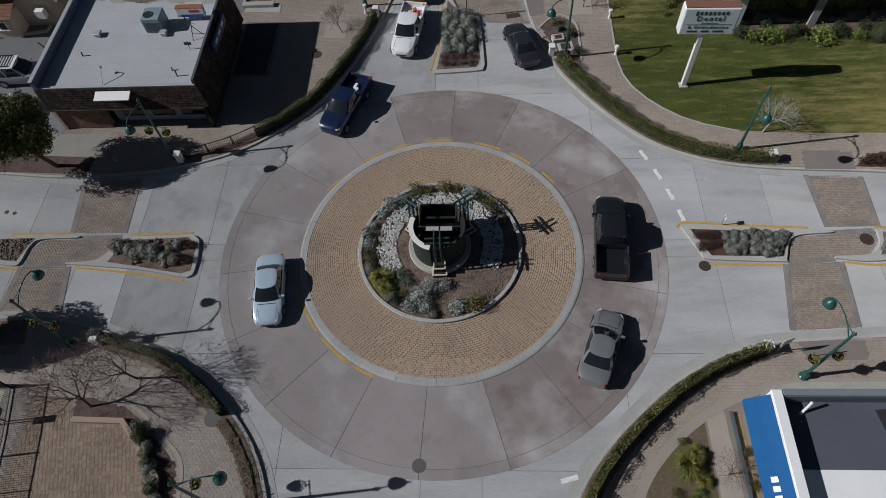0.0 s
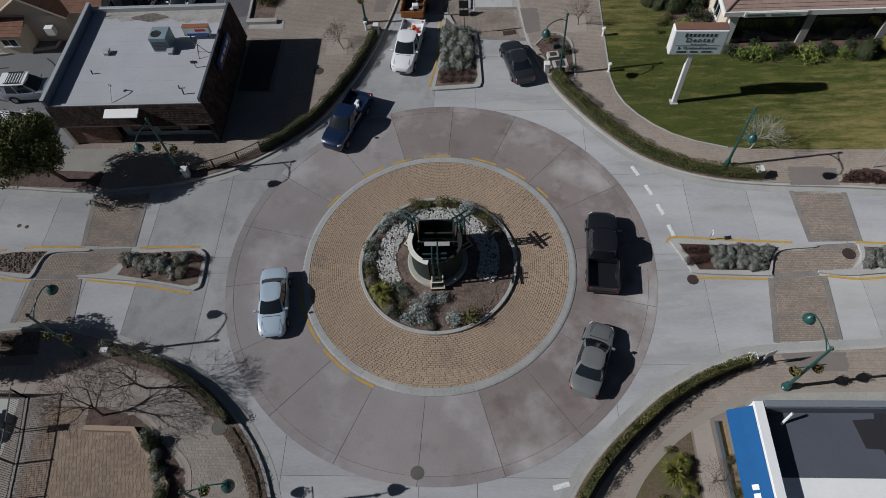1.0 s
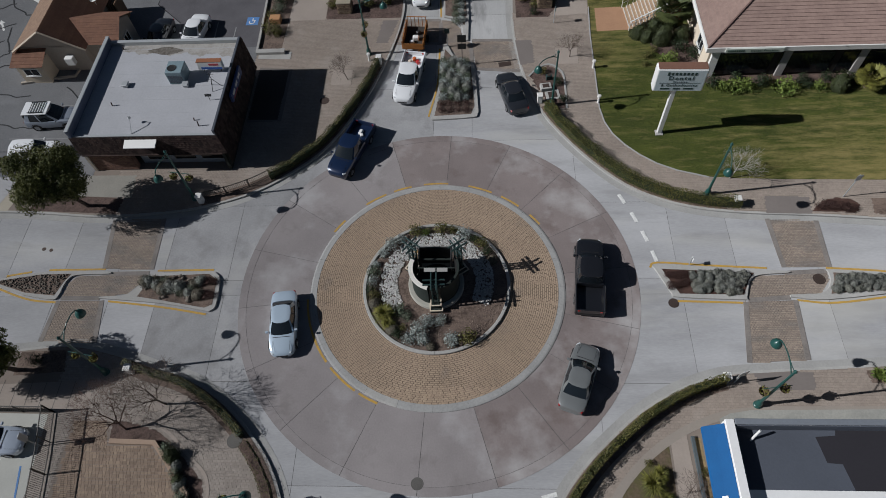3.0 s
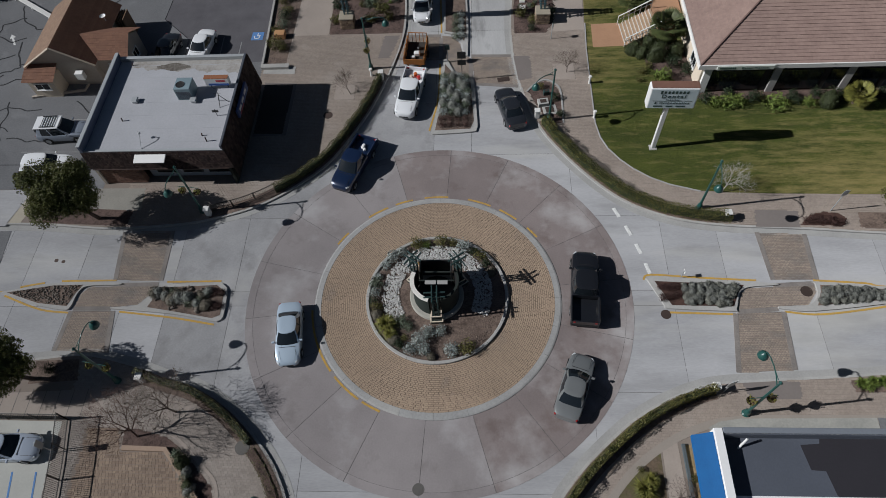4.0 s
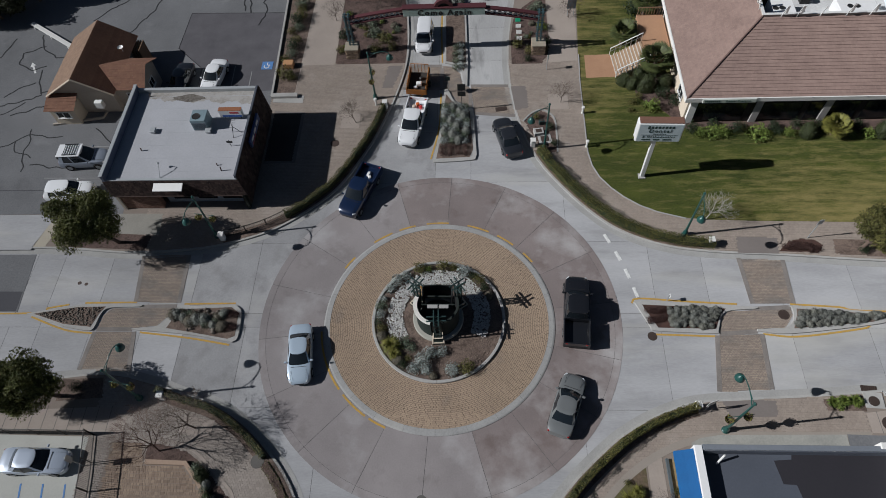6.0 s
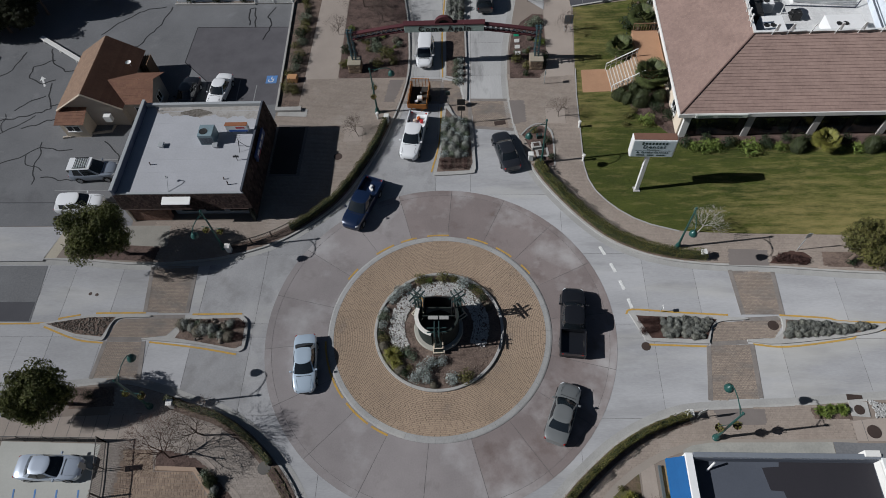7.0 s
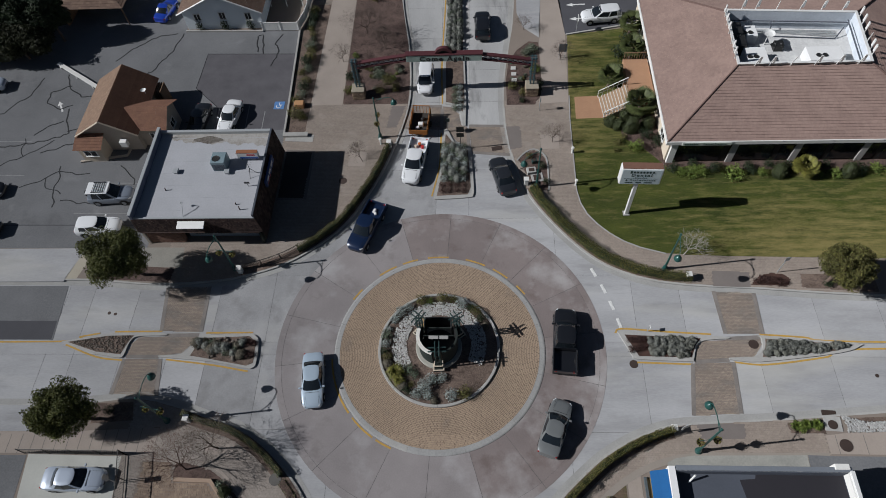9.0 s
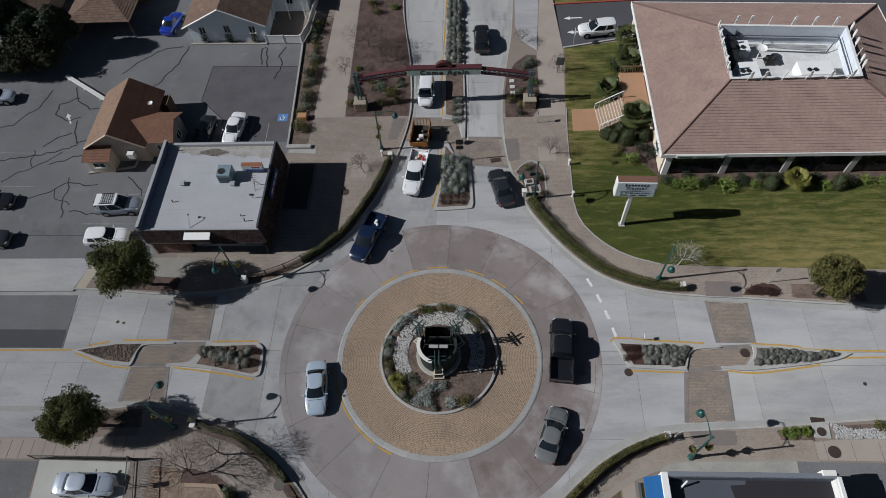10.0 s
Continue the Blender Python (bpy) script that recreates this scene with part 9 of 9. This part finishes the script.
def crack(start, heading, length, seed, w=0.075, fork=0.75, depth=0):
    """A meandering band of crack sealant."""
    rg = random.Random(seed)
    x, y, hd = *start, radians(heading)
    pts = [(x, y)]
    n = int(length / 0.7)
    for i in range(n):
        hd += rg.gauss(0, 0.5)
        hd += (radians(heading) - hd) * 0.25
        x, y = x + 0.7 * math.cos(hd), y + 0.7 * math.sin(hd)
        pts.append((x, y))
        if rg.random() < fork * 0.3 and depth < 1 and 1 < i < n - 2:
            crack((x, y), heading + rg.choice((-70, 60, 95)), length * 0.45, seed * 7 + i, w * 0.8, fork, depth + 1)
    if len(pts) < 3:
        return
    stripe("crack_seal", spline(pts, 3), w, SEALANT, "dark sealed crack in the asphalt", TOP + 0.0005 * (seed % 5) + 0.006, "crack seals", 0.003)


def seal(pts, w, seed):
    """A crack seal through a few corners, with small wanderings between them."""
    rg = random.Random(seed)
    out = []
    for (ax, ay), (cx, cy) in zip(pts, pts[1:]):
        n = max(2, int(math.hypot(cx - ax, cy - ay) / 0.5))
        for i in range(n):
            out.append((ax + (cx - ax) * i / n + rg.gauss(0, 0.07), ay + (cy - ay) * i / n + rg.gauss(0, 0.07)))
    out.append(pts[-1])
    stripe("crack_seal", spline(out, 2), w, SEALANT, "dark sealed crack in the asphalt", TOP + 0.0005 * (seed % 5) + 0.006, "crack seals", 0.003)


for k, pts in enumerate(([(-32.2, 41.2), (-32.9, 37.9), (-34.5, 34.5), (-34.9, 34.2)], [(-39.3, 36.4), (-37.9, 38.4), (-35.6, 40.6), (-33.0, 41.2)], [(-44.4, 34.4), (-43.4, 32.0), (-41.5, 30.7), (-40.3, 30.8)],
                         [(-43.5, 32.4), (-45.4, 31.4), (-45.3, 29.8), (-43.5, 28.8), (-42.2, 29.4)], [(-42.5, 28.8), (-42.1, 26.9), (-41.2, 25.1), (-43.6, 24.0), (-46.7, 23.4), (-49.3, 23.0)],
                         [(-47.2, 33.8), (-47.7, 31.2), (-49.1, 29.6), (-50.0, 28.3), (-51.3, 27.9)], [(-41.4, 25.4), (-40.3, 25.7), (-39.5, 25.6)], [(-42.4, 27.0), (-43.6, 26.4), (-45.1, 24.9)],
                         [(-43.5, 22.2), (-41.1, 23.4), (-39.6, 23.6)], [(-19.9, 40.6), (-20.6, 39.0), (-19.9, 37.6), (-20.5, 35.1)], [(-22.4, 37.6), (-22.9, 40.5), (-22.3, 40.5), (-21.7, 37.2)])):
    seal(pts, 0.14, 300 + k)
stripe("patch_seal", [(-25.5, 28.8), (-28.5, 31.7), (-28.4, 37.4), (-17.8, 37.1)], 0.08, SEALANT, "dark sealed edge of an asphalt patch", TOP + 0.012, "crack seals", 0.003)
for k, (x, y, hd, ln_) in enumerate(((-48, 20, 20, 7), (-37, 19.5, 200, 8), (-40.5, 20.5, -100, 6), (-34, 20.5, -60, 4), (-31.5, 19.5, -75, 5), (-39, 16, -10, 5))):
    crack((x, y), hd, ln_, 100 + k, 0.12, 0.4)
b = bmesh.new()
ribbon(b, [(-64, 13.2), (-28.8, 12.9)], -0.05, 0.05, TOP - 0.01, TOP + 0.005)
tagged(part("seam", b, ASPHALT_NEW), "straight paving seam across the car park", "seam", "", "structure")

# sawn joints across the plain walkways
for i in range(21):
    stripe("walk_joint", [(-43.5 + 0.98 * i, -7.6 if i < 14 else -7.05), (-43.5 + 0.98 * i, -9.12)], 0.03, JOINT, "sawn joint across the walkway", TOP + 0.002, "walk joints", 0.003)
for i in range(16):
    stripe("walk_joint", [(30.6 + 2.1 * i, -7.0), (30.6 + 2.1 * i, -8.5)], 0.03, JOINT, "sawn joint across the walkway", TOP + 0.002, "walk joints", 0.003)

# ---- small paving pieces ----


def brick_mesh(name, sx, sy, sz, material, ch=0.012):
    """A paver with a worn top edge."""
    b = bmesh.new()
    x, y = sx / 2, sy / 2
    lo = [b.verts.new(p) for p in ((-x, -y, 0), (x, -y, 0), (x, y, 0), (-x, y, 0))]
    mid = [b.verts.new((v.co.x, v.co.y, sz - ch)) for v in lo]
    hi = [b.verts.new((v.co.x * (1 - 2 * ch / sx), v.co.y * (1 - 2 * ch / sy), sz)) for v in lo]
    for p, q in ((lo, mid), (mid, hi)):
        for i in range(4):
            j = (i + 1) % 4
            b.faces.new((p[i], p[j], q[j], q[i]))
    b.faces.new(hi)
    return mesh_of(name, b, material)


def pieces_stuff(name, parent, places, sx, sy, sz, material, label, seed, wob=0.01, ch=0.012):
    """Many pavers as one mesh: rows of x, y, z, turn in radians, length scale."""
    rg = np.random.default_rng(seed)
    p = np.array(places, float)
    n = len(p)
    c, s = np.cos(p[:, 3]), np.sin(p[:, 3])
    kx, ky = sx / 2 * p[:, 4], sy / 2 * np.ones(n)
    quad = np.array([(-1, -1), (1, -1), (1, 1), (-1, 1)], float)
    verts = np.zeros((n, 8, 3))
    dz = rg.uniform(-wob, wob, n)
    tilt = rg.normal(0, 0.012, (n, 2))
    for lvl in range(2):
        for i, (qx, qy) in enumerate(quad):
            lx, ly = qx * (kx - (ch if lvl else 0)), qy * (ky - (ch if lvl else 0))
            verts[:, lvl * 4 + i, 0] = p[:, 0] + lx * c - ly * s
            verts[:, lvl * 4 + i, 1] = p[:, 1] + lx * s + ly * c
            verts[:, lvl * 4 + i, 2] = p[:, 2] + (sz + dz + lx * tilt[:, 0] + ly * tilt[:, 1] if lvl else 0)
    base = (np.arange(n) * 8)[:, None, None]
    f = np.array([(4, 5, 6, 7), (0, 1, 5, 4), (1, 2, 6, 5), (2, 3, 7, 6), (3, 0, 4, 7)])[None]
    me = bpy.data.meshes.new(name)
    me.from_pydata(verts.reshape(-1, 3).tolist(), [], (base + f).reshape(-1, 4).tolist())
    me.materials.append(material)
    ob = new(name, me)
    ob.parent = parent
    return tagged(ob, label, "", "", "stuff")


# apron courses: concentric rows of blocks in running bond
near, rest = [], []
rows_n = 24
for i in range(rows_n):
    r = 5.26 + 0.1375 * i
    cnt = int(2 * math.pi * r / 0.222)
    for k in range(cnt):
        a = 2 * math.pi * (k + 0.5 * (i % 2)) / cnt + 0.003 * rng.uniform(-1, 1)
        z = 0.16 - (r - 5.05) / 3.47 * 0.09 - 0.035
        row = (r * math.cos(a), r * math.sin(a), z, a + math.pi / 2, 1.0)
        (near if r * math.sin(a) < -7.3 and len(near) < 290 else rest).append(row)
pieces_stuff("pavers", apron, rest, 0.211, 0.126, 0.046, APRON, "buff paving blocks in concentric rows", 71, 0.006, 0.01)
me_one = brick_mesh("paver", 0.211, 0.126, 0.046, APRON_ONE, 0.01)
for x, y, z, a, _ in near:
    ob = new("paver", me_one)
    ob.parent = apron
    ob.matrix_basis = pose(x, y, z + rng.uniform(-0.004, 0.004), rng.gauss(0, 0.5), rng.gauss(0, 0.5), math.degrees(a))


def field(x0, x1, y0, y1, sx, sy, z, test=None, shear=0.0):
    out, i = [], 0
    y = y0 + sy / 2
    while y < y1 - sy / 3:
        x = x0 + (sx / 2 if i % 2 else 0)
        while x < x1:
            xx = x + shear * (y - y0)
            if test is None or test(xx, y):
                out.append((xx, y, z, 0.0, 1.0))
            x += sx
        y += sy
        i += 1
    return out


def crossing(name, pts, label, dark_edges, seed):
    """A cobbled strip across the road, with darker header bands at its long edges."""
    x0, x1, y0, y1 = min(p[0] for p in pts), max(p[0] for p in pts), min(p[1] for p in pts), max(p[1] for p in pts)
    ob = tagged(new(name), label, "crossing", "", "structure")
    b = bmesh.new()
    prism(b, pts, -0.01, 0.006)
    part("bed", b, COBBLE_SAND, ob)
    rows = field(x0, x1, y0, y1, 0.2, 0.13, -0.004, lambda x, y: inside(pts, x, y))
    pieces_stuff("cobbles", ob, rows, 0.19, 0.12, 0.022, COBBLE, "grey-brown crossing cobbles", seed, 0.003)
    for a, c in dark_edges:
        b = bmesh.new()
        ribbon(b, [a, c], -0.17, 0.17, -0.005, 0.0225)
        part("edge_band", b, COBBLE_DARK, ob, "dark edge band")


crossing("crossing_east_north", [(24.0, 5.55), (27.4, 5.35), (27.25, 1.45), (24.2, 1.45)], "cobbled pedestrian crossing over the east road", [((24.0, 5.55), (24.2, 1.45)), ((27.4, 5.35), (27.25, 1.45))], 81)
crossing("crossing_east_south", [(20.3, -5.6), (24.0, -5.4), (24.3, -1.1), (21.0, -1.25)], "cobbled pedestrian crossing over the east road", [((20.3, -5.6), (21.0, -1.25)), ((24.0, -5.4), (24.3, -1.1))], 83)
crossing("crossing_east_middle", [(22.2, 0.75), (24.3, 0.9), (27.0, 1.2), (26.9, 0.4), (26.1, -0.55), (24.0, -0.72), (21.2, -1.0), (21.7, 0.3)], "cobbled refuge between the east medians", [((21.2, -1.1), (24, -0.9)), ((24.2, 1.0), (27, 1.15))], 85)
crossing("crossing_west_north", [(-25.2, 6.0), (-21.3, 6.1), (-21.1, 1.55), (-24.7, 1.65)], "cobbled pedestrian crossing over the west road", [((-25.2, 6.0), (-24.7, 1.65)), ((-21.3, 6.1), (-21.1, 1.55))], 87)
crossing("crossing_west_south", [(-27.5, -4.2), (-23.6, -4.3), (-24.1, -1.0), (-27.3, -1.0)], "cobbled pedestrian crossing over the west road", [((-27.5, -4.2), (-27.3, -1.0)), ((-23.6, -4.3), (-24.1, -1.0))], 89)
crossing("crossing_west_middle", [(-26.5, 1.0), (-24.2, 1.1), (-21.2, 1.2), (-21.6, 0.4), (-22.4, -0.45), (-24.3, -0.72), (-27.2, -0.75), (-27.0, 0.4)], "cobbled refuge between the west medians", [((-27.2, -0.8), (-24.3, -0.8)), ((-24.2, 1.2), (-21.2, 1.25))], 91)
crossing("crossing_north_west", [(-4.9, 25.3), (-0.5, 25.2), (-0.45, 28.4), (-4.1, 28.5)], "cobbled pedestrian crossing over the north road", [((-4.9, 25.3), (-0.5, 25.2)), ((-4.1, 28.5), (-0.45, 28.4))], 93)
crossing("crossing_north_middle", [(-0.3, 25.2), (0.2, 25.0), (1.2, 23.4), (2.5, 22.5), (2.4, 25.2), (1.7, 25.6), (1.4, 27.2), (0.7, 28.2), (-0.3, 28.4)], "buff paved refuge between the north medians", [((-0.4, 25), (-0.4, 28)), ((2.5, 22.5), (2.4, 25))], 95)
crossing("crossing_north_east", [(2.85, 21.8), (6.7, 21.4), (6.15, 25.4), (2.5, 25.5)], "cobbled pedestrian crossing over the north road", [((2.85, 21.8), (6.7, 21.4)), ((2.5, 25.5), (6.15, 25.4))], 97)

# block paving of the corners, joined per corner; blocked out where beds and buildings lie
NO_PAVE = []
for ob in list(scene.objects):
    if ob.type == "MESH" and ob.get("category") in ("bed", "car park", "driveway", "lawn", "walkway", "landing", "plaza") and ob.name not in ("island_soil",) and "hedge_bed" not in ob.name:
        vs = [(v.co.x, v.co.y) for v in ob.data.vertices if v.co.z > WALK_Z]
        NO_PAVE.append((vs, min(p[0] for p in vs), max(p[0] for p in vs), min(p[1] for p in vs), max(p[1] for p in vs)))


def pave(name, line, rect, seed, skip=(), material=PAVER):
    x0, x1, y0, y1 = rect
    inner = offset(line, 0.2)
    corner = {"nw": [(-64, 62)], "ne": [(64, 62)], "se": [(64, -62)], "sw": [(-64, -62)]}[name]
    poly = inner + corner

    def test(x, y):
        if any(a < x < c and d < y < e for a, c, d, e in skip):
            return False
        if any(a < x < c and d < y < e and inside(vs, x, y) for vs, a, c, d, e in NO_PAVE):
            return False
        return inside(poly, x, y)

    rows = field(x0, x1, y0, y1, 0.24, 0.165, WALK_Z - 0.012, test)
    if rows:
        pieces_stuff("paving_blocks", bpy.data.objects["pavement_" + {"nw": "north_west", "ne": "north_east", "se": "south_east", "sw": "south_west"}[name]], rows, 0.235, 0.16, 0.02, material, "buff paving blocks", seed, 0.0015, 0.005)


pave("nw", KERB_NW, (-26, -3.5, 6.3, 29), 201, ((-28.3, -16.8, 10.8, 21.5),))
pave("ne", KERB_NE, (6.0, 38, 5.2, 29), 202)
pave("se", KERB_SE, (6.4, 29.9, -18, -5.2), 203, ((16.7, 29.3, -32, -10.3),))
pave("sw", KERB_SW, (-25, -6.4, -18, -4.6), 204, material=PAVER_PALE)
# tan plaza: random ashlar of large and small blocks
plaza = bpy.data.objects["plaza_floor"]
vs = [(-23.1, -9.7), (-20.85, -9.7), (-20.55, -11.25), (-17.5, -11.35), (-16.3, -12.65), (-14.9, -14.25), (-14.65, -17.9), (-23.1, -17.9)]
big, tall, low = [], [], []
for i in range(20):
    for k in range(22):
        x, y = -23.1 + 0.44 * i + (0.14 if k % 2 else 0.0), -17.9 + 0.39 * k
        for dx, dy, bag in ((0.1425, 0.1125, big), (0.3625, 0.1125, tall), (0.11, 0.3075, low), (0.33, 0.3075, low)):
            if inside(vs, x + dx, y + dy):
                bag.append((x + dx, y + dy, WALK_Z - 0.004, 0.0, 1.0))
for rows, sx, sy, lab, seed in ((big, 0.275, 0.215, "large tan paving blocks", 205), (tall, 0.145, 0.215, "narrow tan paving blocks", 206), (low, 0.21, 0.155, "small tan paving blocks", 207)):
    pieces_stuff("paving_blocks", plaza, rows, sx, sy, 0.022, PAVER_TAN, lab, seed, 0.0015, 0.005)
